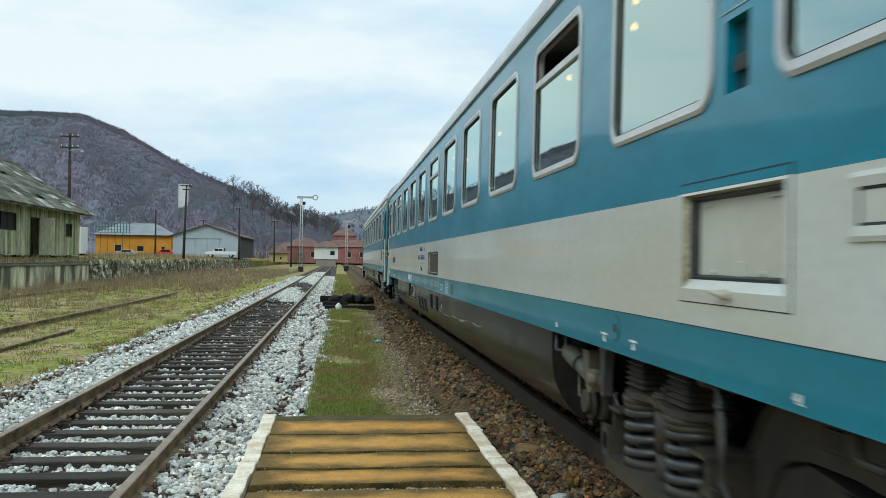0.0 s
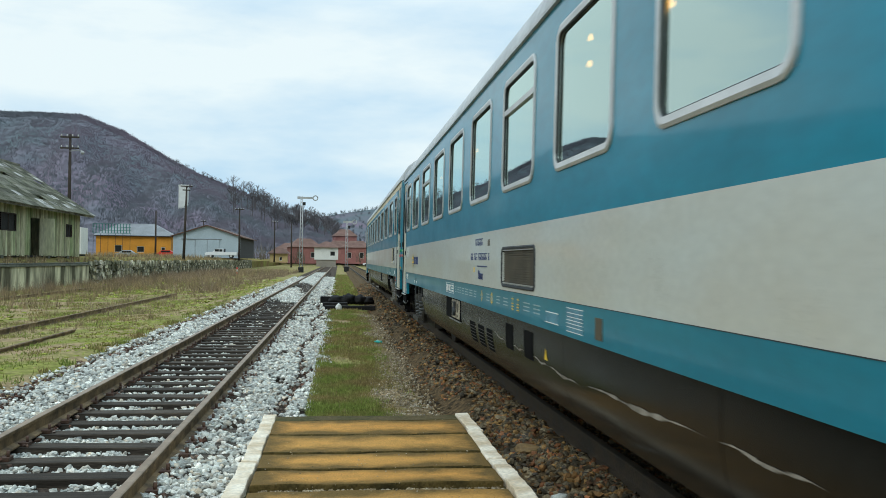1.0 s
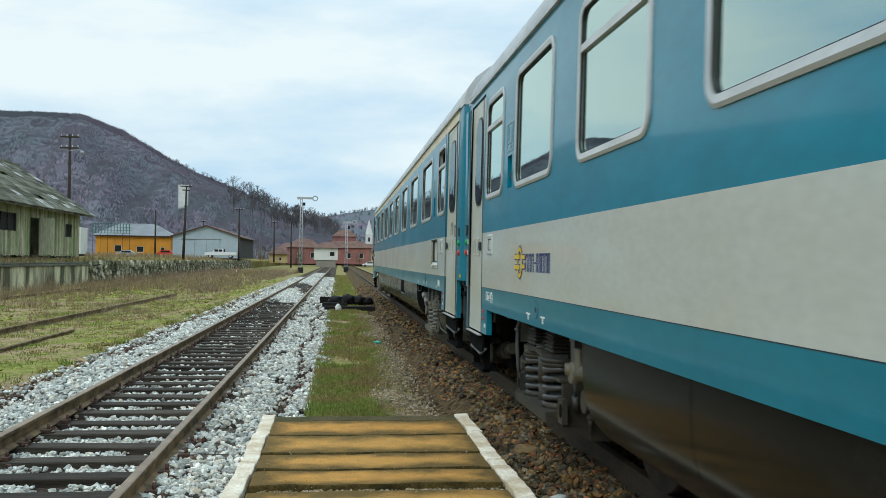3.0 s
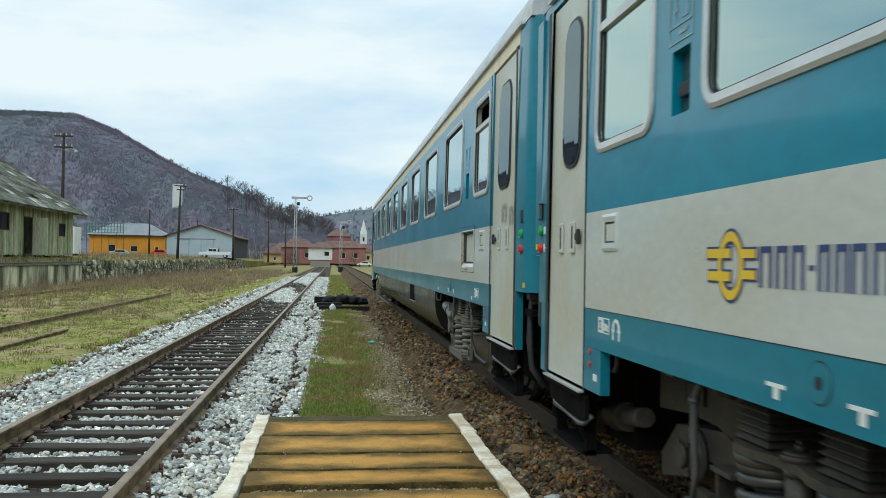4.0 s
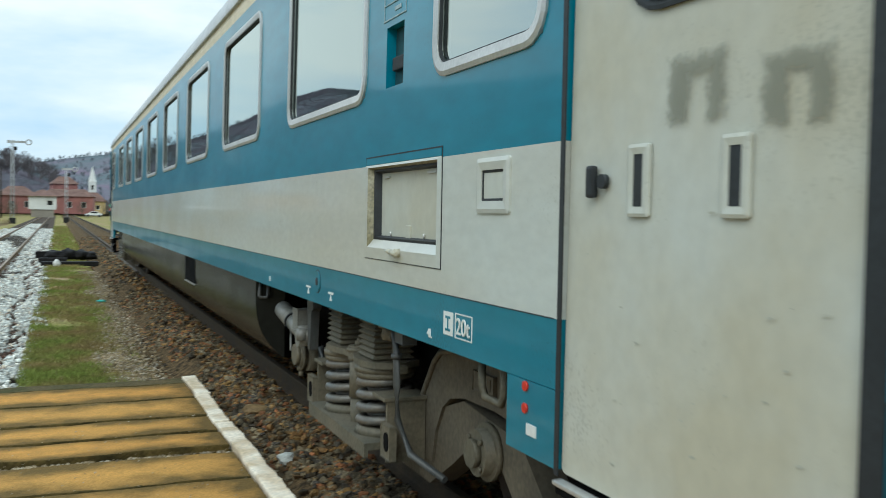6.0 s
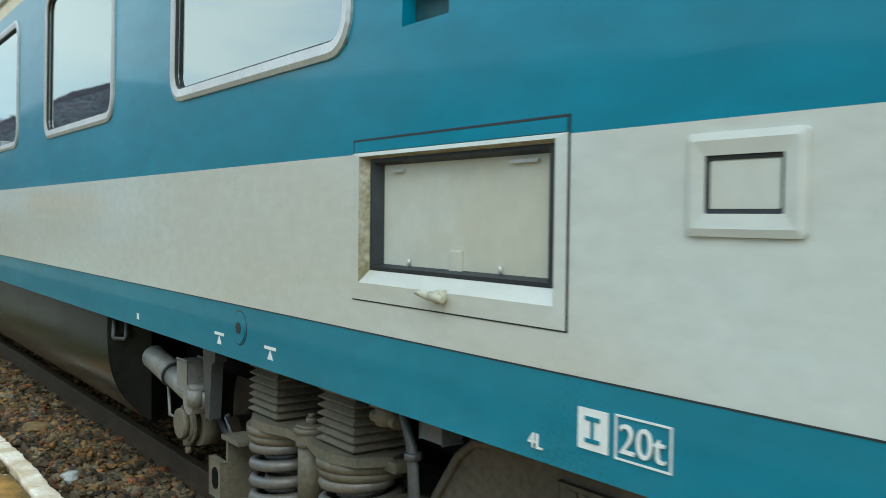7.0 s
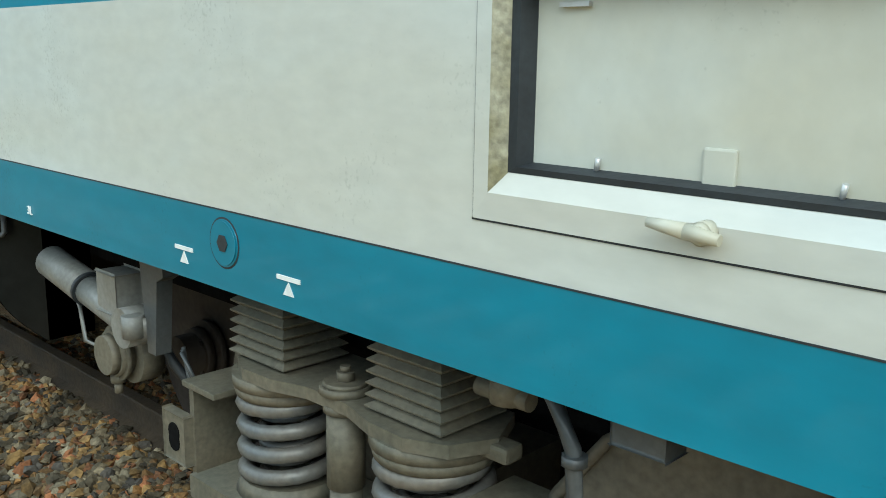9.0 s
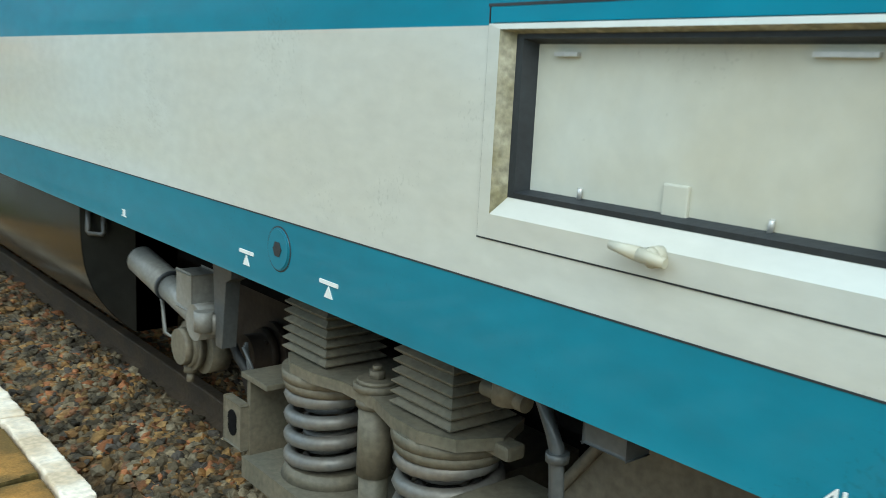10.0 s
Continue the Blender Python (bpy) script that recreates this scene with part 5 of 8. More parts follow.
    for s, ye in ((1, NEAR), (-1, FAR)):
        # rounded corner post, end wall, gangway bellows, buffers
        steps = [(abs(ye - (doors[0][0] if s > 0 else doors[1][1])), 0.0), (0.14, 0.002), (0.09, 0.010), (0.055, 0.026), (0.028, 0.048), (0.01, 0.075), (0.0, 0.105)]
        zc = [1.38, 1.905, 2.05, 2.4, 2.7, 3.0, 3.2, 3.36 + up]
        for sx in (-1, 1):
            bm = bmesh.new()
            g = [[bm.verts.new((sx * (half_width(z) - dx), ye + s * dy, z)) for z in zc] for dy, dx in steps]
            for a, b in zip(g, g[1:]):
                for k in range(len(zc) - 1):
                    bm.faces.new((a[k], a[k + 1], b[k + 1], b[k])).smooth = True
            bmesh.ops.recalc_face_normals(bm, faces=bm.faces[:])
            part("corner_post", bm, M["teal"], co, "rounded teal corner post")
            if s < 0:  # this end's post reaches further out above the coupling gear
                bm = bmesh.new()
                extrude_outline(bm, [(sx * 1.408, ye - 0.15), (sx * 1.405, ye + 0.02), (sx * 1.39, ye + 0.06), (sx * 1.35, ye + 0.085), (sx * 1.30, ye + 0.08), (sx * 1.30, ye - 0.15)], 1.745, 3.3, "z")
                part("corner_post", bm, M["teal"], co)
        # the shade of the gap is put into this wall's teal
        part("end_wall", boxes((-1.312, 1.312, ye, ye + s * 0.05, 1.41, 3.36)), M["shadedteal"], co, "teal end wall, darkened for the shade between coaches")
        bm = bmesh.new()
        for k in range(5):
            box(bm, -0.62 - 0.02 * (k % 2), -0.48, ye - s * (0.02 + 0.05 * k) - 0.02, ye - s * (0.02 + 0.05 * k) + 0.02, 1.2, 3.2, bevel=0.008)
            box(bm, 0.48, 0.62 + 0.02 * (k % 2), ye - s * (0.02 + 0.05 * k) - 0.02, ye - s * (0.02 + 0.05 * k) + 0.02, 1.2, 3.2)
            box(bm, -0.62, 0.62, ye - s * (0.02 + 0.05 * k) - 0.02, ye - s * (0.02 + 0.05 * k) + 0.02, 3.1, 3.28)
        box(bm, -0.55, 0.55, ye - s * 0.24, ye - s * 0.22, 1.15, 3.15)
        part("gangway_bellows", bm, M["rubber"], co, "black rubber gangway bellows")
        for sx in (-1, 1):
            bm = bmesh.new()
            rod(bm, (sx * 0.87, ye + s * 0.1, 1.28), (sx * 0.87, ye - s * 0.10, 1.28), 0.11, seg=18)
            rod(bm, (sx * 0.87, ye - s * 0.10, 1.28), (sx * 0.87, ye - s * 0.11, 1.28), 0.09, seg=18)
            box(bm, sx * 0.93 - 0.33, sx * 0.93 + 0.33, ye - s * 0.118 - 0.012, ye - s * 0.118 + 0.012, 1.10, 1.46, bevel=0.01)
            part("buffer", bm, M["hanger"], co, "black buffer with a square head")
        bm = bmesh.new()
        box(bm, -1.1, 1.1, ye + s * 0.02, ye + s * 0.16, 0.85, 1.2, bevel=0.01)
        tube(bm, [(-1.12, ye + s * 0.12, 1.2), (-1.13, ye + s * 0.1, 0.75), (-1.05, ye + s * 0.08, 0.55), (-0.8, ye + s * 0.06, 0.45)], 0.022)
        tube(bm, [(-0.35, ye - s * 0.02, 1.0), (-0.33, ye - s * 0.16, 0.7), (-0.3, ye - s * 0.22, 0.5)], 0.03)
        box(bm, -0.1, 0.1, ye - s * 0.25, ye, 0.95, 1.1)
        part("headstock", bm, M["under"], co, "black headstock with hoses")
        if s < 0:
            part("end_bumper", boxes((-1.36, -1.05, ye + 0.03, ye + 0.13, 1.19, 1.49), bevel=0.03), M["rubber"], co, "black rounded end bumper")
        else:
            part("cable_socket", boxes((-1.365, -1.27, ye + 0.10, ye + 0.20, 1.325, 1.375), (-1.35, -1.29, ye + 0.12, ye + 0.18, 1.29, 1.33), bevel=0.008), M["darksteel"], co, "grimy cable socket under the corner")
            bm = bmesh.new()
            tube(bm, [(-1.29, ye + 0.32, 1.36), (-1.30, ye + 0.33, 1.2), (-1.31, ye + 0.32, 1.0), (-1.29, ye + 0.30, 0.8), (-1.2, ye + 0.25, 0.66)], 0.026, 10)
            part("brake_hose", bm, M["rubber"], co, "black hanging hose")
        part("tail_lamp", boxes((-1.32, -1.24, ye - s * 0.05, ye, 1.925, 1.97), bevel=0.01), M["darkred"], co, "red tail lamp")
        for q in range(11):
            part("data_line", boxes((-1.335, -1.23, ye - s * 0.004, ye, 1.65 + 0.022 * q, 1.656 + 0.022 * q)), M["fadedmark"], co, "faded white line of a data panel")
        for z in (2.02, 2.065):
            part("data_line", boxes((-1.335, -1.2, ye - s * 0.004, ye, z, z + 0.005)), M["fadedmark"], co)
        bm = bmesh.new()
        raised = 0.0 if s > 0 else 0.32
        box(bm, -1.413, -1.37, ye + s * (0.095 if s > 0 else 0.03), ye + s * (0.125 if s > 0 else 0.06), 1.415 + raised, 1.452 + raised)
        part("reflector", bm, M["yellowmark"], co, "small yellow plate")
        lf = 0.0 if s > 0 else lift
        for z, m, nm in ((1.815, "green", "green push button"), (1.70, "red", "red push button")):
            bm = bmesh.new()
            z += lf
            rod(bm, (-1.405, ye + s * 0.19, z), (-1.425, ye + s * 0.19, z), 0.033, seg=20)
            rod(bm, (-1.425, ye + s * 0.19, z), (-1.432, ye + s * 0.19, z), 0.024, 0.021, seg=20)
            part("door_button", bm, M[m], co, nm)
        for group in (((0.255, 0.266, 1.79, 1.842), (0.286, 0.297, 1.79, 1.842), (0.264, 0.288, 1.811, 1.821)), ((0.255, 0.266, 1.675, 1.728), (0.27, 0.276, 1.675, 1.728), (0.274, 0.299, 1.696, 1.706))):
            bm = bmesh.new()
            for a, b, c, d in group:
                box(bm, -1.413, -1.40, min(ye + s * a, ye + s * b), max(ye + s * a, ye + s * b), c + lf, d + lf)
            part("button_mark", bm, M["white"], co)
        bm = bmesh.new()
        box(bm, -1.422, -1.395, ye + s * 0.165, ye + s * 0.225, 1.895 + lf, 1.995 + lf, bevel=0.010)
        part("speaker", bm, M["rubber"], co)
    # windows
    for k, (y0, y1) in enumerate(windows):
        win = part("window", ring(y0, y1, WZ0, WZ1, 0.13, 0.052, 0.014), M["alu"], co, "window in a rounded aluminium frame")
        if k in vents:
            zt = 2.91
            op = k in opened
            part("pane", plate(y0 + 0.04, y1 - 0.04, WZ0 + 0.04, zt, 0.08, 0.014), glass, win)
            if not op:
                part("vent_pane", plate(y0 + 0.04, y1 - 0.04, zt + 0.01, WZ1 - 0.04, 0.06, 0.010), glass, win)
            part("vent_bar", plate(y0 + 0.04, y1 - 0.04, zt - 0.02, zt + 0.025, 0.005, -0.006, 0.03), M["alu"], win)
        else:
            part("pane", plate(y0 + 0.04, y1 - 0.04, WZ0 + 0.04, WZ1 - 0.04, 0.09, 0.014), glass, win)
        part("gasket", ring(y0 + 0.045, y1 - 0.045, WZ0 + 0.045, WZ1 - 0.045, 0.085, 0.014, 0.004, back=0.01), M["rubber"], win)
        yc = (y0 + y1) / 2
        bm = bmesh.new()
        for yy in (y0 - 0.18,):
            box(bm, -1.2, 0.3, yy - 0.02, yy + 0.02, 1.25, 3.19)
        part("partition", bm, M["inside"], co)
        part("seat", boxes((-1.2, 0.2, y0 - 0.15, y0 + 0.35, 1.25, 1.70), (-1.2, 0.2, y0 - 0.15, y0 - 0.02, 1.70, 2.4), bevel=0.03), M["seat"], co)
    # doors
    for d0, d1, outer in doors:
        dr = part("door", plate(d0 + 0.012, d1 - 0.012, 0.95, 3.28, 0.02, 0.012, 0.05), M["door"], co, "pale grey entrance door")
        cy = (d0 + d1) / 2
        w = 0.26 if d1 - d0 > 1 else 0.20
        off = -0.02 if outer < 0 else 0.06
        part("door_window", ring(cy - w - off, cy + w - off, 2.22, 3.12, 0.15, 0.03, 0.004, xoff=0.012), M["rubber"], dr)
        part("pane", plate(cy - w + 0.02 - off, cy + w - 0.02 - off, 2.24, 3.10, 0.14, 0.004, 0.004), [M["doorglass"], M["clear"]], dr)
        for e in (d0, d1):
            wide = 0.028 if e == (d0 if outer < 0 else d1) else 0.011
            part("seal", marks([(e - wide, e + wide, 0.94, 3.28)], 0.003), M["rubber"], dr)
        for gy in ((cy - 0.165, cy + 0.195) if d1 - d0 > 1 else (cy - 0.13, cy + 0.14)):
            g = part("grab_recess", ring(gy - 0.046, gy + 0.046, 1.705, 1.892, 0.008, 0.026, 0.008, back=0.0, xoff=0.012), M["door"], dr, "recessed grab frame")
            # dark plate on the door face, coloured for the grab recess's shade
            part("recess_shade", plate(gy - 0.025, gy + 0.025, 1.732, 1.868, 0.01, 0.008, 0.004), M["rubber"], g)
        gs = 1 if outer < 0 else -1
        bm = bmesh.new()
        hy = cy + gs * ((d1 - d0) / 2 - 0.155)
        box(bm, -1.422, -1.398, hy - 0.017, hy + 0.017, 1.755, 1.845, bevel=0.010)
        rod(bm, (-1.398, hy - gs * 0.05, 1.80), (-1.414, hy - gs * 0.05, 1.80), 0.02, seg=14)
        part("door_handle", bm, M["rubber"], dr, "black door handle with a lock")
        # folding step below the door
        bm = bmesh.new()
        box(bm, -1.43, -1.2, d0 + 0.03, d1 - 0.03, 0.895, 0.93, bevel=0.005)
        part("step", bm, M["under"], co, "black folding step")
        bm = bmesh.new()
        box(bm, -1.38, -1.2, d0 + 0.1, d1 - 0.1, 0.56, 0.58)
        for yy in (d0 + 0.12, d1 - 0.12):
            box(bm, -1.36, -1.30, yy - 0.02, yy + 0.02, 0.55, 0.92)
            tube(bm, [(-1.32, yy, 0.9), (-1.38, yy, 0.7), (-1.3, yy, 0.58)], 0.02)
        part("lower_step", bm, M["under"], co, "black lower step on hangers")
        # solid near-black block fills the step well
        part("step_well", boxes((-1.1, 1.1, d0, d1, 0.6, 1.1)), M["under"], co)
        bm = bmesh.new()
        extrude_outline(bm, [(d0 + 0.03, 0.915), (d0 + 0.0, 0.89), (d0 - 0.01, 0.78), (d0 + 0.02, 0.755), (d1 - 0.10, 0.775), (d1 - 0.06, 0.915)], -1.40, -1.375)
        part("step_riser", bm, M["under"], co, "dark riser below the step")
        bm = bmesh.new()
        tube(bm, [(-1.36, d0 - 0.01, 0.80), (-1.395, d0 + 0.02, 0.748), (-1.40, d0 + 0.10, 0.74), (-1.40, d1 - 0.22, 0.762), (-1.37, d1 - 0.12, 0.80)], 0.015, 8)
        part("step_bar", bm, M["hanger"], co)
        part("step_edge", boxes((-1.436, -1.40, d0 + 0.02, d1 - 0.02, 0.920, 0.934), bevel=0.004), M["alu"], co, "bare metal step edge")
        # side post that reaches down beside the door
        a, b = (d1, d1 + 0.32) if outer < 0 else (d0 - 0.32, d0)
        part("door_post", boxes((-1.412, -1.36, a + 0.002, b, 0.955, 1.188)), M["teal"], co)
        part("door_post", boxes((-1.40, -1.35, d0 - 0.06 if outer < 0 else d1 + 0.002, d0 - 0.002 if outer < 0 else d1 + 0.19, 0.93, 1.385)), M["teal"], co)
        part("small_marks", marks([(b - 0.2 if outer < 0 else a + 0.06, b - 0.14 if outer < 0 else a + 0.12, z, z + 0.035) for z in (1.02,)], 0.006), M["white"], co)
        for z in (1.10, 1.17):
            bm = bmesh.new()
            rod(bm, (-1.412, (a + b) / 2 + 0.03, z), (-1.42, (a + b) / 2 + 0.03, z), 0.016, seg=10)
            part("red_dot", bm, M["red"], co)
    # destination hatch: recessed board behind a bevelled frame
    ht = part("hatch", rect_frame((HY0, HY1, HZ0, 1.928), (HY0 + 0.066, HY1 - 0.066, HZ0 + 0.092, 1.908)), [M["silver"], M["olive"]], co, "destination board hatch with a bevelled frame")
    part("hatch_top", plate(HY0 + 0.004, HY1 - 0.004, 1.93, HZ1 - 0.004, 0.003, -0.003, 0.02), M["blue"], ht)
    part("hatch_gap", marks([(HY0 - 0.006, HY1 + 0.006, HZ1 - 0.003, HZ1 + 0.003), (HY0 - 0.006, HY0 + 0.0, HZ0, HZ1), (HY1, HY1 + 0.0025, HZ0, HZ1), (HY0 - 0.006, HY1 + 0.004, HZ0 - 0.004, HZ0)], 0.002), M["rubber"], ht)
    part("gasket", rect_frame((HY0 + 0.062, HY1 - 0.062, HZ0 + 0.088, 1.912), (HY0 + 0.09, HY1 - 0.10, HZ0 + 0.108, 1.890), x0=0.022, x1=0.05), [M["rubber"], M["rubber"]], ht, "dark gasket of the hatch")
    part("board", plate(HY0 + 0.05, HY1 - 0.05, HZ0 + 0.06, 1.92, 0.004, 0.046, 0.006), M["door"], ht, "blank pale destination board")
    for yy in (-1.785, -2.19):
        bm = bmesh.new()
        rod(bm, (-1.366, yy, 1.596), (-1.372, yy - 0.006, 1.622), 0.005, seg=6)
        part("board_pin", bm, M["alu"], ht)
    part("board_clip", boxes((-1.371, -1.362, -2.035, -1.98, 1.592, 1.655), bevel=0.004), M["door"], ht)
    part("board_hook", boxes((-1.375, -1.362, -1.76, -1.70, 1.868, 1.876)), M["alu"], ht)
    part("board_hook", boxes((-1.375, -1.362, -2.33, -2.23, 1.872, 1.880)), M["alu"], ht)
    bm = bmesh.new()
    rod(bm, (-1.41, -2.02, 1.535), (-1.437, -2.02, 1.535), 0.019, seg=14)
    rod(bm, (-1.437, -2.02, 1.535), (-1.443, -2.02, 1.535), 0.019, 0.012, seg=14)
    rod(bm, (-1.443, -1.935, 1.543), (-1.443, -2.0, 1.537), 0.008, 0.0135, seg=10)
    rod(bm, (-1.443, -2.0, 1.537), (-1.443, -2.055, 1.531), 0.0135, 0.009, seg=10)
    part("hatch_lever", bm, M["door"], ht, "worn metal turn lever")
    # small square frames
    for yc in (-2.92,) + ((19.59,) if not first_class else ()):
        sq = part("square_frame", ring(yc - 0.125, yc + 0.125, 1.71, 1.90, 0.012, 0.042, 0.012, back=0.03), M["silver"], co, "small square card frame")
        part("card", plate(yc - 0.085, yc + 0.085, 1.75, 1.86, 0.004, -0.002, 0.004), M["door"], sq)
        part("card_shadow", ring(yc - 0.086, yc + 0.086, 1.749, 1.861, 0.004, 0.012, 0.005, back=0), M["rubber"], sq)
    for h in slots:
        # slot back in darkened teal, its inner shade coloured in
        s = part("slot", plate(h[0] - 0.02, h[1] + 0.02, h[2] - 0.02, h[3] + 0.02, 0.01, 0.045, 0.01), M["shadedteal"], co, "recessed slot")
        part("slot_catch", boxes((-1.39, -1.355, h[0] + 0.05, h[1] - 0.03, 2.34, 2.40), bevel=0.006), M["rubber"], s)
        ya, yb = h[0] - 0.02, h[1] + 0.04
        lines = [(ya, yb, 2.565, 2.571), (ya, yb, 2.80, 2.806), (ya, ya + 0.006, 2.571, 2.80), (yb - 0.006, yb, 2.571, 2.80), (ya, yb, 2.635, 2.640)]
        lines += [(ya + 0.05, ya + 0.11, 2.66, 2.665), (ya + 0.05, ya + 0.055, 2.665, 2.77), (yb - 0.09, yb - 0.05, 2.70, 2.706), (yb - 0.075, yb - 0.069, 2.66, 2.78), (ya + 0.06, ya + 0.14, 2.595, 2.612)]
        part("slot_mark", marks(lines, 0.004), M["fadedmark"], s, "framed white pictogram")
    # underfloor: dark skirt between the bogies, in panels
    y, k = (1.20 if first_class else 0.81), 0
    while y < 16.5:
        d = (2.05, 1.62, 2.4, 1.9)[k % 4]
        y1 = min(16.5, y + d)
        bm = bmesh.new()
        o = [(skirt_x(z), z) for z in np.linspace(1.188, 0.615, 20)] + [(-1.17, 0.61), (-1.0, 0.64), (-1.0, 1.188)]
        extrude_outline(bm, o, y + 0.004, y1 - 0.004, "y")
        if k == 0:  # the first panel ends in a slant, closed by a plate of its own
            bmesh.ops.delete(bm, geom=[f for f in bm.faces if len(f.verts) > 4 and f.calc_center_median().y < y + 0.1], context="FACES_ONLY")
            for v in bm.verts:
                if v.co.y < y + 0.1:
                    v.co.y = y - (min(v.co.x, -1.2) + 1.375) * 1.143
        bm.normal_update()
        for f in bm.faces:
            f.smooth = f.normal.x < -0.05 and abs(f.normal.y) < 0.5
        for e in bm.edges:
            e.smooth = all(f.smooth for f in e.link_faces)
        sk = part("skirt_panel", bm, M["skirt"], co, "glossy dark skirt panel")
        if k == 0:
            # the end plate slants in from the skirt's edge towards the bogie
            b2 = bmesh.new()
            zs = np.linspace(1.185, 0.615, 14)
            a = [b2.verts.new((skirt_x(z) + 0.003, y - (skirt_x(z) + 1.375) * 1.143, z)) for z in zs]
            b = [b2.verts.new((-1.196, y - 0.2, z)) for z in zs]
            c = [b2.verts.new((-1.0, y - 0.2, z)) for z in zs]
            for i in range(len(zs) - 1):
                b2.faces.new((a[i], a[i + 1], b[i + 1], b[i]))
                b2.faces.new((b[i], b[i + 1], c[i + 1], c[i]))
            bmesh.ops.solidify(b2, geom=b2.faces[:], thickness=0.006)
            part("end_plate", b2, M["skirt"], sk, "slanted dark end plate")
            b2 = bmesh.new()
            tube(b2, [(-1.35, y - 0.045, 1.16), (-1.36, y - 0.06, 1.07), (-1.355, y - 0.065, 1.06), (-1.315, y - 0.115, 1.06), (-1.31, y - 0.12, 1.07), (-1.30, y - 0.10, 1.16)], 0.011)
            part("skirt_handle", b2, M["hanger"], sk)
        y, k = y1, k + 1
    # frame, plus unseen blocks added to stop light leaking under the coach
    part("underframe_blocks", boxes((-1.0, 1.0, NEAR + 0.3, FAR - 0.3, 0.95, 1.12), (-0.5, 0.5, 1.5, 15, 0.45, 0.95), (1.0, 1.37, 1.13, 16.5, 0.6, 1.19), (-0.65, 0.65, -2.5, 1.1, 0.36, 0.95), (-0.65, 0.65, 15.9, 19.5, 0.36, 0.95), (-0.9, 1.2, 16.1, 16.5, 0.5, 1.1)), M["under"], co)
    bogie(co, -0.97, False, lift, not first_class)
    bogie(co, 17.98, True, lift, not first_class)
    # white signs on the sill
    for yy in (-0.50, -0.97):
        bm = marks([(yy - 0.045, yy + 0.045, 1.265, 1.276)], 0.003)
        extrude_outline(bm, [(yy, 1.262), (yy - 0.02, 1.23), (yy + 0.02, 1.23)], -1.413, -1.409)
        part("lifting_mark", bm, M["white"], co)
    bm = bmesh.new()
    rod(bm, (-1.405, -0.70, 1.315), (-1.413, -0.70, 1.315), 0.062, seg=28)
    rod(bm, (-1.413, -0.70, 1.315), (-1.416, -0.70, 1.315), 0.057, seg=28)
    cp = part("jack_cap", bm, M["teal"], co, "round cap with a hexagonal socket")
    bm = bmesh.new()
    rod(bm, (-1.4165, -0.70, 1.315), (-1.4185, -0.70, 1.315), 0.024, seg=6)
    part("socket", bm, M["rubber"], cp)
    bm = bmesh.new()
    rod(bm, (-1.409, -0.70, 1.315), (-1.4112, -0.70, 1.315), 0.067, seg=28)
    part("cap_seam", bm, M["rubber"], cp)
    if first_class:
        part("load_sign", marks([(-2.602, -2.515, 1.25, 1.338)], 0.003), M["white"], co)
        part("load_sign", marks([(-2.580, -2.537, 1.266, 1.275), (-2.580, -2.537, 1.313, 1.322), (-2.563, -2.554, 1.266, 1.322)], 0.005), M["teal"], co)
        part("load_sign", marks([(-2.77, -2.622, 1.248, 1.252), (-2.77, -2.622, 1.337, 1.341), (-2.626, -2.622, 1.252, 1.337), (-2.77, -2.766, 1.252, 1.337)], 0.003), M["white"], co)
        lettering("20t", -2.634, 1.264, 0.088, M["white"], co, width=0.122)
    lettering("4L", -2.355 if first_class else -2.50, 1.218, 0.05, M["white"], co)
    lettering("3L", 0.55, 1.228, 0.042, M["white"], co)
    return co


PITCH = 26.5  # from coach to coach
A_WIN = [(18.99, 19.89)] + [(18.464 - 1.904 * k - 1.29, 18.464 - 1.904 * k) for k in range(11)] + [(-3.26, -2.36)]
B_WIN = [(18.89, 19.79)] + [(0.07 + 2.47 * k - 1.60, 0.07 + 2.47 * k) for k in range(7, -1, -1)] + [(-3.26, -2.36)]
coach_a = coach("passenger_coach", "blue and silver second-class coach with a dark glossy skirt", A_WIN, {0, 2, 6, 10, 12}, {10}, [(-4.48, -3.37, -1), (20.05, 20.94, 1)], False, 0.045)
coach_b = coach("passenger_coach", "blue and silver first-class coach with a yellow roof stripe", B_WIN, {0, 9}, {9}, [(-4.48, -3.37, -1), (19.95, 20.84, 1)], True)


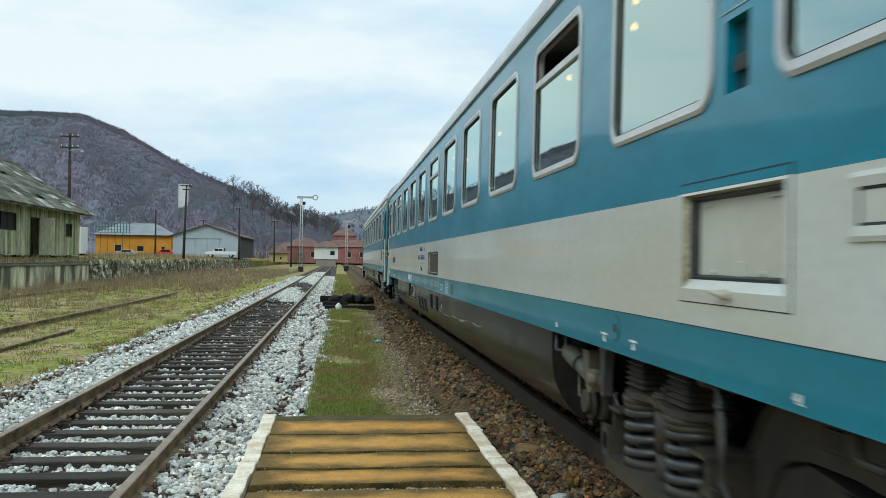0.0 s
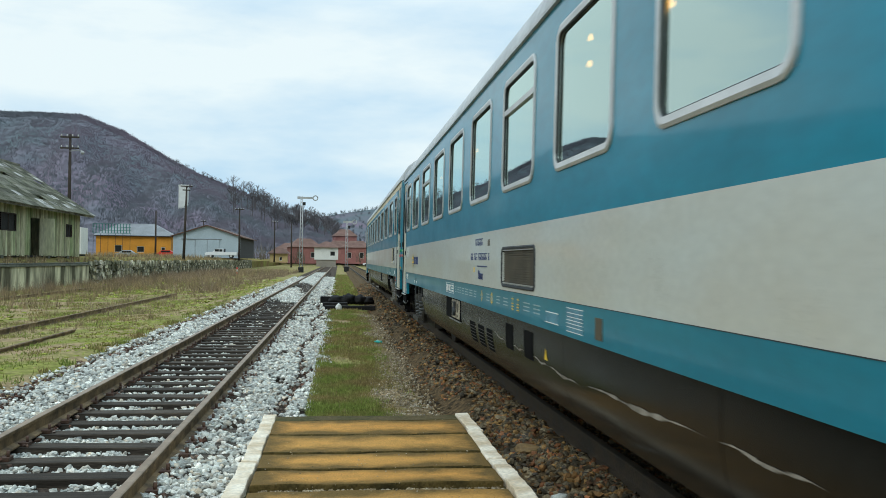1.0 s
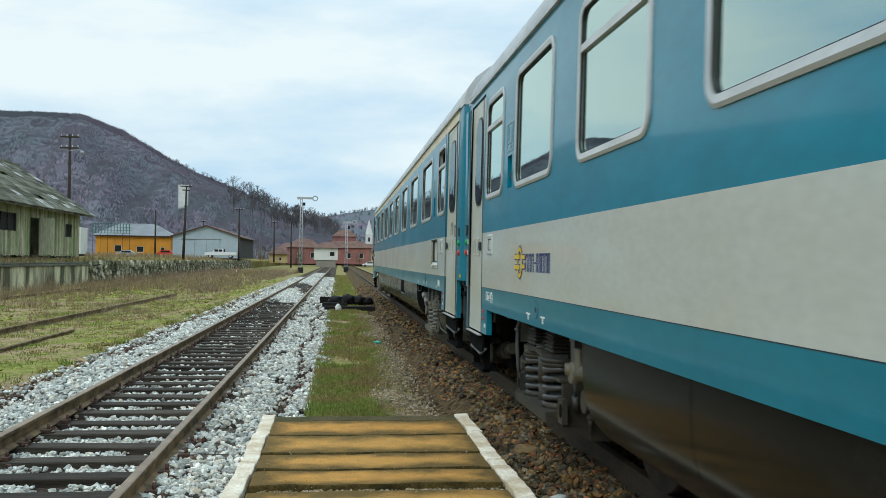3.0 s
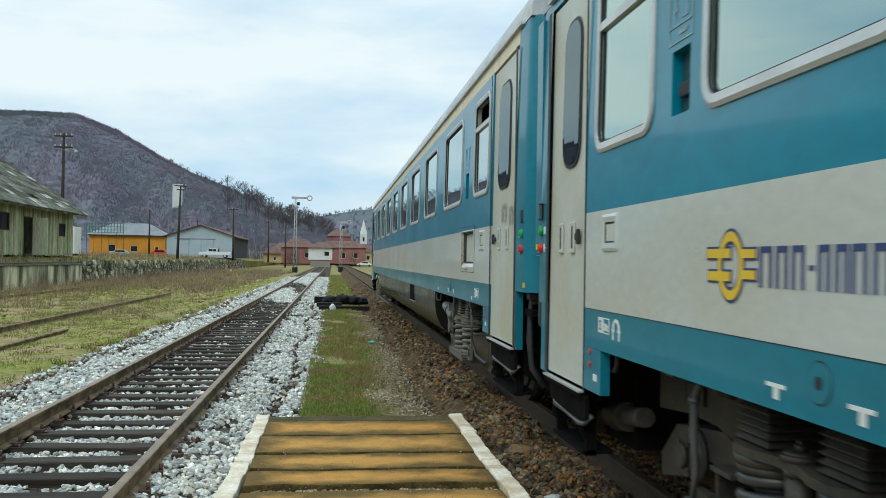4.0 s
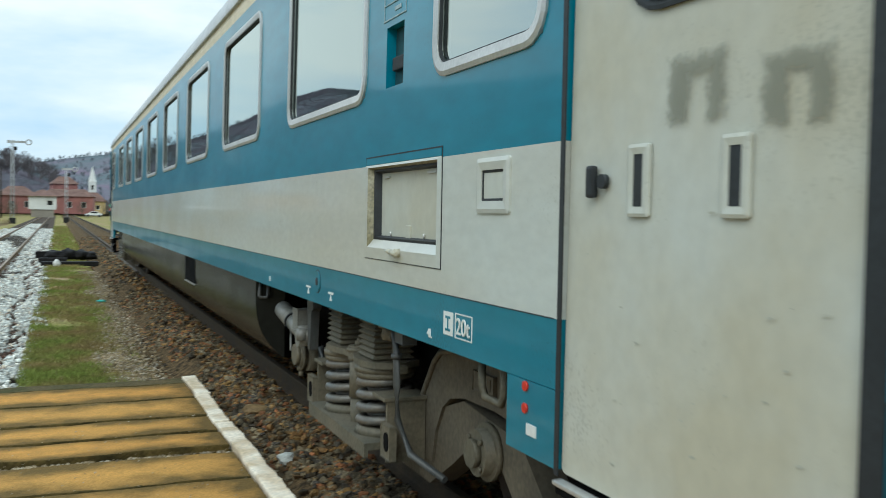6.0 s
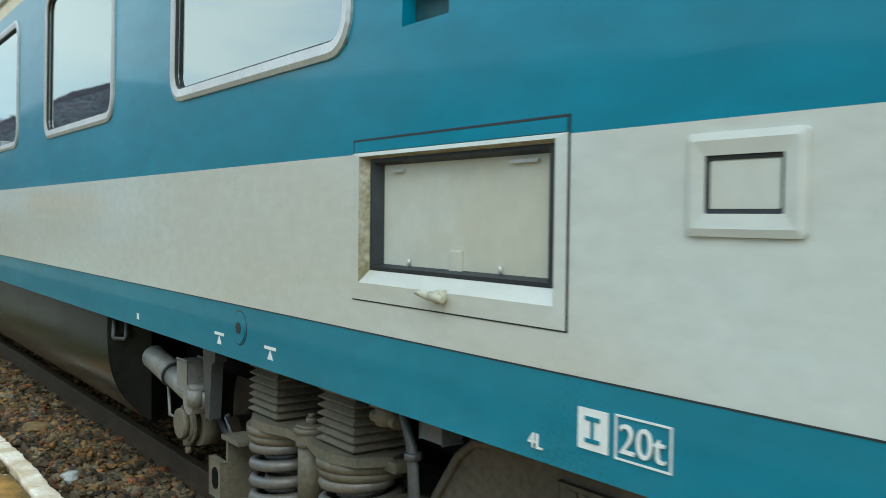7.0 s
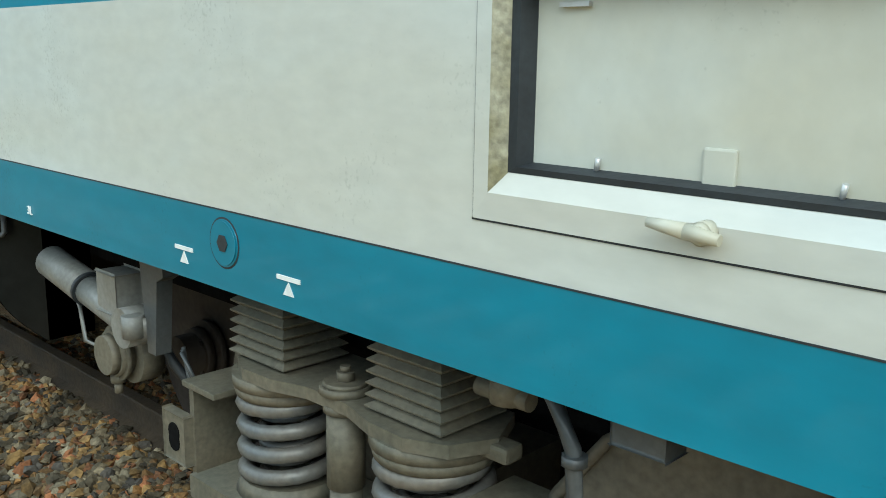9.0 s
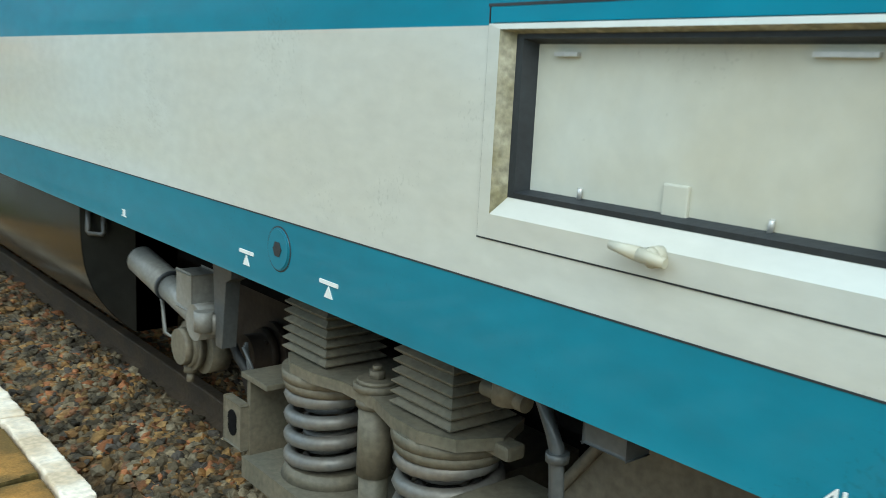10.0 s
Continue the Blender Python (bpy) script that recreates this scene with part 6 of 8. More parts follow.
def second_class_marks(co):
    """The markings that only the second-class coach carries: louvre, number block, sill signs, emblem, socket box."""
    o = 0.1
    for y, z in ((-0.78, 2.82), (0.49, 2.82), (14.12, 2.835), (6.37, 2.96), (6.39, 2.81), (5.08, 2.795), (10.73, 2.82), (3.0, 2.805), (-0.81, 2.945)):
        bm = bmesh.new()
        extrude_outline(bm, [(y - 0.035, z - 0.015), (y + 0.02, z - 0.009), (y + 0.03, z + 0.014), (y + 0.008, z + 0.008), (y, z + 0.024), (y - 0.015, z + 0.02)], -1.37, -1.35)
        part("reading_lamp", bm, M["lamp"], co, "small lit reading lamp")
    lv = part("louvre", ring(7.47 + o, 8.80 + o, 1.43, 1.77, 0.06, 0.026, 0.010, back=0.03), M["rubber"], co, "brown louvre in a rounded black frame")
    part("louvre_back", plate(7.49 + o, 8.78 + o, 1.45, 1.75, 0.05, 0.02, 0.01), M["louvre"], lv)
    for q in range(14):
        z = 1.474 + 0.0185 * q
        part("slat", boxes((-1.399, -1.388, 7.51 + o, 8.76 + o, z, z + 0.013)), M["louvre"], lv)
    for z in (1.462, 1.735):
        part("bright_edge", boxes((-1.415, -1.40, 7.54 + o, 8.74 + o, z, z + 0.006)), M["alu"], lv)
    navy = [(9.78 + o, 10.31 + o, 1.80, 1.87), (9.46 + o, 10.62 + o, 1.655, 1.725)]
    r = random.Random(11)
    for y0, y1, z0, z1 in navy:  # unreadable rows as bars
        y = y1
        while y > y0:
            w = r.uniform(0.05, 0.085)
            ya = max(y0, y - w)
            part("mark_bar", marks([(ya, y, z1 - 0.012, z1), (y - 0.014, y, z0, z1 - 0.013), (ya, ya + 0.012, z0, (z0 + z1) / 2)], 0.003), M["navy"], co)
            y -= w + (0.03 if r.random() < 0.75 else 0.09)
    part("underline", marks([(9.58 + o, 10.18 + o, 1.588, 1.60)], 0.003), M["navy"], co)
    lettering("Bmz", 10.10 + o, 1.465, 0.13, M["navy"], co, width=0.29)
    part("yellow_dot", marks([(10.36 + o, 10.42 + o, 1.53, 1.58)], 0.003), M["yellowmark"], co)
    part("card_holder", marks([(9.44 + o, 9.54 + o, 1.79, 1.85)], 0.003), M["louvre"], co)
    # framed speed sign and a row of small signs on the sill
    fr = [(12.04, 12.79, 1.245, 1.25), (12.04, 12.79, 1.365, 1.37), (12.04, 12.045, 1.245, 1.37), (12.785, 12.79, 1.245, 1.37)]
    part("sign_frame", marks([(a + o, b + o, c, d) for a, b, c, d in fr], 0.003), M["white"], co)
    lettering("200", 12.77 + o, 1.265, 0.12, M["white"], co, width=0.24)
    lettering("RIC", 12.49 + o, 1.265, 0.12, M["white"], co, width=0.20)
    part("sign_bar", marks([(12.08 + o, 12.24 + o, z, z + 0.018) for z in (1.265, 1.298, 1.331)], 0.003), M["white"], co)
    for yy, w, m in ((11.83, 0.07, "white"), (11.62, 0.09, "white"), (11.44, 0.10, "white"), (11.2, 0.16, "white"), (10.92, 0.22, "white"), (10.60, 0.22, "white"), (10.3, 0.14, "white"), (9.86, 0.11, "yellowmark"), (9.5, 0.16, "white"),
                     (9.28, 0.09, "yellowmark"), (8.95, 0.16, "white"), (8.6, 0.2, "white"), (7.75, 0.22, "white"), (7.4, 0.2, "white")):
        if m == "yellowmark":
            sides = 4 if w > 0.1 else 6
            bm = bmesh.new()
            for t in range(sides):
                u, v = 2 * math.pi * t / sides, 2 * math.pi * (t + 1) / sides
                bm.faces.new([bm.verts.new((-1.4135, yy + o + k * 0.052 * math.cos(b + math.pi / 2), 1.305 + k * 0.058 * math.sin(b + math.pi / 2))) for b, k in ((u, 1.0), (v, 1.0), (v, 0.66), (u, 0.66))])
            part("sill_sign", bm, M["yellowmark"], co, "yellow outlined sign")
            part("sign_bar", marks([(yy + o - 0.014, yy + o + 0.014, 1.28, 1.33)], 0.003), M["fadedmark"], co)
            continue
        n = 3
        part("sill_sign", marks([(yy - w / 2 + o, yy + w / 2 + o, 1.275 + q * 0.028, 1.283 + q * 0.028) for q in range(n)], 0.003), M["fadedmark"], co)
    for y in (8.29, 8.07):  # tall yellow plates, their rows of print worn away
        worn = part("yellow_plate", marks([(y - 0.042 + o, y + 0.042 + o, 1.247, 1.362)], 0.002), M["platepaint"], co, "worn yellow printed plate")
        for z in (1.262, 1.285, 1.308, 1.345):
            part("sign_line", marks([(y - 0.040 + o, y + 0.040 + o, z - 0.004, z + 0.004)], 0.0035), M["yellowmark"], worn)
    for y0, y1, zs, thick in ((6.77, 7.12, (1.243, 1.312), 0.006), (6.19, 6.55, (1.225, 1.252, 1.274, 1.294, 1.314, 1.338, 1.366), 0.005)):
        sign = part("grid_sign", marks([(y0 + o, y1 + o, zs[0], zs[-1])], 0.002), M["gridback"], co, "pale printed table on the blue sill")
        for z in zs:
            part("sign_line", marks([(y0 + o, y1 + o, z - thick / 2, z + thick / 2)], 0.0035), M["white"], sign)
    part("small_vent", marks([(5.8 + o, 5.93 + o, 1.225, 1.345)], 0.004), M["louvre"], co)
    # emblem: a yellow ring with wings, and bars for the word beside it
    for out, mt, k0, k1, e in ((0.0030, "navy", 1.09, 0.62, 0.008), (0.0050, "yellowmark", 1.0, 0.72, 0.0)):
        bm = bmesh.new()
        for q in range(36):
            a, b = 2 * math.pi * q / 36, 2 * math.pi * (q + 1) / 36
            bm.faces.new([bm.verts.new((-1.41 - out, 18.19 + k * 0.102 * math.cos(t), 1.645 + k * 0.122 * math.sin(t))) for t, k in ((a, k0), (b, k0), (b, k1), (a, k1))])
        part("emblem_ring", bm, M[mt], co, "yellow ring emblem" if mt != "navy" else "navy edge of the emblem")
        part("emblem_wing", marks([(18.19 - e, 18.385 + e, 1.672 - e, 1.706 + e), (18.19 - e, 18.375 + e, 1.590 - e, 1.624 + e), (18.0 - e, 18.10 + e, 1.672 - e, 1.702 + e), (18.0 - e, 18.10 + e, 1.600 - e, 1.630 + e)], out + 0.0006), M[mt], co)
    for q, (a, w) in enumerate(((17.93, 0.085), (17.82, 0.075), (17.72, 0.075), (17.62, 0.03), (17.57, 0.065), (17.48, 0.065), (17.40, 0.075), (17.30, 0.075), (17.21, 0.06))):
        z0, z1 = (1.575, 1.71) if w > 0.03 else (1.635, 1.65)
        a += 0.045
        bars = [(a - 0.02, a, z0, z1), (a - w, a - w + 0.02, z0, z1), (a - w, a, z1 - 0.02, z1)] if w > 0.03 else [(a - w, a, z0, z1)]
        part("word_bar", marks(bars, 0.003), M["navy"], co)
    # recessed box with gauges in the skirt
    # near-black plate on the skirt stands for a cavity's shade
    part("cavity_shade_plate", boxes((-1.379, -1.36, 11.75, 13.12, 0.925, 1.178)), M["under"], co, "dark plate standing in for a shaded cavity")
    bx = part("socket_box", boxes((-1.384, -1.30, 11.79, 12.52, 0.945, 1.17), bevel=0.01), M["cream"], co, "grimy cream socket box in the skirt")
    part("cavity_edge", boxes((-1.386, -1.36, 11.75, 12.75, 0.910, 0.924)), M["damper"], co, "bare metal edge of the cavity")
    bm = bmesh.new()
    for t in range(20):
        a, b = 2 * math.pi * t / 20, 2 * math.pi * (t + 1) / 20
        bm.faces.new([bm.verts.new((-1.386, 12.42 + k * math.cos(u), 1.07 + k * math.sin(u))) for u, k in ((a, 0.075), (b, 0.075), (b, 0.055), (a, 0.055))])
    part("gauge_ring", bm, M["rubber"], bx)
    bm = bmesh.new()
    rod(bm, (-1.38, 12.17, 1.03), (-1.42, 12.17, 1.03), 0.055, seg=14)
    box(bm, -1.41, -1.38, 12.13, 12.21, 0.99, 1.15, bevel=0.01)
    part("valve", bm, M["rubber"], bx)
    bm = bmesh.new()
    rod(bm, (-1.38, 11.95, 1.08), (-1.392, 11.95, 1.08), 0.055, seg=16)
    rod(bm, (-1.38, 11.95, 0.985), (-1.395, 11.95, 0.985), 0.018, seg=10)
    part("cover", bm, M["louvre"], bx)
    # dark patches on the skirt, painted for the shade in its openings
    for y0, y1, z0, z1 in ((8.44, 8.77, 0.94, 1.1), (7.67, 8.0, 0.94, 1.1), (10.52, 10.89, 0.82, 0.98), (9.96, 10.31, 0.82, 0.98), (9.45, 9.78, 0.82, 0.98)):
        vent = part("skirt_vent", skirt_mark(y0 + o, y1 + o, z0 - 0.03, z1 + 0.02), M["under"], co, "dark patch standing in for a shaded vent")
        for q in range(5 if y0 > 9 else 0):  # the two near the triangle are plain dark patches
            z = z0 + 0.034 * q
            part("vent_bar", boxes((skirt_x(z) - 0.006, skirt_x(z) + 0.004, y0 + o, y1 + o, z, z + 0.006)), M["darksteel"], vent)
    r = random.Random(31)
    for ya, za, yb, zb, w in ((11.55, 0.985, 10.98, 0.925, 0.016), (10.34, 1.075, 10.27, 1.03, 0.026), (10.72, 0.985, 10.56, 0.945, 0.010), (6.3, 0.93, 4.62, 0.965, 0.018), (4.5, 0.972, 3.75, 0.978, 0.012),
                              (9.38 + o, 1.0, 8.79 + o, 0.95, 0.012), (8.43 + o, 0.953, 8.01 + o, 0.95, 0.014), (7.66 + o, 0.945, 7.22 + o, 0.925, 0.014), (7.24 + o, 0.928, 6.42 + o, 0.905, 0.014)):
        bm = bmesh.new()  # ragged pale streaks; the long ones paint the white kerb's reflection
        n = 26
        rows = []
        for q in range(n + 1):
            t = q / n
            y, z = ya + (yb - ya) * t, za + (zb - za) * t + 0.008 * math.sin(9 * t)
            e = w * math.sin(math.pi * min(1, max(0.04, t))) * r.uniform(0.15, 1.0)
            rows.append([bm.verts.new((skirt_x(z + k * e) - 0.0025, y, z + k * e)) for k in (-1, 1)])
        for p0, p1 in zip(rows, rows[1:]):
            bm.faces.new((p0[0], p0[1], p1[1], p1[0]))
        part("skirt_streak", bm, M["skirt_streak"], co, "pale streak painted on the dark skirt")
    part("warning_triangle", skirt_mark(7.31, 7.41, 0.965, 1.045, 0.003, 0.0), M["yellowmark"], co)
    # far-end signs beside the door
    part("lifting_sign", marks([(19.70, 19.775, 1.285, 1.365)], 0.003), M["white"], co)
    part("lifting_letter", marks([(19.732, 19.742, 1.30, 1.35), (19.722, 19.752, 1.30, 1.308), (19.722, 19.752, 1.342, 1.35)], 0.005), M["navy"], co)
    part("sign_frame", marks([(19.59, 19.69, 1.285, 1.29), (19.59, 19.69, 1.36, 1.365), (19.59, 19.594, 1.29, 1.36), (19.686, 19.69, 1.29, 1.36)], 0.003), M["white"], co)
    lettering("20t", 19.68, 1.30, 0.055, M["white"], co, width=0.08)
    arch = [(19.48 + 0.045 * math.cos(k * math.pi / 8), 1.318 + 0.045 * math.sin(k * math.pi / 8)) for k in range(9)]
    part("hump_sign", marks([(y - 0.011, y + 0.011, z - 0.008, z + 0.008) for y, z in arch] + [(19.415, 19.455, 1.305, 1.318), (19.505, 19.545, 1.305, 1.318), (19.425, 19.44, 1.265, 1.345), (19.52, 19.535, 1.265, 1.345)], 0.003), M["white"], co)
    bm = bmesh.new()
    rod(bm, (-1.405, 17.6, 1.31), (-1.414, 17.6, 1.31), 0.06, seg=24)
    cap = part("jack_cap", bm, M["teal"], co)
    bm = bmesh.new()
    rod(bm, (-1.414, 17.6, 1.31), (-1.4165, 17.6, 1.31), 0.022, seg=6)
    part("socket", bm, M["rubber"], cap)
    bm = bmesh.new()
    rod(bm, (-1.409, 17.6, 1.31), (-1.4112, 17.6, 1.31), 0.066, seg=24)
    part("cap_seam", bm, M["rubber"], cap)
    bm = bmesh.new()  # actuator of the folding step
    rod(bm, (-1.06, 20.66, 0.69), (-1.20, 20.66, 0.69), 0.10, seg=18)
    rod(bm, (-1.12, 20.62, 0.70), (-1.12, 19.85, 0.82), 0.055, seg=14)
    rod(bm, (-1.12, 20.3, 0.75), (-1.12, 20.1, 0.78), 0.085, seg=14)
    part("step_actuator", bm, M["darksteel"], co, "grimy cylinder below the door")
    part("lifting_mark", marks([(17.80, 17.92, 1.262, 1.275), (17.84, 17.87, 1.225, 1.262)], 0.003), M["white"], co)
    part("lifting_mark", marks([(17.33, 17.45, 1.262, 1.275), (17.37, 17.40, 1.225, 1.262)], 0.003), M["white"], co)


second_class_marks(coach_a)


def first_class_marks(co):
    # another near-black plate in place of a shaded cavity
    part("cavity_shade_plate", boxes((-1.379, -1.36, 4.5, 5.3, 0.9, 1.17)), M["under"], co, "dark plate standing in for a shaded cavity")
    part("cavity_edge", boxes((-1.381, -1.37, 4.5, 5.3, 0.885, 0.9)), M["alu"], co)
    # ghost of removed signs on the door
    r = random.Random(21)
    for y1, y0, z0, z1 in ((-3.82, -4.06, 1.92, 2.10), (-4.15, -4.36, 1.89, 2.06)):
        bm = bmesh.new()
        bm.faces.new([bm.verts.new((-half_width(z) + 0.0112, y, z)) for y, z in ((y1, z0), (y0, z0), (y0, z1), (y1, z1))][::-1])
        part("door_stain", bm, M["rubbed"], co, "grey rubbed-out patch")
    # smears of dirt on the lower door
    bm = bmesh.new()
    for k in range(30):
        y, z, e = r.uniform(-4.42, -3.42), 0.98 + 0.75 * r.random() ** 1.6, r.uniform(0.002, 0.006)
        tilt = r.uniform(-0.5, 0.3)
        bm.faces.new([bm.verts.new((-half_width(z) + 0.0110, y + e * 2.2 * math.cos(q * math.pi / 3), z + e * 0.6 * math.sin(q * math.pi / 3) + tilt * e * math.cos(q * math.pi / 3))) for q in range(6)][::-1])
    part("door_smear", bm, M["stain"], co)


first_class_marks(coach_b)


# ---- the old sidings and the loading dock ----
def bare_rails(x, z, y0, near_end, far_end):
    tr = thing("railway_track", pose(x, 0, z), "overgrown rusty siding rails in grass", "railway track", kind="structure")
    for sx in (-0.7525, 0.7525):
        bm = bmesh.new()
        extrude_outline(bm, [(sx + a, b - (0.05 if sx > 0 else 0.02)) for a, b in RAIL], y0, near_end if sx > 0 else far_end, "y")
        part("rail", bm, M["rust"], tr)
    return tr


bare_rails(-7.02, -0.10, 10, 22.5, 45)
bare_rails(-12.75, -0.09, 20, 24, 130)


def yard(az, dist, z=0.0, turn=0.0):
    """A pose at an azimuth (degrees, clockwise from the track) and distance."""
    a = radians(az)
    return pose(dist * math.sin(a), dist * math.cos(a), z, 0, 0, turn)


def make_dock():
    dk = thing("loading_dock", pose(0, 0, 0), "old raised loading dock with a stained stone retaining wall", "loading dock", kind="structure")
    bm = bmesh.new()
    extrude_outline(bm, [(-140, -0.6), (-140, 1.6), (-30, 1.6), (-20.5, 1.5), (-18.4, 1.12), (-17.0, 1.02), (-17.0, -0.6)], 10, 330, "y")
    part("fill", bm, M["farfield"], dk, "grassy top of the dock")
    part("concrete_face", boxes((-17.06, -16.94, 10, 64, -0.6, 0.98)), M["mortar"], dk, "stained concrete face")
    part("coping", boxes((-17.5, -16.84, 10, 64, 0.98, 1.08), bevel=0.02), M["stonewall"], dk)
    r = random.Random(4)
    bm = bmesh.new()
    z = -0.55
    while z < 1.0:
        h = r.uniform(0.2, 0.3)
        y = 64.0
        while y < 180:
            w = r.uniform(0.22, 0.62)
            x1, zo = -16.92 + r.uniform(-0.06, 0.06), r.uniform(-0.06, 0.06)
            f8 = [bm.verts.new((x, yy + r.uniform(-0.06, 0.06), zz + zo + r.uniform(-0.05, 0.05))) for x in (-17.05, x1) for yy, zz in ((y + 0.02, z + 0.02), (y + w - 0.02, z + 0.02), (y + w - 0.02, z + h - 0.02), (y + 0.02, z + h - 0.02))]
            for q in ((0, 3, 2, 1), (4, 5, 6, 7), (0, 1, 5, 4), (1, 2, 6, 5), (2, 3, 7, 6), (3, 0, 4, 7)):
                bm.faces.new([f8[i] for i in q])
            y += w
        z += h
    ob = part("wall_stone", bm, M["stonefar"], dk, "rough grey retaining wall stones")
    ob["kind"] = "stuff"
    part("wall_core", boxes((-17.2, -17.0, 64, 180, -0.6, 1.0)), M["mortar"], dk)


make_dock()


def warehouse():
    wh = thing("goods_shed", pose(-20.0, 0, 0), "derelict goods shed with peeling green boards and a mossy roof", "shed")
    y0, y1, z0, ze = 38.0, 72.6, 1.62, 4.95
    dw, wins = (61.5, 63.3, 1.62, 4.1), [(69.2, 70.6, 3.0, 3.95), (56.2, 58.8, 3.1, 4.2), (47, 50, 3.1, 4.2)]
    holes = [dw] + wins
    bm = bmesh.new()
    r = random.Random(9)
    y = y0
    while y < y1:  # upright boards with battens, cut at the openings
        w = 0.2
        segs = [(z0, ze)]
        for h in holes:
            if y + w > h[0] and y < h[1]:
                segs = [s for a, b in segs for s in ((a, min(b, h[2])), (max(a, h[3]), b)) if s[1] - s[0] > 0.05]
        for a, b in segs:
            d = r.uniform(0, 0.02)
            box(bm, -0.08, -0.02 + d, y, y + w - 0.01, a - (r.uniform(0, 0.08) if a == z0 else 0), b)
            box(bm, -0.03, 0.035, y + w - 0.035, y + w + 0.015, a, b)
        y += w
    part("boarding", bm, M["plankfar"], wh, "faded green upright boards with battens")
    bm = bmesh.new()
    x = -0.1
    while x > -9.9:
        box(bm, x - 0.19, x, y1 - 0.06, y1 + r.uniform(0, 0.02), z0, ze + (4.8 - abs(x + 5)) * 0.7)
        x -= 0.2
    part("gable_boarding", bm, M["plankfar"], wh)
    part("back_wall", boxes((-10, -9.9, y0, y1, z0, ze), (-10, 0, y0, y0 + 0.1, z0, ze), (-9.9, -0.1, y0, y1, z0 - 0.1, z0)), M["darkhole"], wh)
    bm = bmesh.new()
    rows = 12
    for sgn in (1, -1):
        for k in range(rows):  # lapped courses
            xa, xb = -5 + sgn * 5.9 * (k / rows), -5 + sgn * 5.9 * ((k + 1.12) / rows)
            za, zb = 8.6 - 3.85 * k / rows, 8.6 - 3.85 * (k + 1.12) / rows
            yy = y0 - 0.6
            while yy < y1 + 1.1:
                w = 1.45
                lift = r.uniform(0.0, 0.03)
                o = [(xa, za), (xb, zb + lift), (xb, zb + 0.05 + lift), (xa, za + 0.05)]
                if r.random() > 0.02:
                    extrude_outline(bm, o, yy, min(yy + w - 0.01, y1 + 1.1), "y")
                yy += w
    part("roof", bm, M["shinglefar"], wh, "mossy tiled roof with slipped tiles")
    part("ridge", boxes((-5.15, -4.85, y0 - 0.6, y1 + 1.1, 8.58, 8.72)), M["shinglefar"], wh)
    part("eaves_board", boxes((0.72, 0.78, y0 - 0.6, y1 + 1.1, 4.62, 4.8)), M["paleboard"], wh, "broken pale eaves board")
    part("open_door", boxes((0.0, 0.95, dw[1], dw[1] + 0.06, z0, dw[3])), M["plankfar"], wh, "green shed door standing open")
    for a, b, c, d in wins:
        wn = part("window", boxes((-0.03, 0.03, a, b, c, c + 0.08), (-0.03, 0.03, a, b, d - 0.08, d), (-0.03, 0.03, a, a + 0.08, c, d), (-0.03, 0.03, b - 0.08, b, c, d), (-0.03, 0.02, (a + b) / 2 - 0.03, (a + b) / 2 + 0.03, c, d)), M["woodpole"], wh)
        part("pane", boxes((-0.09, -0.07, a, b, c, d)), M["darkhole"], wn)
    for yy in np.arange(y0 + 1, y1, 4.4):
        part("pier", boxes((-0.5, 0.0, yy - 0.25, yy + 0.25, 1.0, 1.62)), M["stonewall"], wh)
    part("loading_edge", boxes((0.0, 3.0, y0, 68, 1.0, 1.16)), M["stonewall"], wh)
    bm = bmesh.new()
    box(bm, -5.5, -4.7, 52, 52.8, 8.2, 10.2)
    part("chimney", bm, M["brickred"], wh, "red brick chimney")


warehouse()


def gable_house(name, m, w, d, h, rise, wall, roof, label, windows=(), over=0.4, hip=False, category="house", sidewall=None):
    """A house with its front at y = 0, facing -y; windows: (x0, x1, z0, z1)."""
    ho = thing(name, m, label, category)
    bm = bmesh.new()
    xs = sorted({-w / 2, w / 2, *[v for q in windows for v in q[:2]]})
    zs = sorted({0.0, h, *[v for q in windows for v in q[2:]]})
    for i in range(len(xs) - 1):
        for j in range(len(zs) - 1):
            cx, cz = (xs[i] + xs[i + 1]) / 2, (zs[j] + zs[j + 1]) / 2
            if not any(q[0] < cx < q[1] and q[2] < cz < q[3] for q in windows):
                box(bm, xs[i], xs[i + 1], 0, 0.3, zs[j], zs[j + 1])
    bmesh.ops.remove_doubles(bm, verts=bm.verts[:], dist=0.001)
    part("front_wall", bm, wall, ho)
    part("wall", boxes((-w / 2, -w / 2 + 0.3, 0.3, d, 0, h), (w / 2 - 0.3, w / 2, 0.3, d, 0, h), (-w / 2 + 0.3, w / 2 - 0.3, d - 0.3, d, 0, h)), sidewall or wall, ho)
    for q in windows:
        wn = part("window", boxes((q[0], q[1], 0.06, 0.12, q[2], q[2] + 0.08), (q[0], q[1], 0.06, 0.12, q[3] - 0.08, q[3]), (q[0], q[0] + 0.08, 0.06, 0.12, q[2] + 0.08, q[3] - 0.08), (q[1] - 0.08, q[1], 0.06, 0.12, q[2] + 0.08, q[3] - 0.08)), M["plaster"], ho)
        part("pane", boxes((q[0], q[1], 0.13, 0.16, q[2], q[3])), M["darkhole"], wn)
    return ho


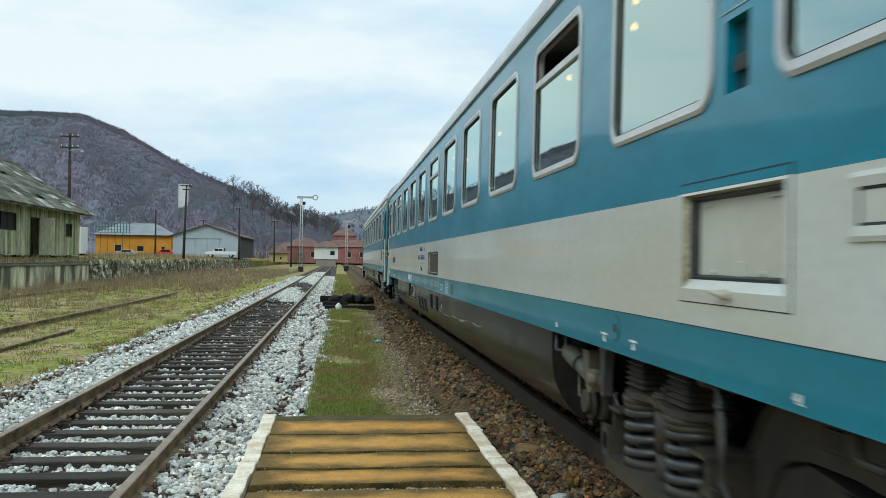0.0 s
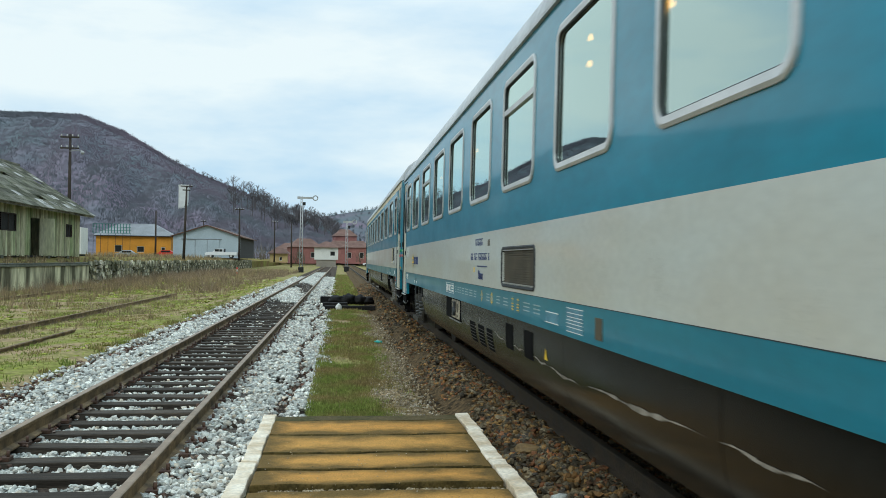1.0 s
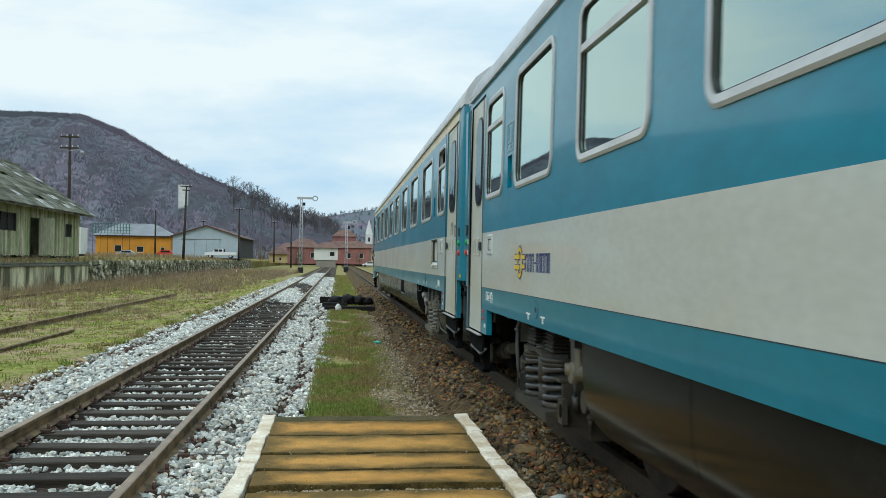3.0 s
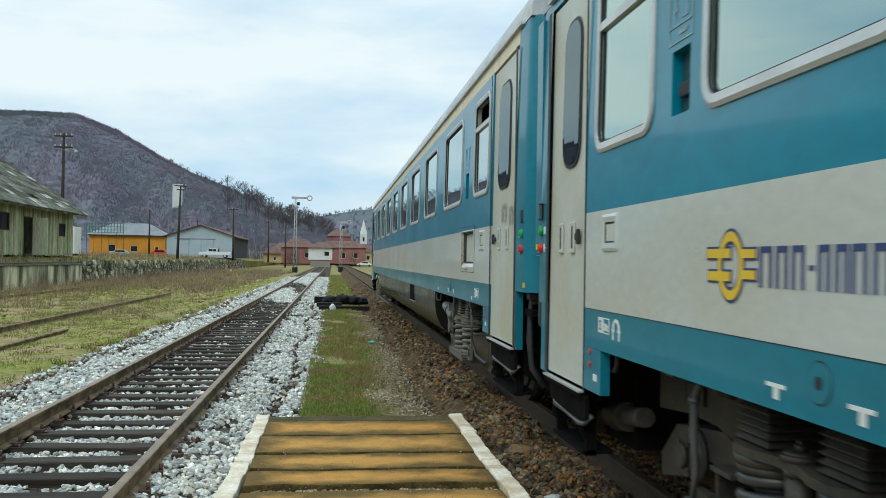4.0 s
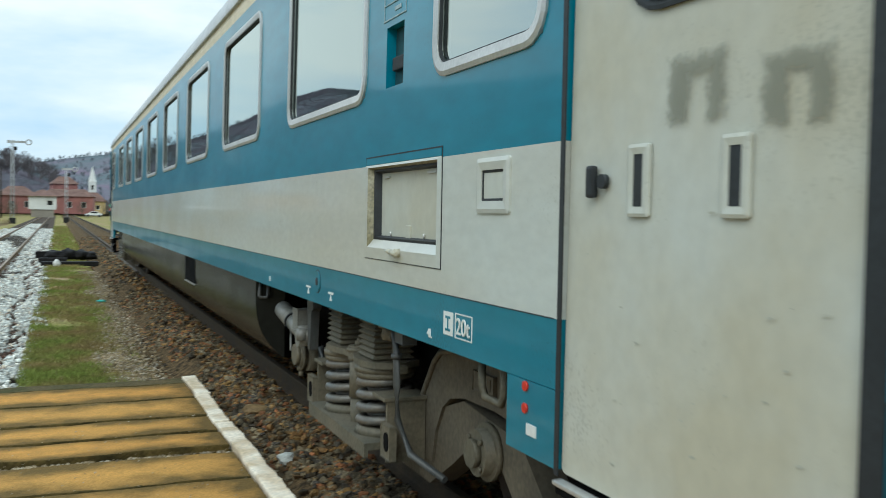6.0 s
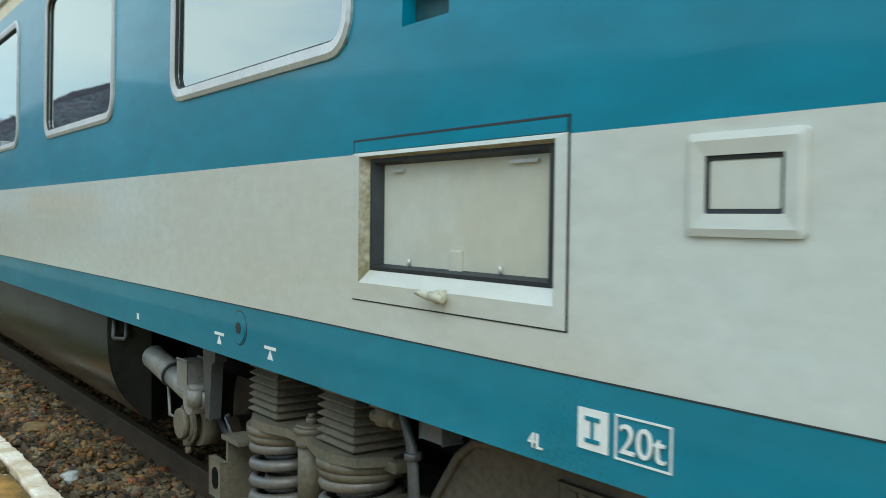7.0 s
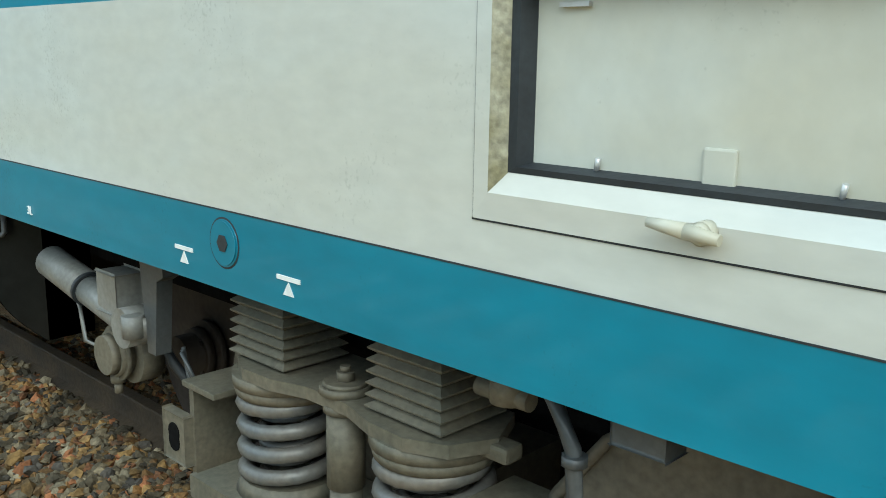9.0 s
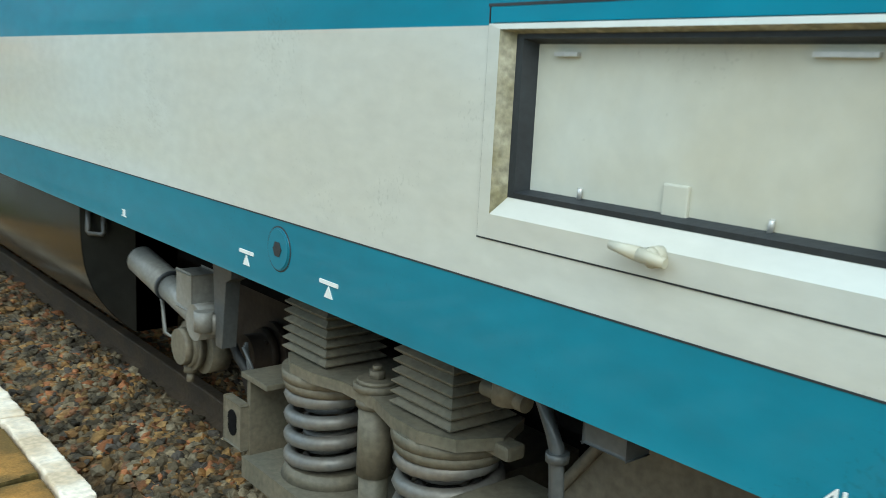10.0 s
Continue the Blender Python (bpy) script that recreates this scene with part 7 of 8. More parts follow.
def roof_hip(ho, w, d, h, rise, material, over=0.5, ridge=0.35):
    bm = bmesh.new()
    X, Y0, Y1 = w / 2 + over, -over, d + over
    b = [bm.verts.new(v) for v in ((-X, Y0, h), (X, Y0, h), (X, Y1, h), (-X, Y1, h))]
    t = [bm.verts.new((-X * ridge, d / 2, h + rise)), bm.verts.new((X * ridge, d / 2, h + rise))]
    for f in ((b[0], b[1], t[1], t[0]), (b[1], b[2], t[1]), (b[2], b[3], t[0], t[1]), (b[3], b[0], t[0]), (b[3], b[2], b[1], b[0])):
        bm.faces.new(f)
    bmesh.ops.recalc_face_normals(bm, faces=bm.faces[:])
    part("roof", bm, material, ho)


def roof_gable_front(ho, w, d, h, rise, material, wall, over=0.4):
    """The ridge runs away from the front; the gable is seen."""
    bm = bmesh.new()
    extrude_outline(bm, [(-w / 2, h), (w / 2, h), (0, h + rise)], 0, 0.3, "y")
    part("gable", bm, wall, ho)
    bm = bmesh.new()
    k = rise / (w / 2)
    for s in (-1, 1):
        X = s * (w / 2 + over)
        extrude_outline(bm, [(0, h + rise + 0.02), (X, h - k * over + 0.02), (X, h - k * over + 0.2), (0, h + rise + 0.2)], -over, d + over, "y")
    part("roof", bm, material, ho)


# pale sheet-metal shed
sh = gable_house("sheet_metal_shed", yard(-8.1, 165, 1.6, 0), 11.6, 26, 3.75, 1.9, M["sheet"], M["rust"], "pale blue sheet-metal shed with a rusty gable roof", (), category="shed", sidewall=M["darkside"])
roof_gable_front(sh, 11.6, 26, 3.75, 1.9, M["rustroof"], M["sheet"], 0.5)
part("sliding_door", boxes((-2.0, 2.2, -0.08, -0.01, 0.1, 3.2)), M["sheet"], sh, "large sliding door")
part("door_rail", boxes((-4.4, 2.6, -0.12, -0.03, 3.22, 3.34), (-2.02, -1.94, -0.1, -0.08, 0.1, 3.2), (0.06, 0.14, -0.1, -0.08, 0.1, 3.2)), M["zinc"], sh)

# orange building
ob1 = gable_house("orange_building", yard(-12.35, 188, 1.6, 3), 14.2, 9, 4.2, 2.7, M["orange"], M["zinc"], "orange plastered building with a grey hipped roof", ((0.6, 2.0, 0.9, 2.1), (5.2, 6.0, 0.9, 2.0), (-3.6, -2.2, 0.9, 2.3)), category="building")
roof_hip(ob1, 14.2, 9, 4.2, 2.5, M["zinc"], 0.6, 0.45)
# dark strip put in for the shade under the eaves
part("eaves_shadow", boxes((-7.3, 7.3, -0.62, -0.5, 4.02, 4.2)), M["darkside"], ob1)
sc = thing("scaffold", yard(-13.6, 184, 1.6, 3), "scaffold with green netting in front of the orange wall", "scaffold")
for q in range(6):
    part("post", boxes((-3.4 + q * 1.35, -3.34 + q * 1.35, -0.05, 0.05, 0, 4.4)), M["darkside"], sc)
for q in range(13):
    part("net_strip", boxes((-3.5 + q * 0.56, -3.36 + q * 0.56, -0.06, -0.03, 4.45, 6.3)), M["netgreen"], sc, "strip of green netting")
for z in (4.45, 5.0, 5.6, 6.25):
    part("net_cord", boxes((-3.5, 3.5, -0.03, 0.0, z, z + 0.07)), M["netgreen"], sc)
ct = thing("container", yard(-14.9, 104, 1.6, 2), "white container with a red panel beside the shed", "container")
part("body", boxes((-2.2, -0.72, 0, 3, 0.2, 3.1), bevel=0.04), M["plaster"], ct)
part("panel", boxes((-1.6, -1.3, -0.03, 0.0, 0.9, 1.5)), M["red"], ct, "red panel")
part("foot", boxes((-2.0, -0.9, 0.4, 2.6, 0, 0.2)), M["darkhole"], ct)

# houses by the line
hut = gable_house("signal_house", yard(-0.78, 215, 1.5, 0), 5.6, 6, 2.9, 1.5, M["plaster"], M["redroof"], "small white house with a red hipped roof", ((0.9, 2.1, 0.9, 2.0),))
part("plinth", boxes((-2.3, 2.3, 0.25, 5.6, -1.8, 0.0)), M["sandpale"], hut)
roof_hip(hut, 5.6, 6, 2.9, 1.5, M["redroof"], 0.6, 0.1)
h2 = gable_house("sand_hut", yard(-3.75, 195, 0.8, 0), 3.6, 4, 1.9, 1.2, M["sandwall"], M["redroof"], "small sand-coloured hut with a brown roof", ((0.2, 0.8, 0.4, 1.2),), category="hut")
roof_hip(h2, 3.6, 4, 1.9, 1.3, M["rustroof"], 0.6, 0.3)
for az, dist, w, d, h, rise, wall, roof, turn, lab in ((-2.0, 245, 8, 8, 4.4, 2.4, "brickred", "redroof", 12, "faded red house with a clay roof"), (-3.1, 262, 9, 8, 3.6, 2.2, "brickred", "redroof", -8, "low red house with a wide clay roof"),
                                                      (1.05, 255, 8, 8, 4.6, 2.0, "brickred", "redroof", -6, "red plastered house behind the signal"), (0.1, 285, 9, 8, 4.8, 2.4, "brickred", "redroof", 5, "red house with a clay roof"),
                                                      (1.9, 275, 7, 7, 3.6, 2.6, "sandwall", "redroof", 0, "sand-coloured house with a clay roof"), (0.45, 380, 9, 9, 11, 3.0, "brickred", "redroof", 8, "tall red house on the rise")):
    ho = gable_house("town_house", yard(az, dist, 0.4, turn), w, d, h, rise, M[wall], M[roof], lab, ((-w * 0.3, -w * 0.14, h * 0.35, h * 0.7), (w * 0.14, w * 0.3, h * 0.35, h * 0.7)))
    roof_hip(ho, w, d, h, rise, M[roof], 0.5, 0.4)
hh = thing("hillside_tower", yard(-9.55, 520, 33), "pale concrete tower on the slope", "tower")
part("body", boxes((-2.4, 2.4, 0, 4, -10, 8.4), bevel=0.1), M["plaster"], hh)
part("cap", boxes((-2.6, 2.6, -0.2, 4.2, 8.4, 8.9)), M["plaster"], hh)

# church
ch = thing("church", yard(1.92, 400, 0.5), "white church tower with a pointed spire", "church")
part("tower", boxes((-1.5, 1.5, 0, 3, 0, 12.6)), M["plaster"], ch)
bm = bmesh.new()
bmesh.ops.create_cone(bm, segments=8, radius1=1.7, radius2=0.04, depth=6.6, matrix=Matrix.Translation((0, 1.5, 15.9)))
part("spire", bm, M["plaster"], ch)
part("nave", boxes((-4, 4, 3, 16, 0, 6)), M["plaster"], ch)
part("belfry_opening", boxes((-0.4, 0.4, -0.05, 0.0, 9.4, 11.2)), M["darkhole"], ch)


# poles and signals
def wood_pole(m, h, arms, label, lean=0.0):
    po = thing("telegraph_pole", m @ pose(0, 0, 0, 0, lean, 0), label, "utility pole", "wooden poles of the yard")
    bm = bmesh.new()
    rod(bm, (0, 0, -0.3), (0, 0, h), 0.17, 0.10, seg=10)
    part("pole", bm, M["woodpole"], po)
    for z, w in arms:
        part("crossarm", boxes((-w / 2, w / 2, -0.16, -0.06, z - 0.06, z + 0.06)), M["woodpole"], po)
        for q in range(4):
            bm = bmesh.new()
            x = -w / 2 + 0.1 + q * (w - 0.2) / 3
            rod(bm, (x, -0.11, z + 0.06), (x, -0.11, z + 0.22), 0.05, 0.035, seg=8)
            part("insulator", bm, M["plaster"], po, "white insulator")
    return po


p = wood_pole(yard(-15.98, 80, 1.6), 10.0, ((9.75, 1.5), (8.85, 1.5)), "weathered wooden pole with two crossarms and a lamp")
bm = bmesh.new()
tube(bm, [(0, -0.1, 8.6), (0.6, -0.1, 8.7), (1.0, -0.1, 8.65)], 0.03)
bmesh.ops.create_icosphere(bm, subdivisions=2, radius=0.16, matrix=Matrix.Translation((1.0, -0.1, 8.5)))
part("yard_lamp", bm, M["steelwhite"], p, "small white yard lamp on an arm")
wood_pole(yard(-9.45, 112, 1.6), 8.6, ((8.5, 1.4), (8.05, 0.9)), "dark leaning wooden pole with crossarms", 1.6)
wood_pole(yard(-6.15, 150, 1.5), 8.2, ((8.0, 1.5),), "dark wooden pole beside the shed")
wood_pole(yard(-11.1, 150, 1.6), 7.4, (), "plain grey wooden pole")
wood_pole(yard(-4.0, 185, 1.2), 8.0, ((7.8, 1.2),), "dark wooden pole near the hut")
wood_pole(yard(-2.95, 170, 0.3), 8.2, (), "plain dark wooden pole")
wood_pole(yard(-8.3, 230, 1.6), 9.2, ((9.0, 1.2),), "far wooden pole above the shed roof")


def semaphore(m, h, arm, label):
    se = thing("semaphore_signal", m, label, "railway signal", "semaphore signals")
    for sx in (-1, 1):
        for sy in (-1, 1):
            bm = bmesh.new()
            rod(bm, (sx * 0.2, sy * 0.2, 0), (sx * 0.11, sy * 0.11, h), 0.045, seg=6)
            part("leg", bm, M["steelwhite"], se)
    bm = bmesh.new()
    n = int(h / 0.55)
    for q in range(n):
        za, zb = h * q / n, h * (q + 1) / n
        ka, kb = 0.2 - 0.09 * za / h, 0.2 - 0.09 * zb / h
        s = 1 if q % 2 else -1
        rod(bm, (-s * ka, -ka, za), (s * kb, -kb, zb), 0.028, seg=5)
        rod(bm, (-ka, -s * ka, za), (-kb, s * kb, zb), 0.028, seg=5)
        rod(bm, (ka, -s * ka, za), (kb, s * kb, zb), 0.028, seg=5)
    part("lattice", bm, M["steelwhite"], se, "grey-white lattice bracing")
    bm = bmesh.new()
    box(bm, -0.55, arm - 0.25, -0.2, -0.14, h - 0.32, h - 0.06)
    box(bm, -0.55, -0.25, -0.21, -0.13, h - 0.36, h - 0.02)
    part("arm", bm, M["steelwhite"], se, "horizontal signal arm")
    bm = bmesh.new()
    tube(bm, [(arm + 0.3 * math.cos(t * math.pi / 8), -0.17, h - 0.19 + 0.3 * math.sin(t * math.pi / 8)) for t in range(17)], 0.07)
    part("arm_ring", bm, M["steelwhite"], se)
    part("lamp_box", boxes((0.15, 0.5, -0.2, 0.1, h - 1.15, h - 0.75), bevel=0.03), M["darkhole"], se)
    part("base", boxes((-0.35, 0.35, -0.35, 0.35, -0.4, 0.75), bevel=0.04), M["darkhole"], se, "dark weight box at the foot")
    return se


semaphore(yard(-2.35, 118, -0.2), 9.9, 1.75, "white lattice semaphore signal with a level arm")
semaphore(yard(0.5, 133, -0.2), 7.5, 1.1, "far lattice semaphore signal with a level arm")


# vehicles on the dock
def pickup(m):
    ca = thing("pickup_truck", m, "white pickup truck parked by the shed", "pickup truck")
    bm = bmesh.new()
    extrude_outline(bm, [(-2.55, 0.45), (-2.55, 0.8), (-2.3, 0.92), (-1.35, 1.0), (2.5, 0.98), (2.55, 0.45)], -0.8, 0.8, "y")
    bmesh.ops.bevel(bm, geom=bm.edges[:], offset=0.05, segments=2, affect="EDGES")
    part("body", bm, M["carwhite"], ca)
    bm = bmesh.new()
    extrude_outline(bm, [(-1.4, 0.98), (-0.75, 1.5), (0.25, 1.52), (0.4, 0.98)], -0.72, 0.72, "y")
    bmesh.ops.bevel(bm, geom=bm.edges[:], offset=0.05, segments=2, affect="EDGES")
    part("cab", bm, M["carwhite"], ca)
    part("side_window", boxes((-1.0, -0.35, -0.735, -0.715, 1.05, 1.42), (-0.28, 0.2, -0.735, -0.715, 1.05, 1.42)), M["blackcar"], ca)
    for x in (-1.65, 1.55):
        for y in (-0.75, 0.6):
            wl = bmesh.new()
            rod(wl, (x, y, 0.33), (x, y + 0.18, 0.33), 0.33, seg=18)
            w = part("wheel", wl, M["rubber"], ca)
            wl = bmesh.new()
            rod(wl, (x, y - 0.01, 0.33), (x, y + 0.0, 0.33), 0.17, seg=12)
            part("rim", wl, M["alu"], w)
    part("roll_bar", boxes((0.45, 0.52, -0.7, 0.7, 0.98, 1.5)), M["darkhole"], ca)


pickup(yard(-7.2, 150, 1.58, 0))


def far_car(m, paint, label):
    ca = thing("parked_car", m, label, "car")
    bm = bmesh.new()
    extrude_outline(bm, [(-2.0, 0.35), (-2.0, 0.75), (-1.3, 0.85), (-0.7, 1.35), (0.8, 1.38), (1.5, 0.88), (2.0, 0.8), (2.0, 0.35)], -0.75, 0.75, "y")
    bmesh.ops.bevel(bm, geom=bm.edges[:], offset=0.05, segments=2, affect="EDGES")
    part("body", bm, M[paint], ca)
    part("side_window", boxes((-0.75, 0.9, -0.765, -0.745, 0.92, 1.26)), M["blackcar"], ca)
    for x in (-1.3, 1.3):
        for y in (-0.78, 0.62):
            wl = bmesh.new()
            rod(wl, (x, y, 0.3), (x, y + 0.16, 0.3), 0.3, seg=14)
            part("wheel", wl, M["rubber"], ca)


far_car(yard(-12.75, 178, 1.45, 4), "sheet", "pale blue-grey car before the orange building")
far_car(yard(-10.5, 180, 1.6, 2), "red", "red car beside the orange building")
far_car(yard(2.0, 240, -0.14, 0), "carwhite", "white car near the church road")


# ---- small things by the track ----
def tarred_stack():
    st = thing("timber_stack", pose(0, 0, 0), "black tarred timbers and a bundle lying in the grass", "timber stack")
    for y, x0, x1, z1, tilt in ((31.6, -0.45, 1.3, -0.01, 1.5), (33.4, -0.55, 0.35, 0.02, -3.0), (36.3, -0.7, 1.1, 0.12, 2.0)):
        bm = bmesh.new()
        box(bm, x0, x1, -0.14, 0.14, -0.16, z1, bevel=0.02)
        bmesh.ops.rotate(bm, verts=bm.verts[:], matrix=Matrix.Rotation(radians(tilt), 3, "Z"))
        bmesh.ops.translate(bm, verts=bm.verts[:], vec=(0, y, 0))
        part("timber", bm, M["tar"], st)
    r = random.Random(8)
    for x, w, h in ((-0.05, 0.32, 0.17), (0.42, 0.3, 0.22), (0.83, 0.28, 0.19), (1.15, 0.22, 0.15), (0.3, 0.4, 0.12)):
        bm = bmesh.new()
        bmesh.ops.create_icosphere(bm, subdivisions=3, radius=1.0)
        k = r.uniform(0, 9)
        for v in bm.verts:
            v.co = Vector((v.co.x * w, v.co.y * 0.3, v.co.z * h)) * (1 + 0.35 * noise.noise(v.co * 2 + Vector((k, 0, 0)))) + Vector((x, 34.7, -0.02 + h * 0.4))
        part("tar_roll", bm, M["tar"], st, "lumpy black tarred roll", smooth=True)


tarred_stack()


def lump(name, x, y, z, sx, sy, sz, material, label, category, seed=1):
    bm = bmesh.new()
    bmesh.ops.create_icosphere(bm, subdivisions=3, radius=1.0)
    for v in bm.verts:
        v.co *= 1 + 0.28 * noise.noise(v.co * 1.3 + Vector((seed, 0, 0))) + 0.1 * noise.noise(v.co * 4)
        v.co = Vector((v.co.x * sx, v.co.y * sy, v.co.z * sz))
    ob = part(name, bm, material)
    ob.matrix_basis = pose(x, y, z, 0, 0, seed * 37)
    return tagged(ob, label, category)


lump("white_stone", 1.487, 5.873, 0.02, 0.075, 0.06, 0.045, M["ballast"], "pale loose stone on the brown ballast", "stone", 2)
lump("flat_stone", 1.59, 7.40, 0.03, 0.15, 0.10, 0.05, M["ochrestone"], "flat ochre stone on the brown ballast", "stone", 3)
lump("flat_stone", 1.40, 5.0, -0.03, 0.09, 0.07, 0.04, M["ochrestone"], "flat ochre stone beside the platform edge", "stone", 5)
lump("plastic_bag", 0.03, 30.8, -0.03, 0.1, 0.1, 0.13, M["plaster"], "crumpled white plastic bag in the grass", "litter", 4)
bm = bmesh.new()
rod(bm, (0, -0.11, 0.035), (0, 0.06, 0.035), 0.034, seg=12)
rod(bm, (0, 0.06, 0.035), (0, 0.11, 0.035), 0.034, 0.014, seg=12)
rod(bm, (0, 0.11, 0.035), (0, 0.13, 0.035), 0.016, seg=10)
bt = part("plastic_bottle", bm, M["tealplastic"])
bt.matrix_basis = pose(0.84, 18.7, -0.12, 0, 0, 60) @ Matrix.Scale(0.75, 4)
tagged(bt, "small teal plastic bottle lying in the grass", "bottle")

mk = thing("marker_post", pose(-11.4, 104, -0.3), "small red and white marker post in the weeds", "post")
part("post", boxes((-0.06, 0.06, -0.06, 0.06, 0.0, 0.85), bevel=0.01), M["plaster"], mk)
part("band", boxes((-0.065, 0.065, -0.065, 0.065, 0.62, 0.86), bevel=0.01), M["red"], mk, "red painted head")
part("band", boxes((-0.065, 0.065, -0.065, 0.065, 0.15, 0.36), bevel=0.01), M["red"], mk)

# a long plain unseen wall, added beyond the train to cut light under it
part("unseen_wall", boxes((7.5, 7.9, -30, 60, -0.5, 4.5)), M["sandwall"])
tagged(bpy.data.objects["unseen_wall"], "unseen sand-coloured wall added to darken under the train", "wall", kind="structure")


# ---- hills and woods ----
def hill(name, prof, near, far, back, label, trees, seed, th):
    """A ridge round the valley: its skyline by azimuth and elevation in degrees."""
    r = np.random.default_rng(seed)
    az = np.linspace(prof[0][0], prof[-1][0], 720)
    el = np.interp(az, [q[0] for q in prof], [q[1] for q in prof])
    ks = np.linspace(0, 1, 16)
    crest = far * np.tan(np.radians(el)) - th * 0.45

    def height(a, k):
        c = np.interp(a, az, crest)
        wob = 0.05 * np.sin(a * 0.9 + 5 * k) + 0.03 * np.sin(a * 2.3 - 9 * k)
        return 1.2 + np.maximum(c, 0.2) * np.clip(k ** 1.25 + wob * k * (1 - k) * 4, 0, 1)
    rows = []
    for k in ks:
        d = near + (far - near) * k
        rows.append(np.stack([d * np.sin(np.radians(az)), d * np.cos(np.radians(az)), height(az, k)], 1))
    rows.append(np.stack([back * np.sin(np.radians(az)), back * np.cos(np.radians(az)), height(az, 1.0) * 0.4], 1))
    v = np.concatenate(rows)
    n = len(az)
    i = (np.arange(len(rows) - 1)[:, None] * n + np.arange(n - 1)[None]).ravel()
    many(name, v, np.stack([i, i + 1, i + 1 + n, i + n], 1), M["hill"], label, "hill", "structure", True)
    few = trees // 6
    a = np.concatenate([r.uniform(max(prof[0][0], -75), prof[-1][0], few), r.uniform(max(prof[0][0], -26), prof[-1][0], trees - few)])
    k = np.concatenate([r.uniform(0.05, 1.0, trees - trees // 5) ** 0.8, r.uniform(0.95, 1.02, trees // 5)])
    r.shuffle(k)
    d = near + (far - near) * k
    base = np.stack([d * np.sin(np.radians(a)), d * np.cos(np.radians(a)), height(a, np.minimum(k, 1)) - 1], 1)
    # each bare tree: a stem and a brush of upright boughs
    P, Hh, W, Ln = [], [], [], []
    hgt = r.uniform(0.6, 1.0, trees) * th
    for q in range(7):
        up = 0.0 if q == 0 else r.uniform(0.15, 0.45)
        P.append(base + np.stack([r.normal(0, 1.3, trees), r.normal(0, 1.3, trees), hgt * up], 1) * np.array([0.1, 0.1, 1] if q == 0 else [1, 1, 1]))
        Hh.append(hgt * (0.9 if q == 0 else r.uniform(0.25, 0.5, trees)))
        W.append(np.full(trees, th * (0.014 if q == 0 else 0.05)))
        Ln.append(r.uniform(0, 0.1 if q == 0 else 1.1, trees))
    vv, ff = blades(np.concatenate(P), np.concatenate(Hh), np.concatenate(Ln), np.concatenate(W))
    many("bare_woods", vv, ff, M["tree"], "bare winter woods coloured with a purple-blue haze", "woods")


hill("hill_near", [(-178, 6), (-120, 8), (-80, 10), (-45, 11), (-30, 9.5), (-19.7, 8.3), (-17.35, 8.4), (-15.4, 8.45), (-13.1, 7.65), (-10.4, 6.1), (-8.9, 5.35), (-7, 4.65), (-5.3, 3.95), (-3.5, 2.95), (-2.1, 2.6), (-0.9, 2.2), (0.2, 1.4), (2.2, 0.7), (6, 0.2)],
     300, 760, 1000, "steep wooded hill above the station", 36000, 1, 3.8)
hill("hill_far", [(-14, 1.0), (-6, 2.0), (-2, 2.7), (-0.4, 3.0), (1.4, 3.3), (2.5, 3.45), (6, 4), (20, 5), (60, 6), (120, 6), (182, 6)], 900, 1700, 2200, "distant wooded ridge across the valley", 7000, 2, 12.0)


def bare_tree(seed):
    """Trunk and crown meshes of one leafless tree, about one metre tall before scaling."""
    r = random.Random(seed)
    tr, cr = bmesh.new(), bmesh.new()
    rod(tr, (0, 0, -0.08), (0, 0, 0.45), 0.020, 0.014, seg=5, caps=False)
    rod(tr, (0, 0, 0.45), (r.uniform(-0.03, 0.03), 0, 0.85), 0.014, 0.005, seg=4, caps=False)

    def twig(a, d, ln, w, depth):
        b = a + d * ln
        rod(cr, a, b, w, w * 0.55, seg=3, caps=False)
        if depth == 0:
            return
        for q in range(4 if depth > 1 else 3):
            t = r.uniform(0.35, 1.0)
            nd = (d + Vector((r.gauss(0, 0.45), r.gauss(0, 0.45), r.uniform(0.0, 0.5)))).normalized()
            twig(a + d * ln * t, nd, ln * r.uniform(0.5, 0.75), w * 0.55, depth - 1)
    for q in range(9):
        z, a = r.uniform(0.25, 0.75), q * 2.4 + r.uniform(-0.4, 0.4)
        twig(Vector((0, 0, z)), Vector((math.cos(a) * 0.7, math.sin(a) * 0.7, r.uniform(0.5, 1.0))).normalized(), (0.95 - z) * r.uniform(0.30, 0.46), 0.008, 3)
    return tr, cr


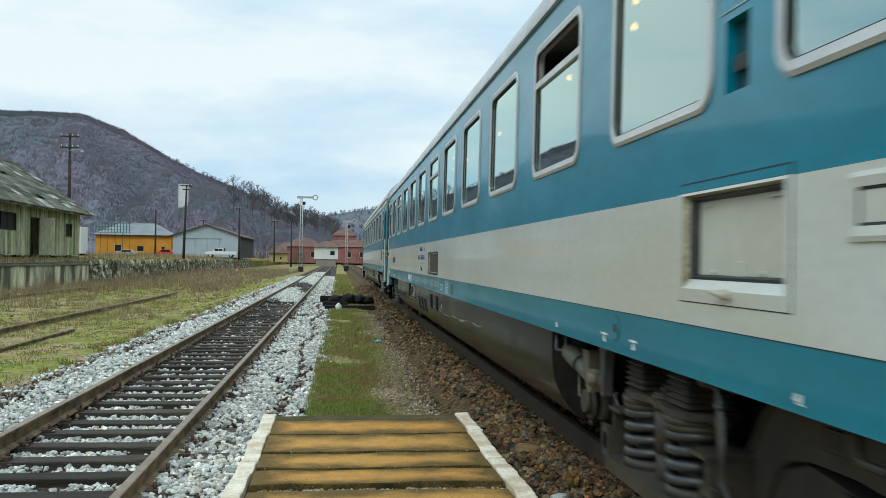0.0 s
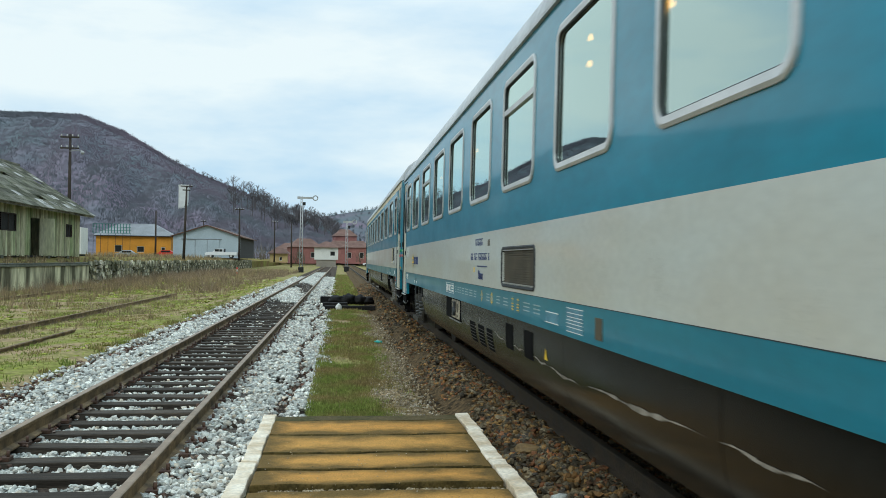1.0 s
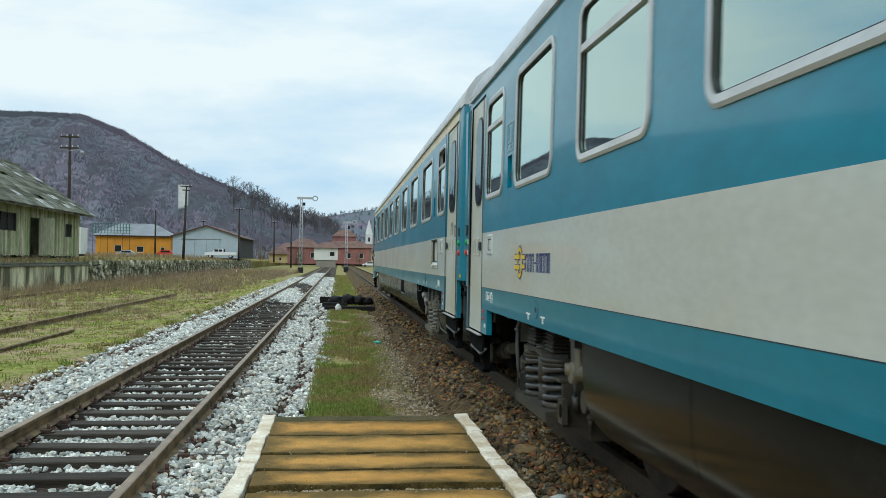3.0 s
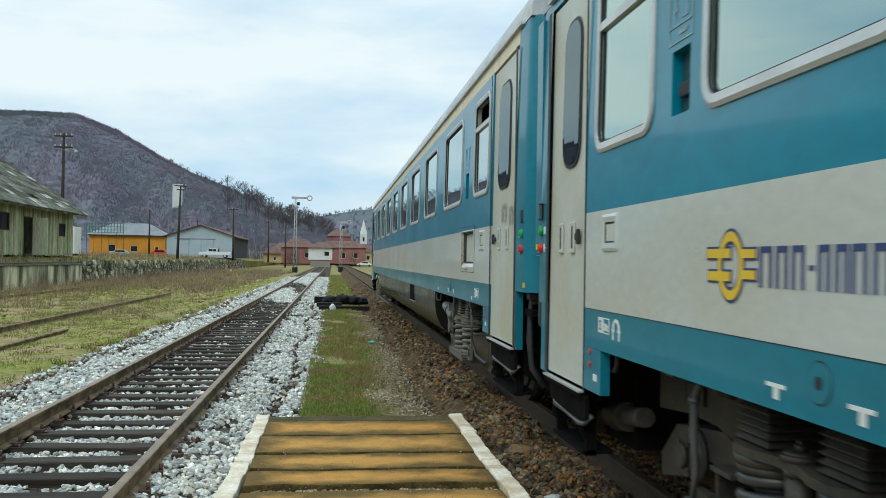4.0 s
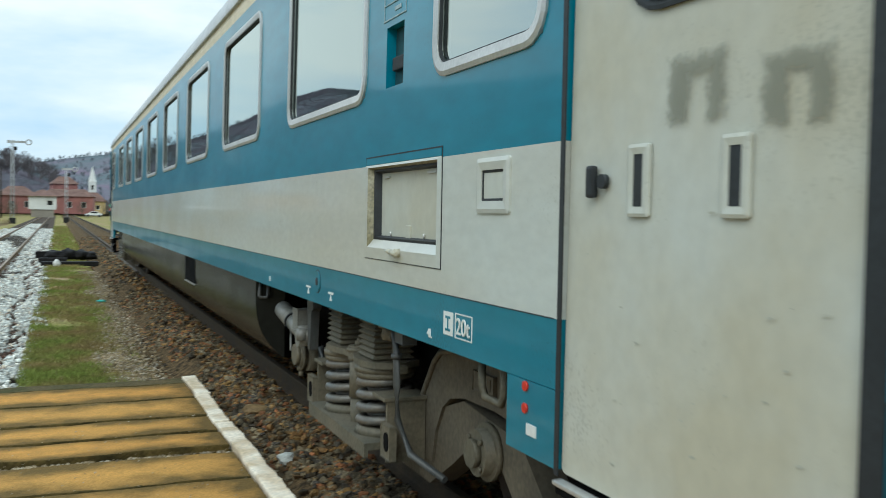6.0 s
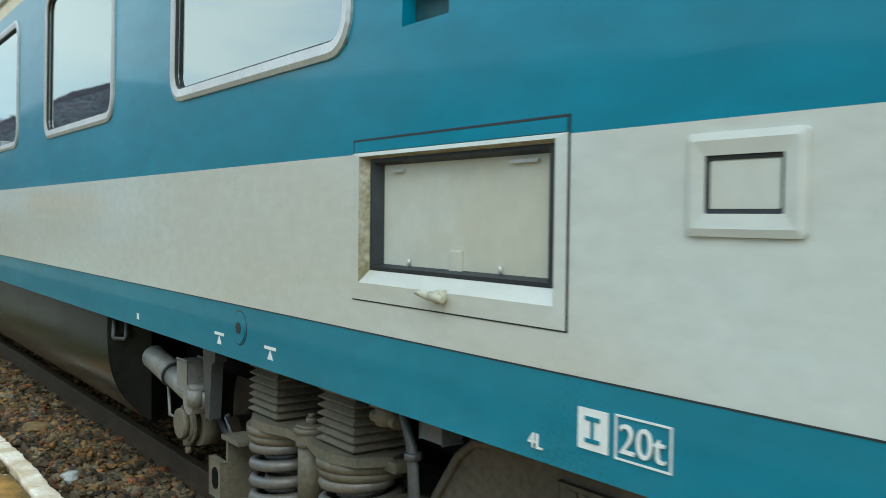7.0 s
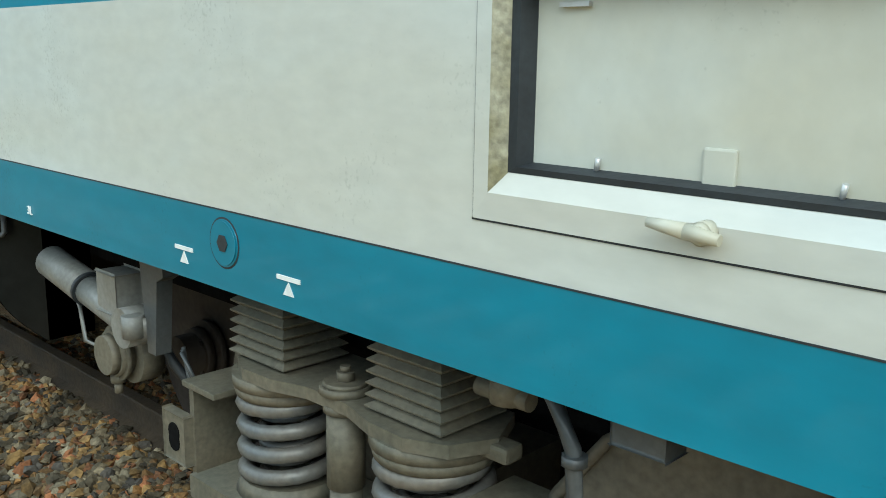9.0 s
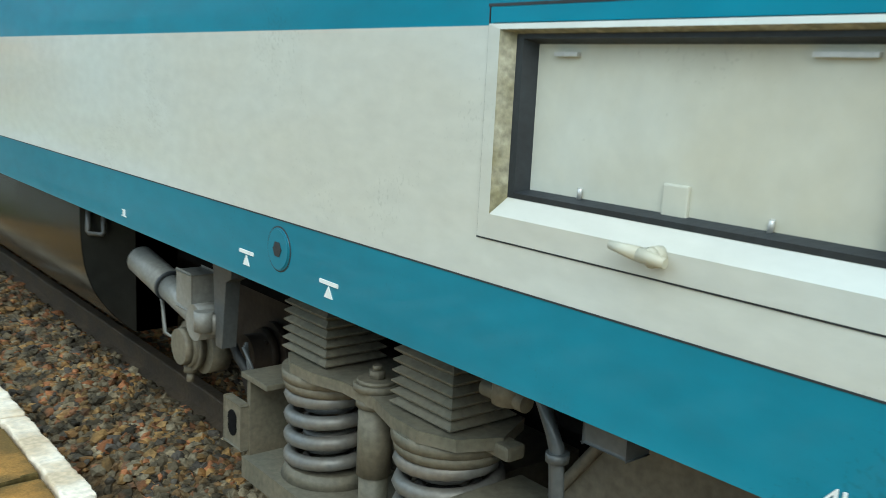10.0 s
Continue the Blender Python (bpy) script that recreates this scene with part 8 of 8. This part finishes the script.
def ridge_trees():
    r = random.Random(17)
    kinds, first = [], []
    for q in range(4):
        tr, cr = bare_tree(q)
        tree = thing("bare_tree", pose(0, 0, 0), "tall leafless grey-brown tree on the slope", "tree", "bare trees on the ridge")
        part("trunk", tr, M["ridgetree"], tree)
        part("crown", cr, M["ridgetree"], tree, "open crown of bare boughs")
        kinds.append(tree)
    prof = [(-11, 6.4), (-8.9, 5.35), (-7, 4.65), (-5.3, 3.95), (-3.5, 2.95), (-2.1, 2.6), (-0.9, 2.2), (0.2, 1.4)]
    for i in range(124):
        az = r.uniform(-6.8, 0.0) if i < 110 else r.uniform(-10, -6.8)
        k = r.choice((0.98, 0.9, 0.75, 0.6)) if i < 110 else 0.98
        d = 300 + 460 * k
        crest = 760 * math.tan(radians(np.interp(az, [q[0] for q in prof], [q[1] for q in prof]))) - 3
        h = r.uniform(11, 18) if i < 110 else r.uniform(6, 9)
        m = yard(az, d, 0.6 + max(crest, 0.2) * k ** 1.25, r.uniform(0, 360)) @ Matrix.Diagonal((h * 1.05, h * 1.05, h, 1))
        if i < 4:
            first.append(m)
        else:
            copy_thing(kinds[i % 4], m)
    for tree, m in zip(kinds, first):
        tree.matrix_basis = m


def shrubs():
    """Bare scrub between the dock and the town."""
    r = np.random.default_rng(12)
    n = 420
    a, d = r.uniform(-14, 3, n), r.uniform(200, 345, n)
    keep = (d > 285) | ((a < -4.6) & (d > 225)) | ((a < -2.3) & (d > 235) & (d < 243)) | ((a > 1.2) & (d < 230) & (d > 215))
    a, d = a[keep], d[keep]
    n = len(a)
    base = np.stack([d * np.sin(np.radians(a)), d * np.cos(np.radians(a)), np.full(n, 0.3)], 1)
    P, Hh, W, Ln = [], [], [], []
    hgt = r.uniform(2.5, 8.0, n)
    for q in range(12):
        P.append(base + np.stack([r.normal(0, 0.5, n), r.normal(0, 0.5, n), hgt * (0 if q < 2 else r.uniform(0.1, 0.5))], 1))
        Hh.append(hgt * (1 if q < 2 else r.uniform(0.3, 0.6, n)))
        W.append(np.full(n, 0.10 if q < 2 else 0.07))
        Ln.append(r.uniform(0, 0.7, n))
    v, f = blades(np.concatenate(P), np.concatenate(Hh), np.concatenate(Ln), np.concatenate(W))
    many("bare_scrub", v, f, M["scrub"], "bare scrub and small trees before the town", "shrubs")


shrubs()
ridge_trees()

scatter_ballast()
scatter_grass()



# ---- motion ----
def motions():
    walk(coach_a, [(t, pose(RIGHT, s - PITCH, -0.045)) for t, s in ROLL])
    walk(coach_b, [(t, pose(RIGHT, s, 0)) for t, s in ROLL])


motions()
